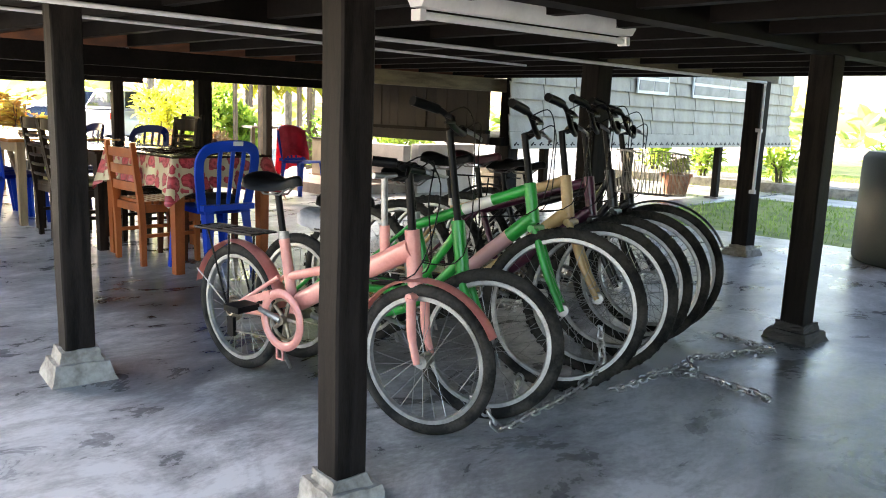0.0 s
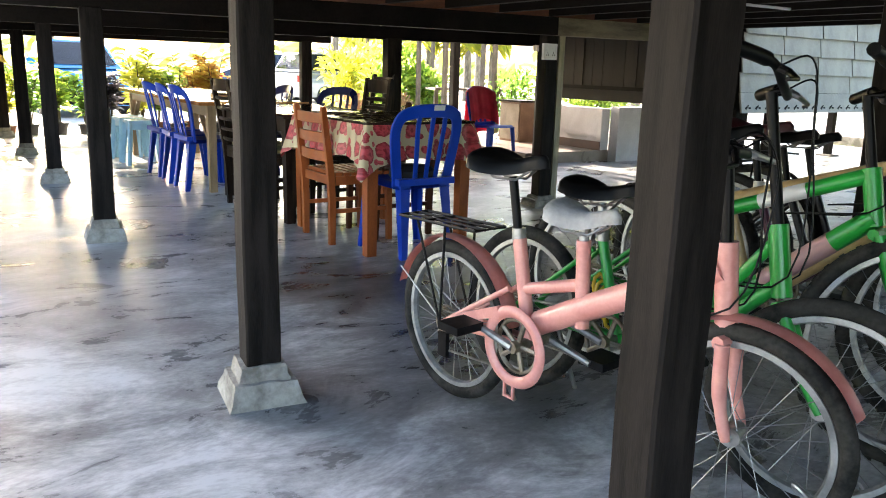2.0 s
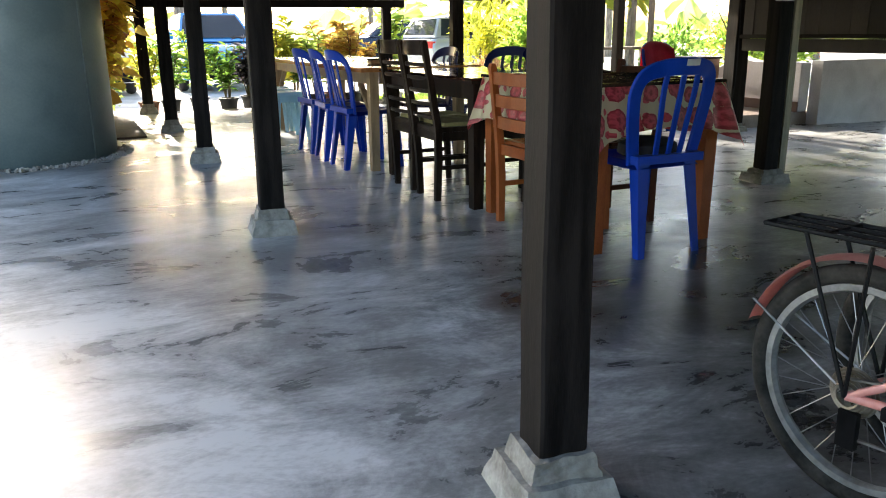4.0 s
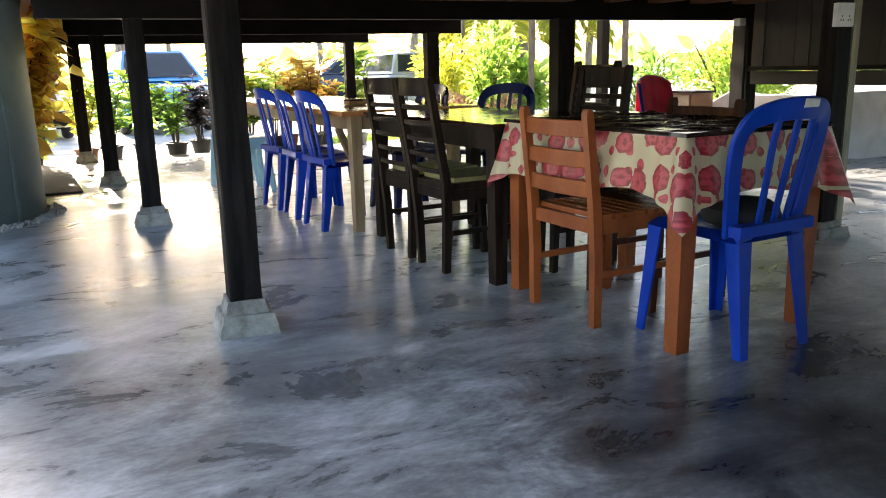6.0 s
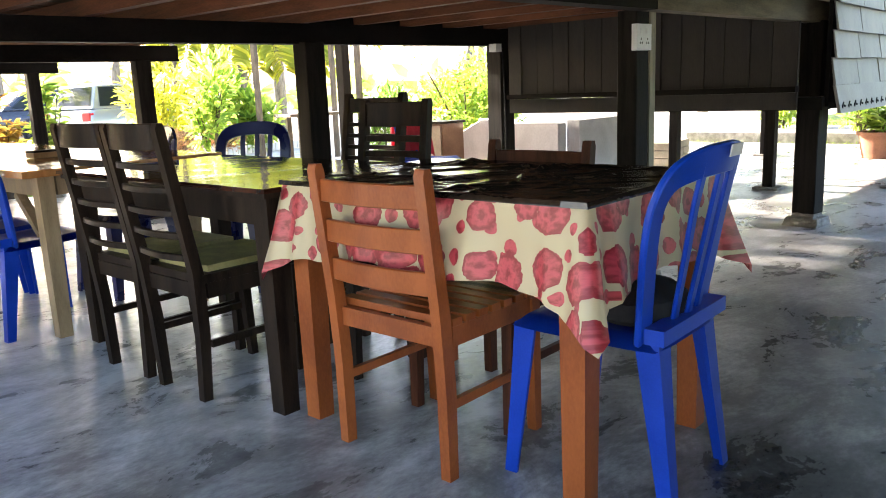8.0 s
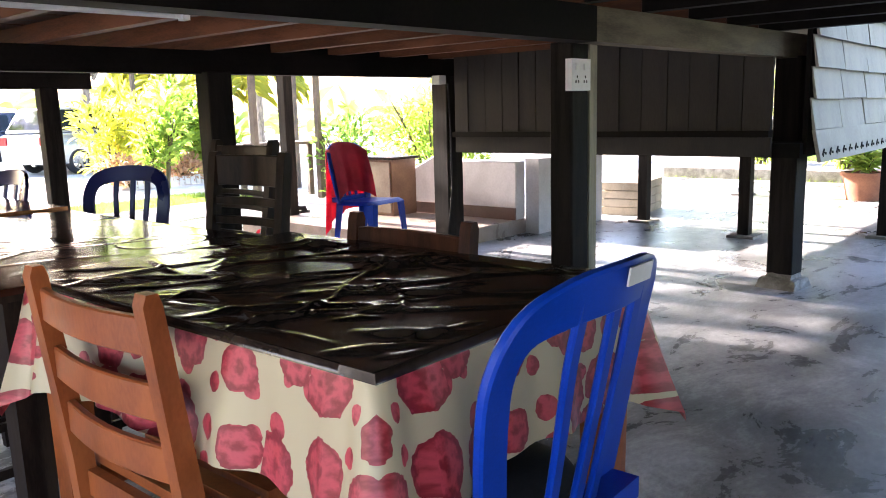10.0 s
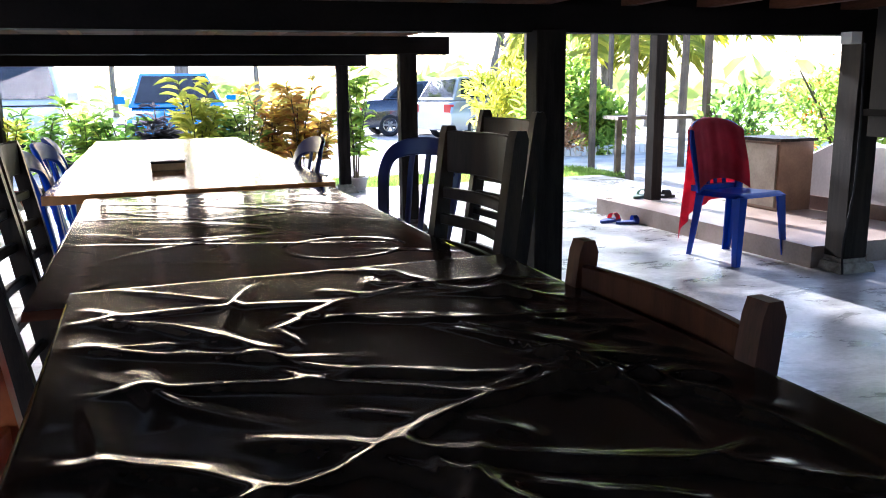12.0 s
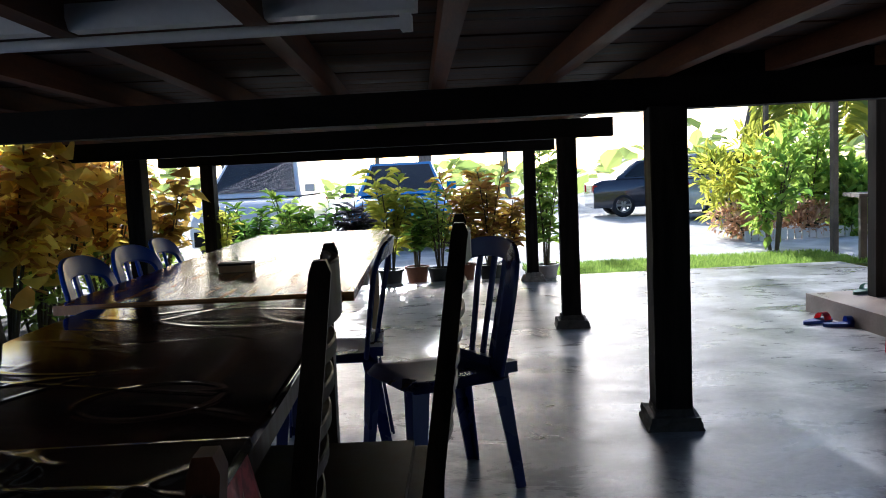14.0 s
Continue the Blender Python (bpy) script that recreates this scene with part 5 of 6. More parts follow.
    if basket:
        bk = part("basket", bmesh.new(), STEEL, B)
        bm = bmesh.new()
        x0, x1, y0, y1, z0, z1 = base - 0.12, base + 0.14, -0.16, 0.16, 0.74, 0.94
        for i in range(15):
            t = i / 14
            y = y0 + (y1 - y0) * t
            for xx in (x0, x1):
                tube(bm, [(xx, y * 0.8, z0), (xx, y, z1)], 0.0018, 4)
            tube(bm, [(x0, y * 0.8, z0), (x1, y * 0.8, z0)], 0.0018, 4)
            x = x0 + (x1 - x0) * t
            for yy in (y0, y1):
                tube(bm, [(x, yy * 0.8, z0), (x, yy, z1)], 0.0018, 4)
        for z, k, r in ((z0, 0.8, 0.003), ((z0 + z1) / 2, 0.9, 0.002), (z1, 1.0, 0.004)):
            tube(bm, [(x0, y0 * k, z), (x1, y0 * k, z), (x1, y1 * k, z), (x0, y1 * k, z)], r, 6, closed=True)
        bk.data = finish(bm, STEEL)
        bk["kind"] = "stuff"
    return B


def parked(xr, yr, xf, yf, lean=0.0):
    """The pose of a bicycle whose rear wheel stands at the first place and whose front points to the second."""
    a = math.degrees(math.atan2(yf - yr, xf - xr))
    return Matrix.Translation((xr, yr, 0)) @ Matrix.Rotation(radians(a), 4, "Z") @ Matrix.Rotation(radians(lean), 4, "X")


bicycle(parked(0.70, -0.20, 0.81, -1.25, 1), "pink folding bicycle with black and grey saddles and rack, parked", PINK, R=0.262, base=1.0, style="fold", seat=(0.25, 0.79),
        bb=(0.345, 0.285), head_low=(0.955, 0.50), head_top=(0.935, 0.70), seat_lug=(0.285, 0.585), bar_z=0.90, bar_w=0.10, bar_rise=0.01, guards=PINK, rack=True,
        guard_disc=PINK, knobs=False, tyre=0.021, steer=12, bar_back=0.03)
bicycle(parked(0.95, -0.22, 1.06, -1.22, -4), "small green bicycle with a sprung frame and black saddle, parked", GREEN, R=0.275, base=1.02, style="step", seat=(0.28, 0.70),
        bb=(0.40, 0.27), head_low=(0.88, 0.52), head_top=(0.84, 0.70), seat_lug=(0.30, 0.56), bar_z=1.06, bar_w=0.27, bar_rise=0.03, knobs=False, tyre=0.023, steer=22,
        shock=True, post_mat=ALLOY, bar_back=0.02)
bicycle(parked(1.30, -0.21, 1.50, -1.15, -4), "bright green mountain bicycle with pale decals, parked", GREEN, seat=(0.26, 0.80), bb=(0.42, 0.29), head_low=(0.88, 0.66), head_top=(0.845, 0.82),
        seat_lug=(0.30, 0.62), bar_z=1.06, bar_w=0.31, bar_rise=0.04, base=1.04, R=0.33, steer=20, decal=GREY_DECAL)
bicycle(parked(1.60, -0.17, 1.80, -1.15, -4), "tan-gold mountain bicycle with black saddle, parked", CREAM, seat=(0.24, 0.86), bb=(0.42, 0.29), head_low=(0.88, 0.66), head_top=(0.845, 0.84),
        seat_lug=(0.28, 0.66), bar_z=1.09, bar_w=0.31, base=1.05, R=0.33, steer=16)
bicycle(parked(1.88, -0.10, 2.08, -1.06, -4), "dark purple bicycle with a tall handlebar, parked", PURPLE, saddle_mat=MAROON, seat=(0.24, 0.86), bb=(0.42, 0.29), head_low=(0.88, 0.64), head_top=(0.845, 0.82),
        seat_lug=(0.28, 0.64), bar_z=1.10, bar_w=0.30, base=1.04, R=0.33, steer=14, fork_col=BLACKP)
bicycle(parked(2.17, -0.05, 2.34, -0.99, -4), "black city bicycle with a wire basket, parked", BLACKP, style="step", seat=(0.22, 0.82), bb=(0.42, 0.28), head_low=(0.87, 0.66), head_top=(0.83, 0.84),
        seat_lug=(0.27, 0.62), bar_z=1.10, bar_w=0.29, base=1.04, R=0.33, steer=12, basket=True, knobs=False)
bicycle(parked(2.44, 0.01, 2.59, -0.93, -4), "black bicycle with mudguards at the end of the row", BLACKP, seat=(0.22, 0.80), bb=(0.42, 0.28), head_low=(0.87, 0.64), head_top=(0.83, 0.80),
        seat_lug=(0.27, 0.62), bar_z=1.08, bar_w=0.28, base=1.04, R=0.335, steer=10, guards=BLACKP, knobs=False, rack=True, tyre=0.02)

# ---------- steel chain over the floor ----------
LINK = finish(ring(bmesh.new(), (0, 0, 0), (0, 0, 1), 0.0150, 0.0050, 14, 6), GALVANISED)
for v in LINK.vertices:
    v.co.x += 0.012 if v.co.x > 0 else -0.012


def chain(runs, label):
    c = thing("chain", Matrix(), label, "chain", "steel chains")
    rn = random.Random(3)
    n = 0
    for pts in runs:
        line = smooth_line(pts, 24)
        gone, last = 0.0, line[0]
        for p in line[1:]:
            step = (p - last).length
            gone += step
            if gone > 0.036:
                d = (p - last).normalized()
                ob = new("link", LINK)
                ob.parent = c
                q = d.to_track_quat("X", "Z").to_matrix().to_4x4()
                ob.matrix_basis = Matrix.Translation(p + Vector((rn.uniform(-.003, .003), rn.uniform(-.003, .003), 0.012))) @ q @ Matrix.Rotation(radians(45 if n % 2 else -45), 4, "X")
                gone = 0.0
                n += 1
            last = p
    return c


chain([[(0.98, -1.24, 0.10), (1.00, -1.31, 0.05), (1.03, -1.36, 0.0), (1.18, -1.345, 0.0), (1.38, -1.325, 0.0), (1.52, -1.33, 0.02), (1.62, -1.36, 0.10), (1.70, -1.30, 0.22)],
       [(1.65, -1.38, 0.0), (1.74, -1.41, 0.0), (1.95, -1.41, 0.0), (2.05, -1.45, 0.0), (2.12, -1.55, 0.0), (2.11, -1.68, 0.0), (2.10, -1.80, 0.0), (2.07, -1.86, 0.0)],
       [(1.92, -1.40, 0.012), (2.10, -1.42, 0.0), (2.24, -1.42, 0.0), (2.34, -1.40, 0.0), (2.44, -1.45, 0.0), (2.60, -1.50, 0.0), (2.78, -1.59, 0.0), (2.80, -1.50, 0.0), (2.82, -1.30, 0.0)],
       [(2.02, -1.46, 0.010), (2.08, -1.52, 0.012), (2.16, -1.50, 0.012), (2.20, -1.43, 0.012)], [(1.18, -1.36, 0.0), (1.22, -1.26, 0.05), (1.30, -1.22, 0.1)]],
      "galvanised steel chain trailing across the floor through the wheels")

# ---------- plants ----------
def leaves(name, spots, material, parent=None, size=0.08, width=0.5, droop=0.25, seed=1, heart=False, label=""):
    """One mesh of single leaves: spots is an array of x, y, z, dx, dy, dz."""
    rn = np.random.RandomState(seed)
    s = np.asarray(spots, float)
    n = len(s)
    p, d = s[:, :3], s[:, 3:]
    d = d / np.maximum(np.linalg.norm(d, axis=1, keepdims=True), 1e-6)
    side = np.cross(d, rn.normal(0, 0.35, (n, 3)) + np.array([0, 0, 1.0]))
    side /= np.maximum(np.linalg.norm(side, axis=1, keepdims=True), 1e-6)
    up = np.cross(side, d)
    L = size * rn.uniform(0.65, 1.3, (n, 1))
    W = L * width * rn.uniform(0.8, 1.2, (n, 1)) * 0.5
    q = [p, p + d * L * 0.30 - side * W + up * L * 0.06, p + d * L * 0.68 - side * W * 0.75 + up * L * 0.02, p + d * L - up * L * droop,
         p + d * L * 0.68 + side * W * 0.75 + up * L * 0.02, p + d * L * 0.30 + side * W + up * L * 0.06, p + d * L * 0.5 - up * L * 0.06]
    if heart:
        q[1] = p + d * L * 0.08 - side * W * 1.15 + up * L * 0.06
        q[5] = p + d * L * 0.08 + side * W * 1.15 + up * L * 0.06
        q[2] = p + d * L * 0.55 - side * W * 0.95
        q[4] = p + d * L * 0.55 + side * W * 0.95
    verts = np.stack(q, 1).reshape(-1, 3)
    b = (np.arange(n) * 7)[:, None]
    quads = np.concatenate([b + np.array([[0, 6, 2, 1]]), b + np.array([[6, 3, 2, 2]])[:, :4], b + np.array([[0, 5, 4, 6]]), b + np.array([[6, 4, 3, 3]])], 0)
    faces = [tuple(f) if f[2] != f[3] else tuple(f[:3]) for f in quads.tolist()]
    me = bpy.data.meshes.new("leaves")
    me.from_pydata(verts.tolist(), [], faces)
    me.materials.append(material)
    ob = new(name, me)
    if parent:
        ob.parent = parent
    if label:
        ob["label"] = label
    return ob


def cloud(rn, centre, radii, n, lobes=7, out=0.6):
    """Leaf places on the skin of several uneven lobes, pointing outwards and up."""
    res = []
    c0, r0 = np.array(centre, float), np.array(radii, float)
    ls = []
    for k in range(lobes):
        v = rn.normal(0, 1, 3)
        v /= np.linalg.norm(v)
        ls.append((c0 + v * r0 * rn.uniform(0.35, 0.75), r0 * rn.uniform(0.35, 0.6)))
    for i in range(n):
        c, r = ls[rn.randint(lobes)]
        v = rn.normal(0, 1, 3)
        v /= np.linalg.norm(v)
        k = rn.uniform(0.55, 1.1)
        w = v * out + np.array([0, 0, 0.35]) + rn.normal(0, 0.35, 3)
        res.append((*(c + v * r * k), *w))
    return res


GOLD_LEAF = leaf_material("gold_green_leaf", (0.21, 0.26, 0.03), (0.62, 0.57, 0.08))
GREEN_LEAF = leaf_material("green_leaf", (0.05, 0.12, 0.02), (0.2, 0.32, 0.05))
FRESH_LEAF = leaf_material("fresh_green_leaf", (0.11, 0.21, 0.03), (0.39, 0.47, 0.08))
RED_LEAF = leaf_material("red_brown_leaf", (0.13, 0.045, 0.015), (0.46, 0.36, 0.06))
RUST_LEAF = leaf_material("rust_yellow_leaf", (0.30, 0.12, 0.03), (0.66, 0.56, 0.10), 1.4)
HEDGE_LEAF = leaf_material("rust_yellow_heart_leaf", (0.31, 0.13, 0.03), (0.66, 0.60, 0.10), 2.1)
PURPLE_LEAF = leaf_material("dark_purple_leaf", (0.02, 0.025, 0.03), (0.09, 0.08, 0.10))
TREE_LEAF = leaf_material("sunlit_tree_leaf", (0.12, 0.18, 0.04), (0.38, 0.44, 0.12))
DRY_LEAF = leaf_material("pinkish_dry_leaf", (0.30, 0.16, 0.10), (0.55, 0.38, 0.22))
PETAL = leaf_material("orange_red_petal", (0.55, 0.06, 0.01), (0.70, 0.20, 0.03))
STEM = surface("green_brown_stem", (0.05, 0.045, 0.02), (0.12, 0.10, 0.05), 8, 60, (0.6, 0.8), 0.3, 0.003)
BARK = surface("grey_bark", (0.10, 0.085, 0.07), (0.24, 0.21, 0.18), 5, 50, (0.8, 0.95), 0.7, 0.01, stretch=(3, 3, 0.8))
TERRACOTTA = surface("terracotta", (0.22, 0.09, 0.05), (0.34, 0.15, 0.08), 6, 60, (0.7, 0.9), 0.3, 0.003)
BLACK_POT = surface("black_plastic_pot", (0.010, 0.010, 0.010), (0.03, 0.03, 0.028), 6, 60, (0.5, 0.7), 0.1, 0.002)
PALE_POT = surface("pale_pot", (0.42, 0.38, 0.35), (0.58, 0.54, 0.50), 6, 60, (0.6, 0.8), 0.2, 0.002)


def potted(x, y, z, h, leaf, pot, size, seed, label, stems=7, per=34, width=0.32, spread=0.30, pr=0.13, ph=0.22):
    rn = np.random.RandomState(seed)
    t = thing("potted_plant", pose(x, y, z), label, "plant", "potted plants along the edge")
    bm = lathe(bmesh.new(), [(pr * 0.72, 0), (pr * 0.96, ph * 0.88), (pr * 1.06, ph * 0.88), (pr * 1.06, ph), (pr * 0.9, ph), (pr * 0.88, ph * 0.9)], 20)
    part("pot", bm, pot, t)
    part("soil", lathe(bmesh.new(), [(pr * 0.86, ph * 0.86), (pr * 0.86, ph * 0.91)], 16), SOIL, t)
    spots = []
    bm = bmesh.new()
    for k in range(stems):
        a = rn.uniform(0, 6.283)
        e = np.array([math.cos(a) * spread * rn.uniform(0.2, 1), math.sin(a) * spread * rn.uniform(0.2, 1), ph + (h - ph) * rn.uniform(0.6, 1.0)])
        b = np.array([math.cos(a) * 0.03, math.sin(a) * 0.03, ph * 0.88])
        mid = (b + e) / 2 - np.array([math.cos(a), math.sin(a), 0]) * 0.04
        tube(bm, smooth_line([b, mid, e], 4), [0.009] * 5 + [0.006] * 3 + [0.004], 6)
        for i in range(per):
            f = rn.uniform(0.30, 1.0)
            p = b * (1 - f) ** 2 + 2 * mid * f * (1 - f) + e * f * f
            a2 = rn.uniform(0, 6.283)
            spots.append((*p, math.cos(a2), math.sin(a2), rn.uniform(-0.1, 0.9)))
    part("stem", bm, STEM, t)
    leaves("foliage", spots, leaf, t, size, width, 0.25, seed)
    return t


def shrub(x, y, z, radii, leaf, size, n, seed, label, name="shrub", flowers=0, width=0.45, lobes=9):
    rn = np.random.RandomState(seed)
    t = thing(name, pose(x, y, z), label, "shrub", "garden shrubs")
    bm = bmesh.new()
    for k in range(8):
        a = rn.uniform(0, 6.283)
        e = Vector((math.cos(a) * radii[0] * 0.6, math.sin(a) * radii[1] * 0.6, radii[2] * rn.uniform(0.9, 1.6)))
        tube(bm, smooth_line([(math.cos(a) * 0.05, math.sin(a) * 0.05, 0), e * 0.5 + Vector((0, 0, 0.08)), e], 4), [0.02] * 4 + [0.012] * 4 + [0.006], 6)
    part("stem", bm, STEM, t)
    leaves("foliage", cloud(rn, (0, 0, radii[2]), radii, n, lobes), leaf, t, size, width, 0.2, seed)
    if flowers:
        sp = cloud(np.random.RandomState(seed), (0, 0, radii[2]), [r * 1.08 for r in radii], flowers, lobes)
        spots = []
        for q in sp:
            for i in range(7):
                d = rn.normal(0, 1, 3)
                spots.append((q[0] + d[0] * 0.02, q[1] + d[1] * 0.02, q[2] + d[2] * 0.02, *d))
        leaves("blossom", spots, PETAL, t, 0.035, 0.6, 0.1, seed, label="orange-red blossom heads")
    return t


def tree(x, y, h, crown, n, seed, leaf, label, size=0.35, trunk=0.14):
    rn = np.random.RandomState(seed)
    t = thing("tree", pose(x, y, -0.08), label, "tree", "trees beyond the yard")
    bm = bmesh.new()
    top = Vector((rn.uniform(-.5, .5), rn.uniform(-.5, .5), h * 0.62))
    tube(bm, smooth_line([(0, 0, 0), (rn.uniform(-.15, .15), 0, h * 0.3), top], 5), [trunk * 1.3] + [trunk] * 5 + [trunk * 0.7] * 4 + [trunk * 0.55], 10)
    for k in range(7):
        a = 6.283 * k / 7 + rn.uniform(-.3, .3)
        e = top + Vector((math.cos(a) * crown * 0.7, math.sin(a) * crown * 0.7, rn.uniform(0.05, 0.3) * h))
        st = top * rn.uniform(0.6, 1.0)
        tube(bm, smooth_line([st, st.lerp(e, 0.5) + Vector((0, 0, 0.2)), e], 4), [trunk * 0.45] * 4 + [trunk * 0.3] * 4 + [trunk * 0.12], 7)
    part("trunk", bm, BARK, t)
    leaves("crown", cloud(rn, (top.x, top.y, h * 0.75), (crown, crown, h * 0.32), n, 14, 0.5), leaf, t, size, 0.5, 0.2, seed)
    return t


def palm(x, y, h, seed, label, fronds=15, length=2.0):
    rn = np.random.RandomState(seed)
    t = thing("palm", pose(x, y, -0.08), label, "palm", "palms beyond the yard")
    bm = bmesh.new()
    top = Vector((rn.uniform(-.3, .3), rn.uniform(-.3, .3), h))
    tube(bm, smooth_line([(0, 0, 0), (0.1, 0.05, h * 0.5), top], 8), 0.11, 10)
    part("trunk", bm, BARK, t)
    for k in range(fronds):
        spots = []
        bm = bmesh.new()
        a = 6.283 * k / fronds + rn.uniform(-.2, .2)
        rise = rn.uniform(0.1, 0.9)
        d = Vector((math.cos(a), math.sin(a), 0))
        pts = smooth_line([top, top + d * length * 0.35 + Vector((0, 0, rise * 0.6)), top + d * length * 0.8 + Vector((0, 0, rise * 0.5 - 0.3)), top + d * length + Vector((0, 0, rise * 0.3 - 0.9))], 7)
        tube(bm, pts, [0.022 * (1 - 0.85 * i / len(pts)) for i in range(len(pts))], 5)
        sd = Vector((-d.y, d.x, 0))
        for i, p in enumerate(pts[3:]):
            for s in (-1, 1):
                for o in (0, 0.35, 0.7):
                    nx = pts[min(i + 4, len(pts) - 1)]
                    q = p.lerp(nx, o)
                    w = sd * s + d * 0.5 + Vector((0, 0, -0.35 + rn.uniform(-.2, .2)))
                    spots.append((*q, *w))
        fr = leaves("frond", spots, GOLD_LEAF, t, 0.55, 0.09, 0.3, seed + k)
        part("rib", bm, STEM, fr)
    return t


# ---------- grass, road, beds ----------
def slab(name, lo, hi, mat, label, category):
    bm = box(bmesh.new(), lo, hi)
    return single(name, bm, mat, label, category, kind="structure", smooth=False)


slab("lawn_front", (3.5, 9.92, -0.2), (7.2, 11.3, -0.045), LAWN, "strip of mown green lawn beside the slab", "lawn")
slab("lawn_side", (6.95, -14.0, -0.2), (30.0, 2.05, -0.03), LAWN, "bright green mown lawn beside the house", "lawn")
slab("lawn_far", (12.2, 2.053, -0.2), (30.0, 6.5, -0.03), LAWN, "green lawn beyond the side wing", "lawn")
slab("garden_path", (11.0, -14.0, -0.2), (12.1, 2.04, -0.022), GRAVEL, "pale concrete garden path across the lawn", "path")
slab("pavement", (6.753, 2.06, -0.3), (12.19, 6.9, -0.012), CEMENT, "pale cement floor under the side wing", "pavement")
slab("plant_bed", (-1.6, 7.1, -0.2), (-0.12, 10.2, 0.02), SOIL, "dark soil bed along the slab", "bed")
GRASS = leaf_material("grass_blade", (0.11, 0.19, 0.03), (0.32, 0.42, 0.09))
rn = np.random.RandomState(5)
sp = []
for i in range(9000):
    sp.append((rn.uniform(3.5, 7.2), rn.uniform(9.94, 11.3), -0.05, rn.normal(0, .4), rn.normal(0, .4), 1))
for i in range(26000):
    x, y = rn.uniform(6.97, 19.0), rn.uniform(-6.0, 6.4)
    if not 10.95 < x < 12.15 and (y < 2.03 or x > 12.2):
        sp.append((x, y, -0.035, rn.normal(0, .4), rn.normal(0, .4), 1))
g = leaves("grass", sp, GRASS, None, 0.055, 0.16, 0.1, 5)
tagged(g, "short green grass blades of the lawns", "grass", kind="stuff")

# ---------- hedge of heart-leaved plants ----------
rn = np.random.RandomState(8)
for i, (x, y, h, lf) in enumerate(((-0.62, 7.5, 1.40, HEDGE_LEAF), (-0.75, 8.1, 1.65, HEDGE_LEAF), (-0.55, 8.6, 1.60, HEDGE_LEAF), (-0.85, 9.2, 1.75, HEDGE_LEAF), (-0.40, 9.6, 1.55, RED_LEAF), (-1.2, 7.6, 1.6, RED_LEAF), (-0.62, 7.05, 1.60, HEDGE_LEAF), (-1.35, 8.6, 1.8, HEDGE_LEAF))):
    t = thing("coleus_bush", pose(x, y, 0.02), "tall leafy bush with rust and yellow heart-shaped leaves", "shrub", "heart-leaved bushes")
    bm = bmesh.new()
    spots, low = [], []
    for k in range(9):
        a = rn.uniform(0, 6.283)
        e = np.array([math.cos(a) * 0.34, math.sin(a) * 0.34, h * rn.uniform(0.7, 1.0)])
        tube(bm, smooth_line([(math.cos(a) * 0.05, math.sin(a) * 0.05, 0), e * [0.5, 0.5, 0.5], e], 4), [0.012] * 5 + [0.007] * 4, 6)
        for q in range(90 if i == 6 else 52):
            f = rn.uniform(0.5 if i == 6 else 0.15, 1.0)
            p = e * [f, f, f] + rn.normal(0, 0.07, 3)
            a2 = rn.uniform(0, 6.283)
            (spots if f > 0.45 else low).append((*p, math.cos(a2), math.sin(a2), rn.uniform(-0.7, 0.2)))
    part("stem", bm, STEM, t)
    leaves("foliage", spots, lf, t, 0.15, 0.85, 0.2, i, heart=True)
    if low:
        leaves("lower_foliage", low, FRESH_LEAF, t, 0.09, 0.6, 0.2, i + 40, label="green lower leaves of the bush")

# ---------- row of potted plants ----------
ROW = [(0.45, 10.15, 1.05, GREEN_LEAF, BLACK_POT, 0.15, "green leafy potted plant by the slab edge"), (0.85, 10.35, 1.20, FRESH_LEAF, BLACK_POT, 0.16, "pale green potted croton by the slab"),
       (1.20, 10.05, 0.95, GREEN_LEAF, BLACK_POT, 0.14, "dark green shrub in a black pot"), (1.55, 10.3, 1.05, PURPLE_LEAF, BLACK_POT, 0.17, "thin-leaved dark purple potted plant"),
       (1.92, 10.05, 1.30, GOLD_LEAF, BLACK_POT, 0.20, "yellow-leaved potted croton at the slab edge"), (2.20, 10.25, 1.0, GREEN_LEAF, TERRACOTTA, 0.15, "green potted plant in a terracotta pot"),
       (2.45, 10.0, 1.15, FRESH_LEAF, BLACK_POT, 0.13, "bushy light green plant in a black pot"), (2.72, 10.25, 1.25, RUST_LEAF, TERRACOTTA, 0.19, "rust and yellow potted croton in terracotta"),
       (3.00, 10.05, 1.30, RUST_LEAF, BLACK_POT, 0.18, "tall reddish croton in a black pot"), (3.22, 10.3, 0.95, RED_LEAF, BLACK_POT, 0.16, "red-leaved plant in a black pot"),
       (3.56, 9.80, 1.45, FRESH_LEAF, PALE_POT, 0.17, "tall green potted plant in a pale pot"), (0.15, 9.95, 1.0, GOLD_LEAF, TERRACOTTA, 0.15, "yellow-green potted plant in terracotta")]
for i, (x, y, h, lf, pt, sz, lb) in enumerate(ROW):
    potted(x, y, -0.08, h, lf, pt, sz, 20 + i, lb, stems=8, per=30)

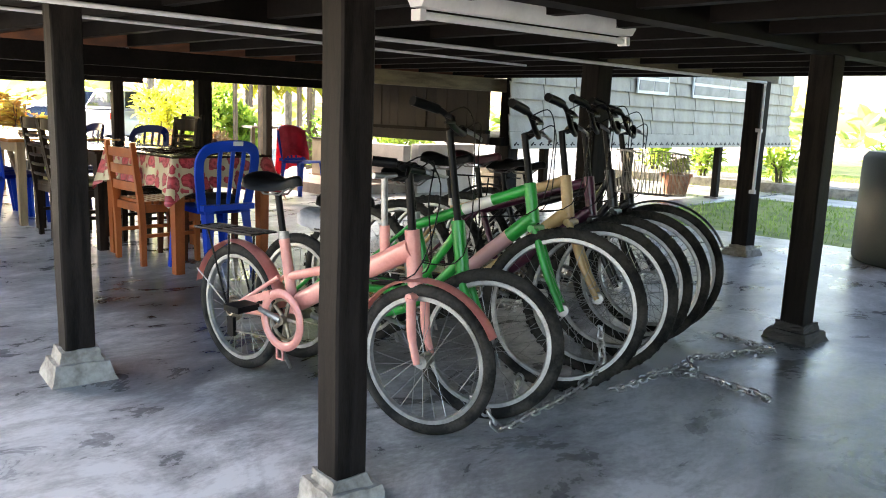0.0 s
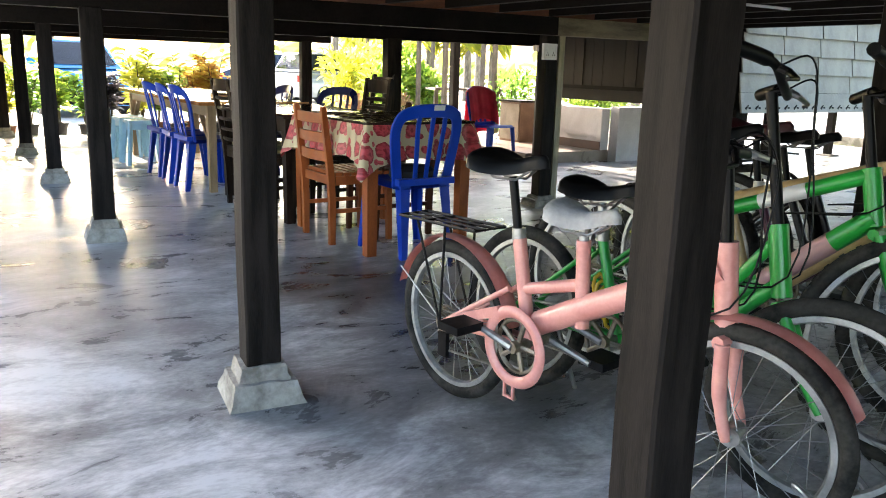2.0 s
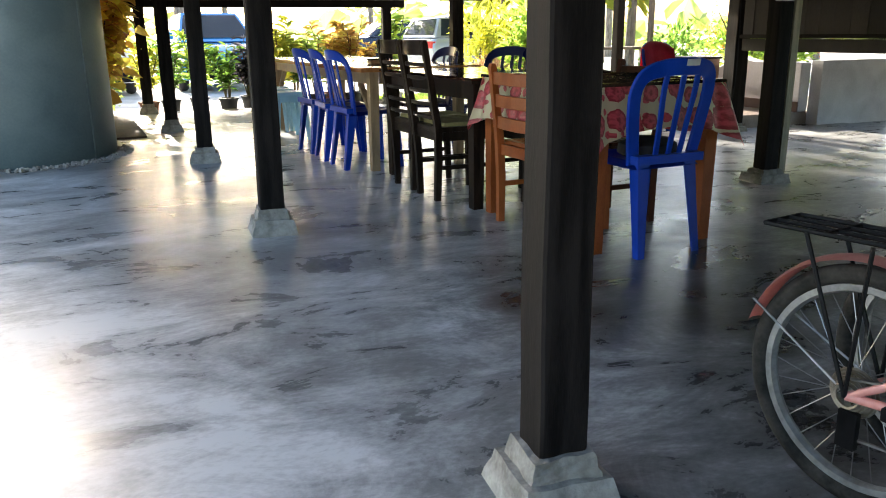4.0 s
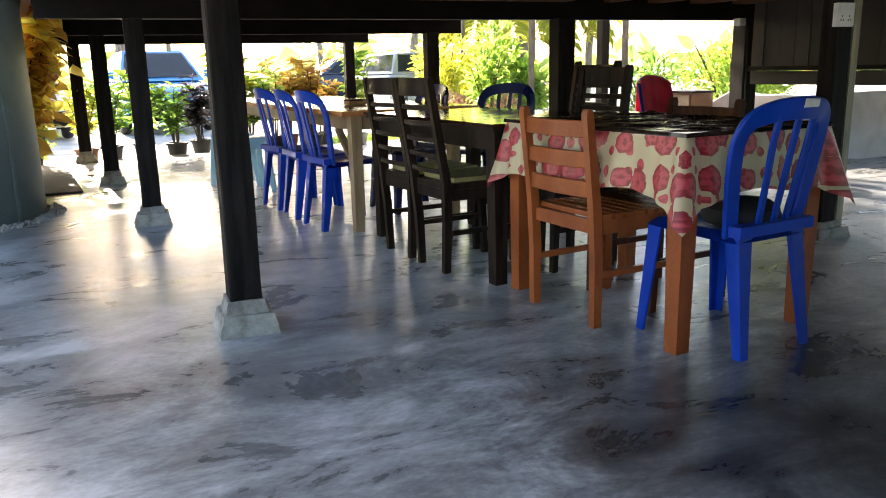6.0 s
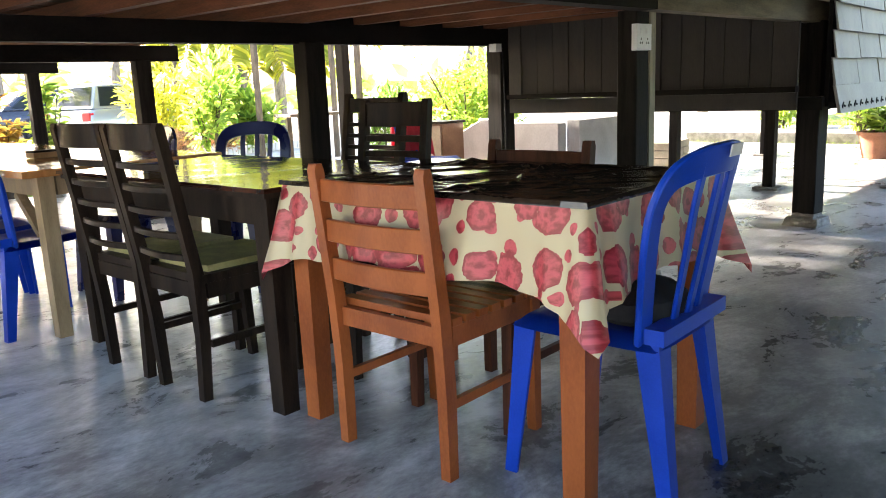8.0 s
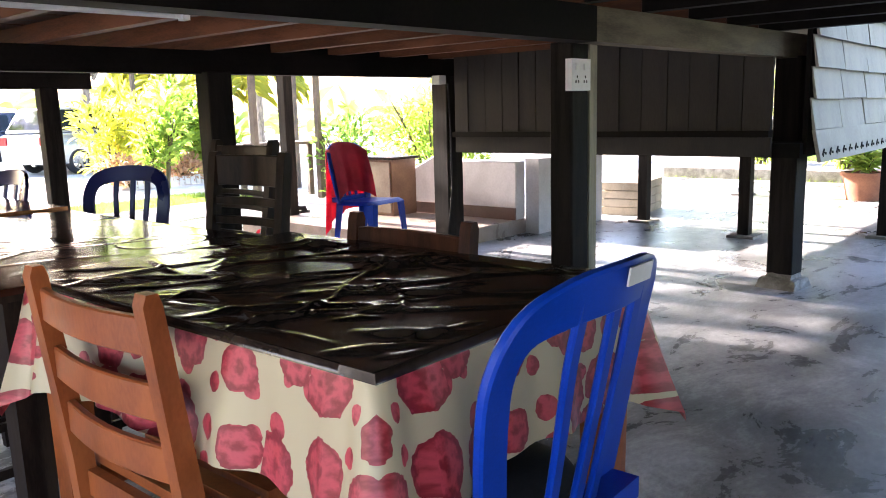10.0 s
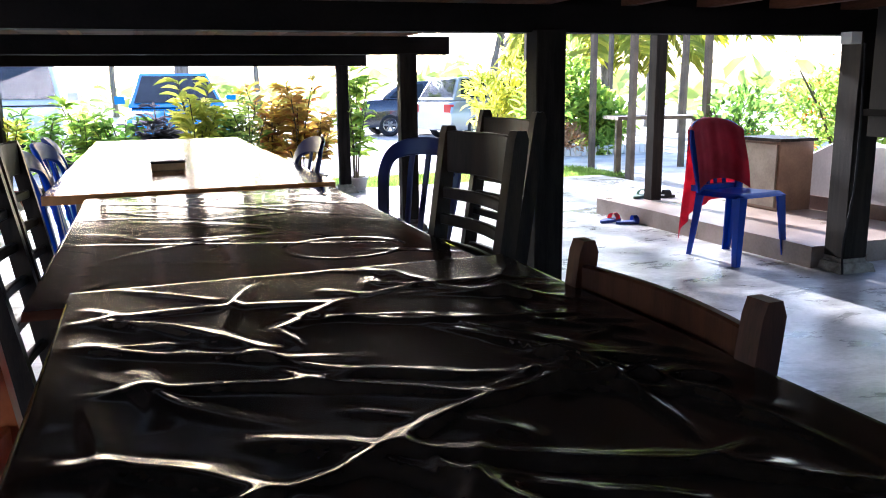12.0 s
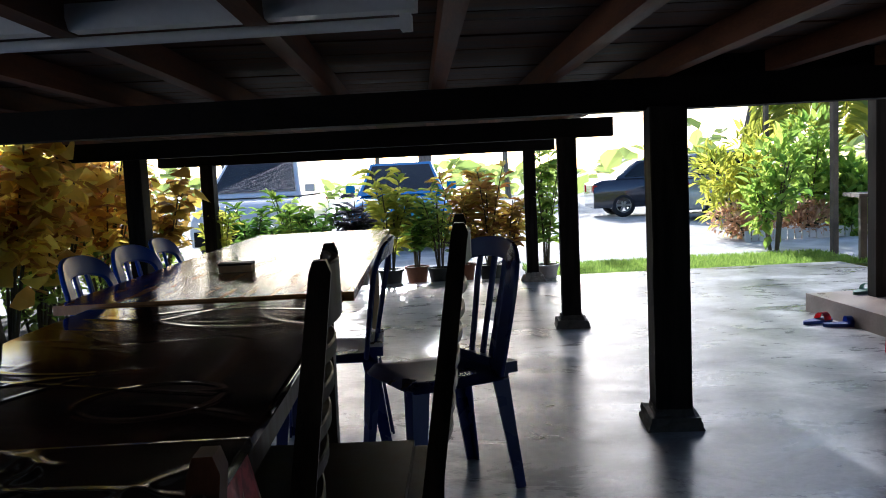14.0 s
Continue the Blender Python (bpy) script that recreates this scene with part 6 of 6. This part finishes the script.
# ---------- island bed, bushes, trees ----------
PICKET = surface("white_picket_paint", (0.62, 0.61, 0.58), (0.76, 0.75, 0.72), 6, 60, (0.6, 0.8), 0.2, 0.002)
f = thing("picket_edging", pose(7.2, 13.3, -0.08, 0, 0, 4), "low white picket edging round a flower bed", "edging")
for i in range(26):
    bm = bmesh.new()
    box(bm, (-0.045, -0.012, 0), (0.045, 0.012, 0.16))
    part("picket", bm, PICKET, f).location = (i * 0.115, 0, 0.01 * (i % 2))
part("rail", box(bmesh.new(), (-0.05, 0.014, 0.05), (2.95, 0.03, 0.08)), PICKET, f)
shrub(7.5, 14.6, -0.08, (0.75, 0.7, 0.95), GOLD_LEAF, 0.20, 850, 31, "tall yellow-green croton bush in the flower bed", width=0.35)
shrub(8.6, 14.2, -0.08, (0.55, 0.6, 0.95), FRESH_LEAF, 0.20, 650, 32, "tall broad-leaved green bush in the flower bed", width=0.5)
shrub(9.3, 14.0, -0.08, (0.6, 0.5, 0.6), FRESH_LEAF, 0.22, 800, 33, "low bright green bush in the flower bed", width=0.5)
shrub(7.4, 13.7, -0.08, (0.55, 0.35, 0.28), DRY_LEAF, 0.09, 900, 34, "low pinkish bedding plants behind white pickets", width=0.5)
shrub(8.3, 13.6, -0.08, (0.5, 0.3, 0.30), DRY_LEAF, 0.09, 900, 35, "low dry-looking bedding plants in the bed", width=0.5)
shrub(8.9, 13.5, -0.08, (0.25, 0.25, 0.20), FRESH_LEAF, 0.12, 300, 36, "small bright green plant by the pickets")
shrub(9.4, 8.6, -0.08, (1.15, 0.95, 0.85), FRESH_LEAF, 0.10, 3600, 37, "large ixora bush with orange-red blossom", flowers=70, width=0.5, lobes=14)
shrub(8.2, 9.2, -0.08, (0.55, 0.5, 0.6), GREEN_LEAF, 0.10, 900, 38, "dark green bush beside the stair")
shrub(7.0, 12.0, -0.08, (0.45, 0.45, 0.85), FRESH_LEAF, 0.18, 420, 40, "upright green bush by the drive", width=0.5)
rn = np.random.RandomState(11)
TREES = [(-26, 42, 8.5), (-17, 46, 9.0), (-8, 44, 8.5), (0, 47, 9.5), (7, 43, 8.0), (14, 40, 9), (12.5, 26, 6.5), (16, 22, 7.0), (20, 27, 7.5), (18.5, 16, 6.5), (23, 19, 7.0),
         (24, 11, 7.0), (21, 8, 6.0), (27, 4, 7.5), (25, -2, 6.5), (28, -7, 7.0), (22, -12, 6.5), (-18, 17, 7), (-16, 9, 6.5), (-15, 1, 7)]
for i, (x, y, h) in enumerate(TREES):
    tree(x, y, h, rn.uniform(1.8, 2.6), 620, 50 + i, (TREE_LEAF, FRESH_LEAF, GREEN_LEAF)[i % 3], "sunlit garden tree with a loose crown", size=0.42)
# tree added so that its crown, out of view, keeps sun off the step
tree(2.4, 25.0, 12.0, 3.3, 2600, 95, TREE_LEAF, "tall added tree with an unseen spreading crown", size=0.42, trunk=0.2)
palm(11.5, 17.5, 2.6, 3, "short palm with yellowing fronds", length=2.2)
palm(14.5, 18.5, 3.4, 4, "palm with arching fronds behind the drive", length=2.4)
rn = np.random.RandomState(77)
spots = []
for i in range(3200):
    a = rn.uniform(-2.5, 3.3)
    r = rn.uniform(42, 56)
    hgt = 0.6 + 0.9 * math.sin(a * 7) + 0.7 * math.sin(a * 17 + 1)
    spots.append((r * math.cos(a), r * math.sin(a), rn.uniform(-0.1, 1) * max(0.9, hgt + 1.2), rn.normal(), rn.normal(), rn.uniform(-0.2, 1)))
tagged(leaves("far_thicket", spots, TREE_LEAF, None, 1.3, 0.7, 0.2, 77), "distant green thicket round the yard", "thicket", kind="stuff")

# plants on the lawn side
for i, (x, y, s) in enumerate(((12.6, 2.3, 0.30), (13.4, 0.9, 0.34), (12.9, -0.6, 0.28), (13.8, -2.2, 0.36), (12.8, 3.8, 0.3), (13.5, 5.2, 0.34))):
    shrub(x, y, 0.12, (s, s, s * 1.1), FRESH_LEAF, 0.14, 330, 90 + i, "small green shrub growing in a low trough", width=0.35)
tr = single("planting_trough", box(bmesh.new(), (12.3, -4.0, -0.1), (14.2, 6.3, 0.13)), FOOTING, "long low grey planting trough on the lawn", "trough", bevel=0.02)
potted(10.3, 3.0, -0.04, 0.55, FRESH_LEAF, TERRACOTTA, 0.16, 70, "leafy plant in a wide terracotta pot on the path", pr=0.24, ph=0.34, stems=6, per=20)
YARD_WALL = surface("pale_yard_wall", (0.50, 0.50, 0.47), (0.64, 0.63, 0.60), 3, 50, (0.7, 0.9), 0.2, 0.004)
slab("yard_wall", (19.0, -14.0, -0.1), (19.2, -1.0, 1.15), YARD_WALL, "pale rendered wall beyond the lawn", "wall")
DARK_NET = surface("dark_fence_net", (0.02, 0.022, 0.02), (0.05, 0.055, 0.05), 4, 60, (0.8, 0.95), 0.2, 0.003)
fn = thing("netting_fence", pose(16.5, -4.5, -0.08), "dark netting fence standing on the lawn", "fence")
part("net", box(bmesh.new(), (-0.01, -3.0, 0.8), (0.01, 1.2, 1.55)), DARK_NET, fn)
for y in (-3.0, -1.6, -0.2, 1.2):
    part("stake", box(bmesh.new(), (0.012, y - 0.03, 0), (0.07, y + 0.03, 1.6)), BARK, fn)

# ---------- tanks ----------
TANK = surface("grey_green_tank", (0.085, 0.12, 0.12), (0.13, 0.17, 0.165), 3, 60, (0.42, 0.55), 0.06, 0.002)
DARK_TANK = surface("dark_green_tank", (0.020, 0.030, 0.030), (0.035, 0.048, 0.046), 3, 60, (0.45, 0.6), 0.06, 0.002)
tk = thing("water_tank", pose(-1.21, 6.28, 0.0), "tall grey-green plastic water tank standing on the slab", "tank")
bm = bmesh.new()
lathe(bm, [(0.76, 0.0), (0.78, 0.03), (0.78, 1.72), (0.70, 1.86), (0.25, 1.96)], 64)
part("body", bm, TANK, tk)
part("lid", lathe(bmesh.new(), [(0.26, 1.955), (0.26, 2.01), (0.2, 2.04)], 32), TANK, tk)
for k in range(3):
    part("moulding_seam", box(bmesh.new(), (-0.012, -0.004, 0.02), (0.012, 0.006, 1.72)), TANK, tk).matrix_basis = Matrix.Rotation(radians(-70 + k * 120), 4, "Z") @ Matrix.Translation((0, -0.78, 0))
PEBBLE = surface("loose_pebbles", (0.22, 0.20, 0.17), (0.42, 0.39, 0.34), 9, 60, (0.8, 0.95), 0.3, 0.004)
bm = bmesh.new()
rp = random.Random(9)
for i in range(420):
    a, r = rp.uniform(3.3, 6.6), rp.uniform(0.775, 0.90)
    s = rp.uniform(0.006, 0.016)
    m_ = Matrix.Translation((-1.21 + r * math.cos(a), 6.28 + r * math.sin(a), s * 0.5)) @ Euler((rp.random() * 3, rp.random() * 3, rp.random() * 3)).to_matrix().to_4x4()
    box(bm, (-s, -s * 0.8, -s * 0.6), (s, s * 0.8, s * 0.6), m_)
single("pebbles", bm, PEBBLE, "loose grey pebbles round the foot of the tank", "pebbles", kind="stuff", smooth=False)
tk2 = thing("low_tank", pose(6.46, -1.50, 0.0), "low dark green plastic tank by the house corner", "tank")
part("body", lathe(bmesh.new(), [(0.66, 0.0), (0.68, 0.03), (0.68, 0.86), (0.64, 0.91), (0.2, 0.93)], 56), DARK_TANK, tk2)
part("lid", lathe(bmesh.new(), [(0.2, 0.925), (0.2, 0.955), (0.15, 0.965)], 28), DARK_TANK, tk2)

# ---------- bench table and shelter posts ----------
WEATHERED = surface("weathered_wood", (0.07, 0.05, 0.035), (0.16, 0.12, 0.085), 4, 60, (0.6, 0.8), 0.3, 0.003)
bt = thing("garden_table", pose(7.05, 9.75, -0.08, 0, 0, -12), "weathered wooden garden table between shelter posts", "table")
for i in range(4):
    part("plank", box(bmesh.new(), (-0.15, i * 0.14, 0.76), (1.25, i * 0.14 + 0.13, 0.80)), WEATHERED, bt, bevel=0.004)
for x in (0.0, 1.05):
    for y in (0.06, 0.46):
        part("leg", box(bmesh.new(), (x, y - 0.035, 0), (x + 0.07, y + 0.035, 0.758)), WEATHERED, bt, bevel=0.004)
for x, y in ((6.98, 9.6), (7.95, 9.45), (8.8, 11.0), (7.4, 11.2), (10.1, 15.0), (8.35, 15.2)):
    single("shelter_post", box(bmesh.new(), (-0.035, -0.035, 0), (0.035, 0.035, 2.9)), WEATHERED, "slim weathered post of a garden shelter", "post", pose(x, y, -0.08, 0, 0, 9), group="shelter posts", bevel=0.006)

# ---------- shoe cabinet, sandals, crates ----------
cb = thing("shoe_cabinet", pose(6.0, 6.2, 0.131, 0, 0, 0), "low brown cabinet standing on the tiled step", "cabinet")
CAB = surface("brown_laminate", (0.16, 0.09, 0.055), (0.26, 0.16, 0.10), 4, 60, (0.4, 0.6), 0.1, 0.002)
part("body", box(bmesh.new(), (-0.16, -0.22, 0), (0.16, 0.22, 0.52)), CAB, cb, bevel=0.004)
part("top", box(bmesh.new(), (-0.18, -0.24, 0.522), (0.18, 0.24, 0.545)), DARK_WOOD, cb, bevel=0.004)
part("door", box(bmesh.new(), (-0.176, -0.20, 0.03), (-0.161, 0.20, 0.50)), GREY_PAINT_WOOD, cb, "paler cabinet door", bevel=0.003)
RED_RUBBER = plain("red_rubber", (0.42, 0.02, 0.03), 0.6)
BLUE_RUBBER = plain("blue_rubber", (0.02, 0.05, 0.25), 0.6)
BLACK_RUBBER = plain("black_rubber", (0.015, 0.015, 0.017), 0.7)
GREEN_RUBBER = plain("green_grey_rubber", (0.15, 0.24, 0.20), 0.7)


def sandal(m, sole, strap, label):
    s = thing("sandal", m, label, "sandal", "sandals by the step")
    bm = bmesh.new()
    top, low = [], []
    for i in range(20):
        a = 6.2832 * i / 20
        w = 0.042 + 0.008 * math.cos(a)
        x, y = 0.125 * math.cos(a), w * math.sin(a)
        low.append(bm.verts.new((x, y, 0)))
        top.append(bm.verts.new((x, y, 0.022)))
    bm.faces.new(low[::-1])
    bm.faces.new(top)
    for i in range(20):
        j = (i + 1) % 20
        bm.faces.new((low[i], low[j], top[j], top[i]))
    part("sole", bm, sole, s, bevel=0.004)
    bm = bmesh.new()
    prev = None
    for k in range(9):
        a = math.pi * k / 8
        row = [bm.verts.new((x, -0.044 * math.cos(a), 0.018 + 0.05 * math.sin(a))) for x in (0.015, 0.075)]
        if prev:
            bm.faces.new((prev[0], prev[1], row[1], row[0]))
        prev = row
    bmesh.ops.solidify(bm, geom=bm.faces[:], thickness=0.005)
    part("strap", bm, strap, s, "broad moulded strap")


sandal(pose(4.90, 6.78, 0.0, 0, 0, 20), BLUE_RUBBER, RED_RUBBER, "dark blue rubber sandal with a red strap")
sandal(pose(4.99, 6.63, 0.0, 0, 0, -8), BLUE_RUBBER, BLUE_RUBBER, "dark blue rubber sandal on the cement floor")
sandal(pose(5.40, 7.10, 0.13, 0, 0, 30), GREEN_RUBBER, GREEN_RUBBER, "grey-green sandal on the tiled step")
sandal(pose(5.56, 7.02, 0.13, 0, 0, -15), BLACK_RUBBER, BLACK_RUBBER, "black sandal on the tiled step")
CRATE = surface("pale_crate_wood", (0.36, 0.30, 0.21), (0.52, 0.45, 0.33), 5, 60, (0.6, 0.8), 0.2, 0.003)
cr = thing("crate_stack", pose(7.9, 4.5, -0.012, 0, 0, 10), "stack of pale wooden crate boards under the wing", "crate")
for i in range(4):
    for k in range(3):
        part("board", box(bmesh.new(), (k * 0.26, 0, i * 0.085), (k * 0.26 + 0.25, 0.42, i * 0.085 + 0.078)), CRATE, cr, bevel=0.004)

# ---------- cars ----------
GLASS_DARK = plain("tinted_car_glass", (0.03, 0.04, 0.045), 0.06, 0.0, 0.5)
CAR_BLUE = plain("bright_blue_car_paint", (0.03, 0.27, 0.62), 0.25, 0.1, 0.8)
CAR_WHITE = plain("white_car_paint", (0.70, 0.70, 0.69), 0.28, 0.0, 0.8)
CAR_DARK = plain("dark_blue_grey_car_paint", (0.025, 0.03, 0.045), 0.2, 0.2, 1.0)
CAR_SILVER = plain("silver_car_paint", (0.45, 0.46, 0.48), 0.25, 0.6, 0.8)
TAIL = plain("red_tail_lamp", (0.45, 0.01, 0.015), 0.15)
HEADLAMP = plain("clear_headlamp", (0.65, 0.66, 0.66), 0.1)


def car(m, col, label, prof, cabin, length=4.0, width=1.66):
    """prof: (x, z) of the lower body's upper line; cabin: (x, z) of roof and pillars. x runs from the tail to the nose."""
    c = thing("car", m, label, "car", "parked cars")
    hw = width / 2

    def loft(line, base, inset, mat, name):
        bm = bmesh.new()
        rows = []
        for x, z in line:
            t = (z - base) / 0.9
            w0, w1 = hw, hw - inset * max(0.0, t)
            rows.append([bm.verts.new(p) for p in ((x, -w0 * 0.97, base), (x, -w0, base + (z - base) * 0.55), (x, -w1, z - 0.02), (x, -w1 + 0.12, z), (x, w1 - 0.12, z), (x, w1, z - 0.02), (x, w0, base + (z - base) * 0.55), (x, w0 * 0.97, base))])
        for a, b in zip(rows, rows[1:]):
            for k in range(8):
                bm.faces.new((a[k], b[k], b[(k + 1) % 8], a[(k + 1) % 8]))
        bm.faces.new(rows[0])
        bm.faces.new(rows[-1][::-1])
        bmesh.ops.recalc_face_normals(bm, faces=bm.faces)
        return part(name, bm, mat, c, bevel=0.02, angle=35)

    loft(prof, 0.24, 0.08, col, "body")
    top = max(z for x, z in cabin)
    low = min(z for x, z in cabin)
    bm = bmesh.new()
    rows = []
    for x, z in cabin:
        w = (hw - 0.06) - 0.20 * (z - low) / (top - low)
        rows.append([bm.verts.new((x, s * w, z)) for s in (-1, 1)])
    n = len(rows)
    for a, b in zip(rows, rows[1:]):
        bm.faces.new((a[0], a[1], b[1], b[0]))
    bm.faces.new([r[0] for r in rows])
    bm.faces.new([r[1] for r in rows][::-1])
    bm.faces.new((rows[0][0], rows[-1][0], rows[-1][1], rows[0][1]))
    bmesh.ops.recalc_face_normals(bm, faces=bm.faces)
    part("cabin", bm, col, c, bevel=0.02, angle=30)
    # glass set just proud of the cabin
    def pane(name, pts, label=""):
        bm = bmesh.new()
        bm.faces.new([bm.verts.new(p) for p in pts])
        bmesh.ops.solidify(bm, geom=bm.faces[:], thickness=0.012)
        part(name, bm, GLASS_DARK, c, label)

    xs = [x for x, z in cabin]
    (xa, za), (xb, zb), (xc, zc), (xd, zd) = cabin[0], cabin[1], cabin[-2], cabin[-1]
    wl, wt = hw - 0.06, hw - 0.26
    for nm, (x0, z0), (x1, z1), o in (("rear_window", cabin[0], cabin[1], -0.012), ("windscreen", cabin[-1], cabin[-2], 0.012)):
        pane(nm, [(x0 + (x1 - x0) * 0.12 + o, -wl + 0.10, z0 + (z1 - z0) * 0.12 + 0.012), (x0 + (x1 - x0) * 0.12 + o, wl - 0.10, z0 + (z1 - z0) * 0.12 + 0.012),
                  (x0 + (x1 - x0) * 0.9 + o, wt - 0.05, z0 + (z1 - z0) * 0.9 + 0.012), (x0 + (x1 - x0) * 0.9 + o, -wt + 0.05, z0 + (z1 - z0) * 0.9 + 0.012)])
    mid = (xb + xc) / 2
    for s in (-1, 1):
        for x0, x1, t0, t1 in ((xa + 0.22, mid - 0.04, xb + 0.05, mid - 0.04), (mid + 0.04, xd - 0.22, mid + 0.04, xc - 0.05)):
            y0, y1 = s * (wl - 0.012), s * (wt + 0.035)
            pane("side_window", [(x0, y0, za + 0.06), (x1, y0, za + 0.06), (t1, y1, top - 0.08), (t0, y1, top - 0.08)])
    r = 0.30
    for x in (0.75, length - 0.80):
        for s in (-1, 1):
            w = new("wheel")
            w.parent = c
            w.matrix_basis = pose(x, s * (hw - 0.09), r)
            part("tyre", ring(bmesh.new(), (0, 0, 0), (0, 1, 0), r - 0.07, 0.075, 32, 10, flat=1.3), BLACK_RUBBER, w)
            bm = ring(bmesh.new(), (0, s * 0.06, 0), (0, 1, 0), 0.19, 0.02, 32, 6)
            for k in range(6):
                a = 6.2832 * k / 6
                bar(bm, (0, s * 0.07, 0), (0.18 * math.cos(a), s * 0.06, 0.18 * math.sin(a)), 0.05, 0.02, up=(0, 1, 0))
            lathe(bm, [(0.05, 0), (0.05, 0.03)], 12, Matrix.Translation((0, s * 0.07, 0)) @ Matrix.Rotation(radians(-90 * s), 4, "X"))
            part("rim", bm, ALLOY, w)
    zl = prof[0][1]
    for s in (-1, 1):
        part("tail_lamp", box(bmesh.new(), (-0.02, s * (hw - 0.16) - 0.12, zl - 0.22), (0.10, s * (hw - 0.16) + 0.12, zl - 0.04)), TAIL, c, bevel=0.02)
        part("headlamp", box(bmesh.new(), (length - 0.16, s * (hw - 0.28) - 0.16, 0.62), (length - 0.02, s * (hw - 0.28) + 0.16, 0.76)), HEADLAMP, c, bevel=0.02)
        part("mirror", box(bmesh.new(), (xd - 0.32, s * (hw + 0.06) - 0.08, za + 0.06), (xd - 0.22, s * (hw + 0.06) + 0.08, za + 0.19)), col, c, bevel=0.03)
    part("bumper", box(bmesh.new(), (length - 0.08, -hw + 0.08, 0.26), (length + 0.04, hw - 0.08, 0.50)), BLACK_PLASTIC, c, bevel=0.03)
    return c


SEDAN = [(0, 0.86), (0.25, 0.95), (0.9, 0.96), (3.0, 0.92), (3.9, 0.80), (4.25, 0.66)]
SEDAN_TOP = [(0.55, 0.95), (1.15, 1.40), (2.35, 1.43), (3.15, 0.92)]
HATCH = [(0, 0.88), (0.2, 0.94), (2.6, 0.93), (3.3, 0.84), (3.62, 0.66)]
HATCH_TOP = [(0.10, 0.93), (0.40, 1.46), (1.85, 1.50), (2.75, 0.93)]
VAN = [(0, 0.95), (0.2, 1.0), (3.4, 1.0), (4.1, 0.92), (4.4, 0.70)]
VAN_TOP = [(0.08, 1.0), (0.25, 1.68), (2.6, 1.70), (3.6, 1.0)]
car(pose(1.95, 18.0, -0.08, 0, 0, -90), CAR_BLUE, "bright blue small car facing the house", HATCH, HATCH_TOP, 3.62)
car(pose(-0.55, 18.6, -0.08, 0, 0, -90), CAR_WHITE, "white van parked facing the house", VAN, VAN_TOP, 4.4, 1.75)
car(pose(6.7, 22.0, -0.08, 0, 0, -4), CAR_DARK, "dark blue-grey sedan parked on the drive", SEDAN, SEDAN_TOP, 4.25)
car(pose(7.8, 19.1, -0.08, 0, 0, 14), CAR_SILVER, "silver hatchback with red tail lamps on the drive", HATCH, HATCH_TOP, 3.62)
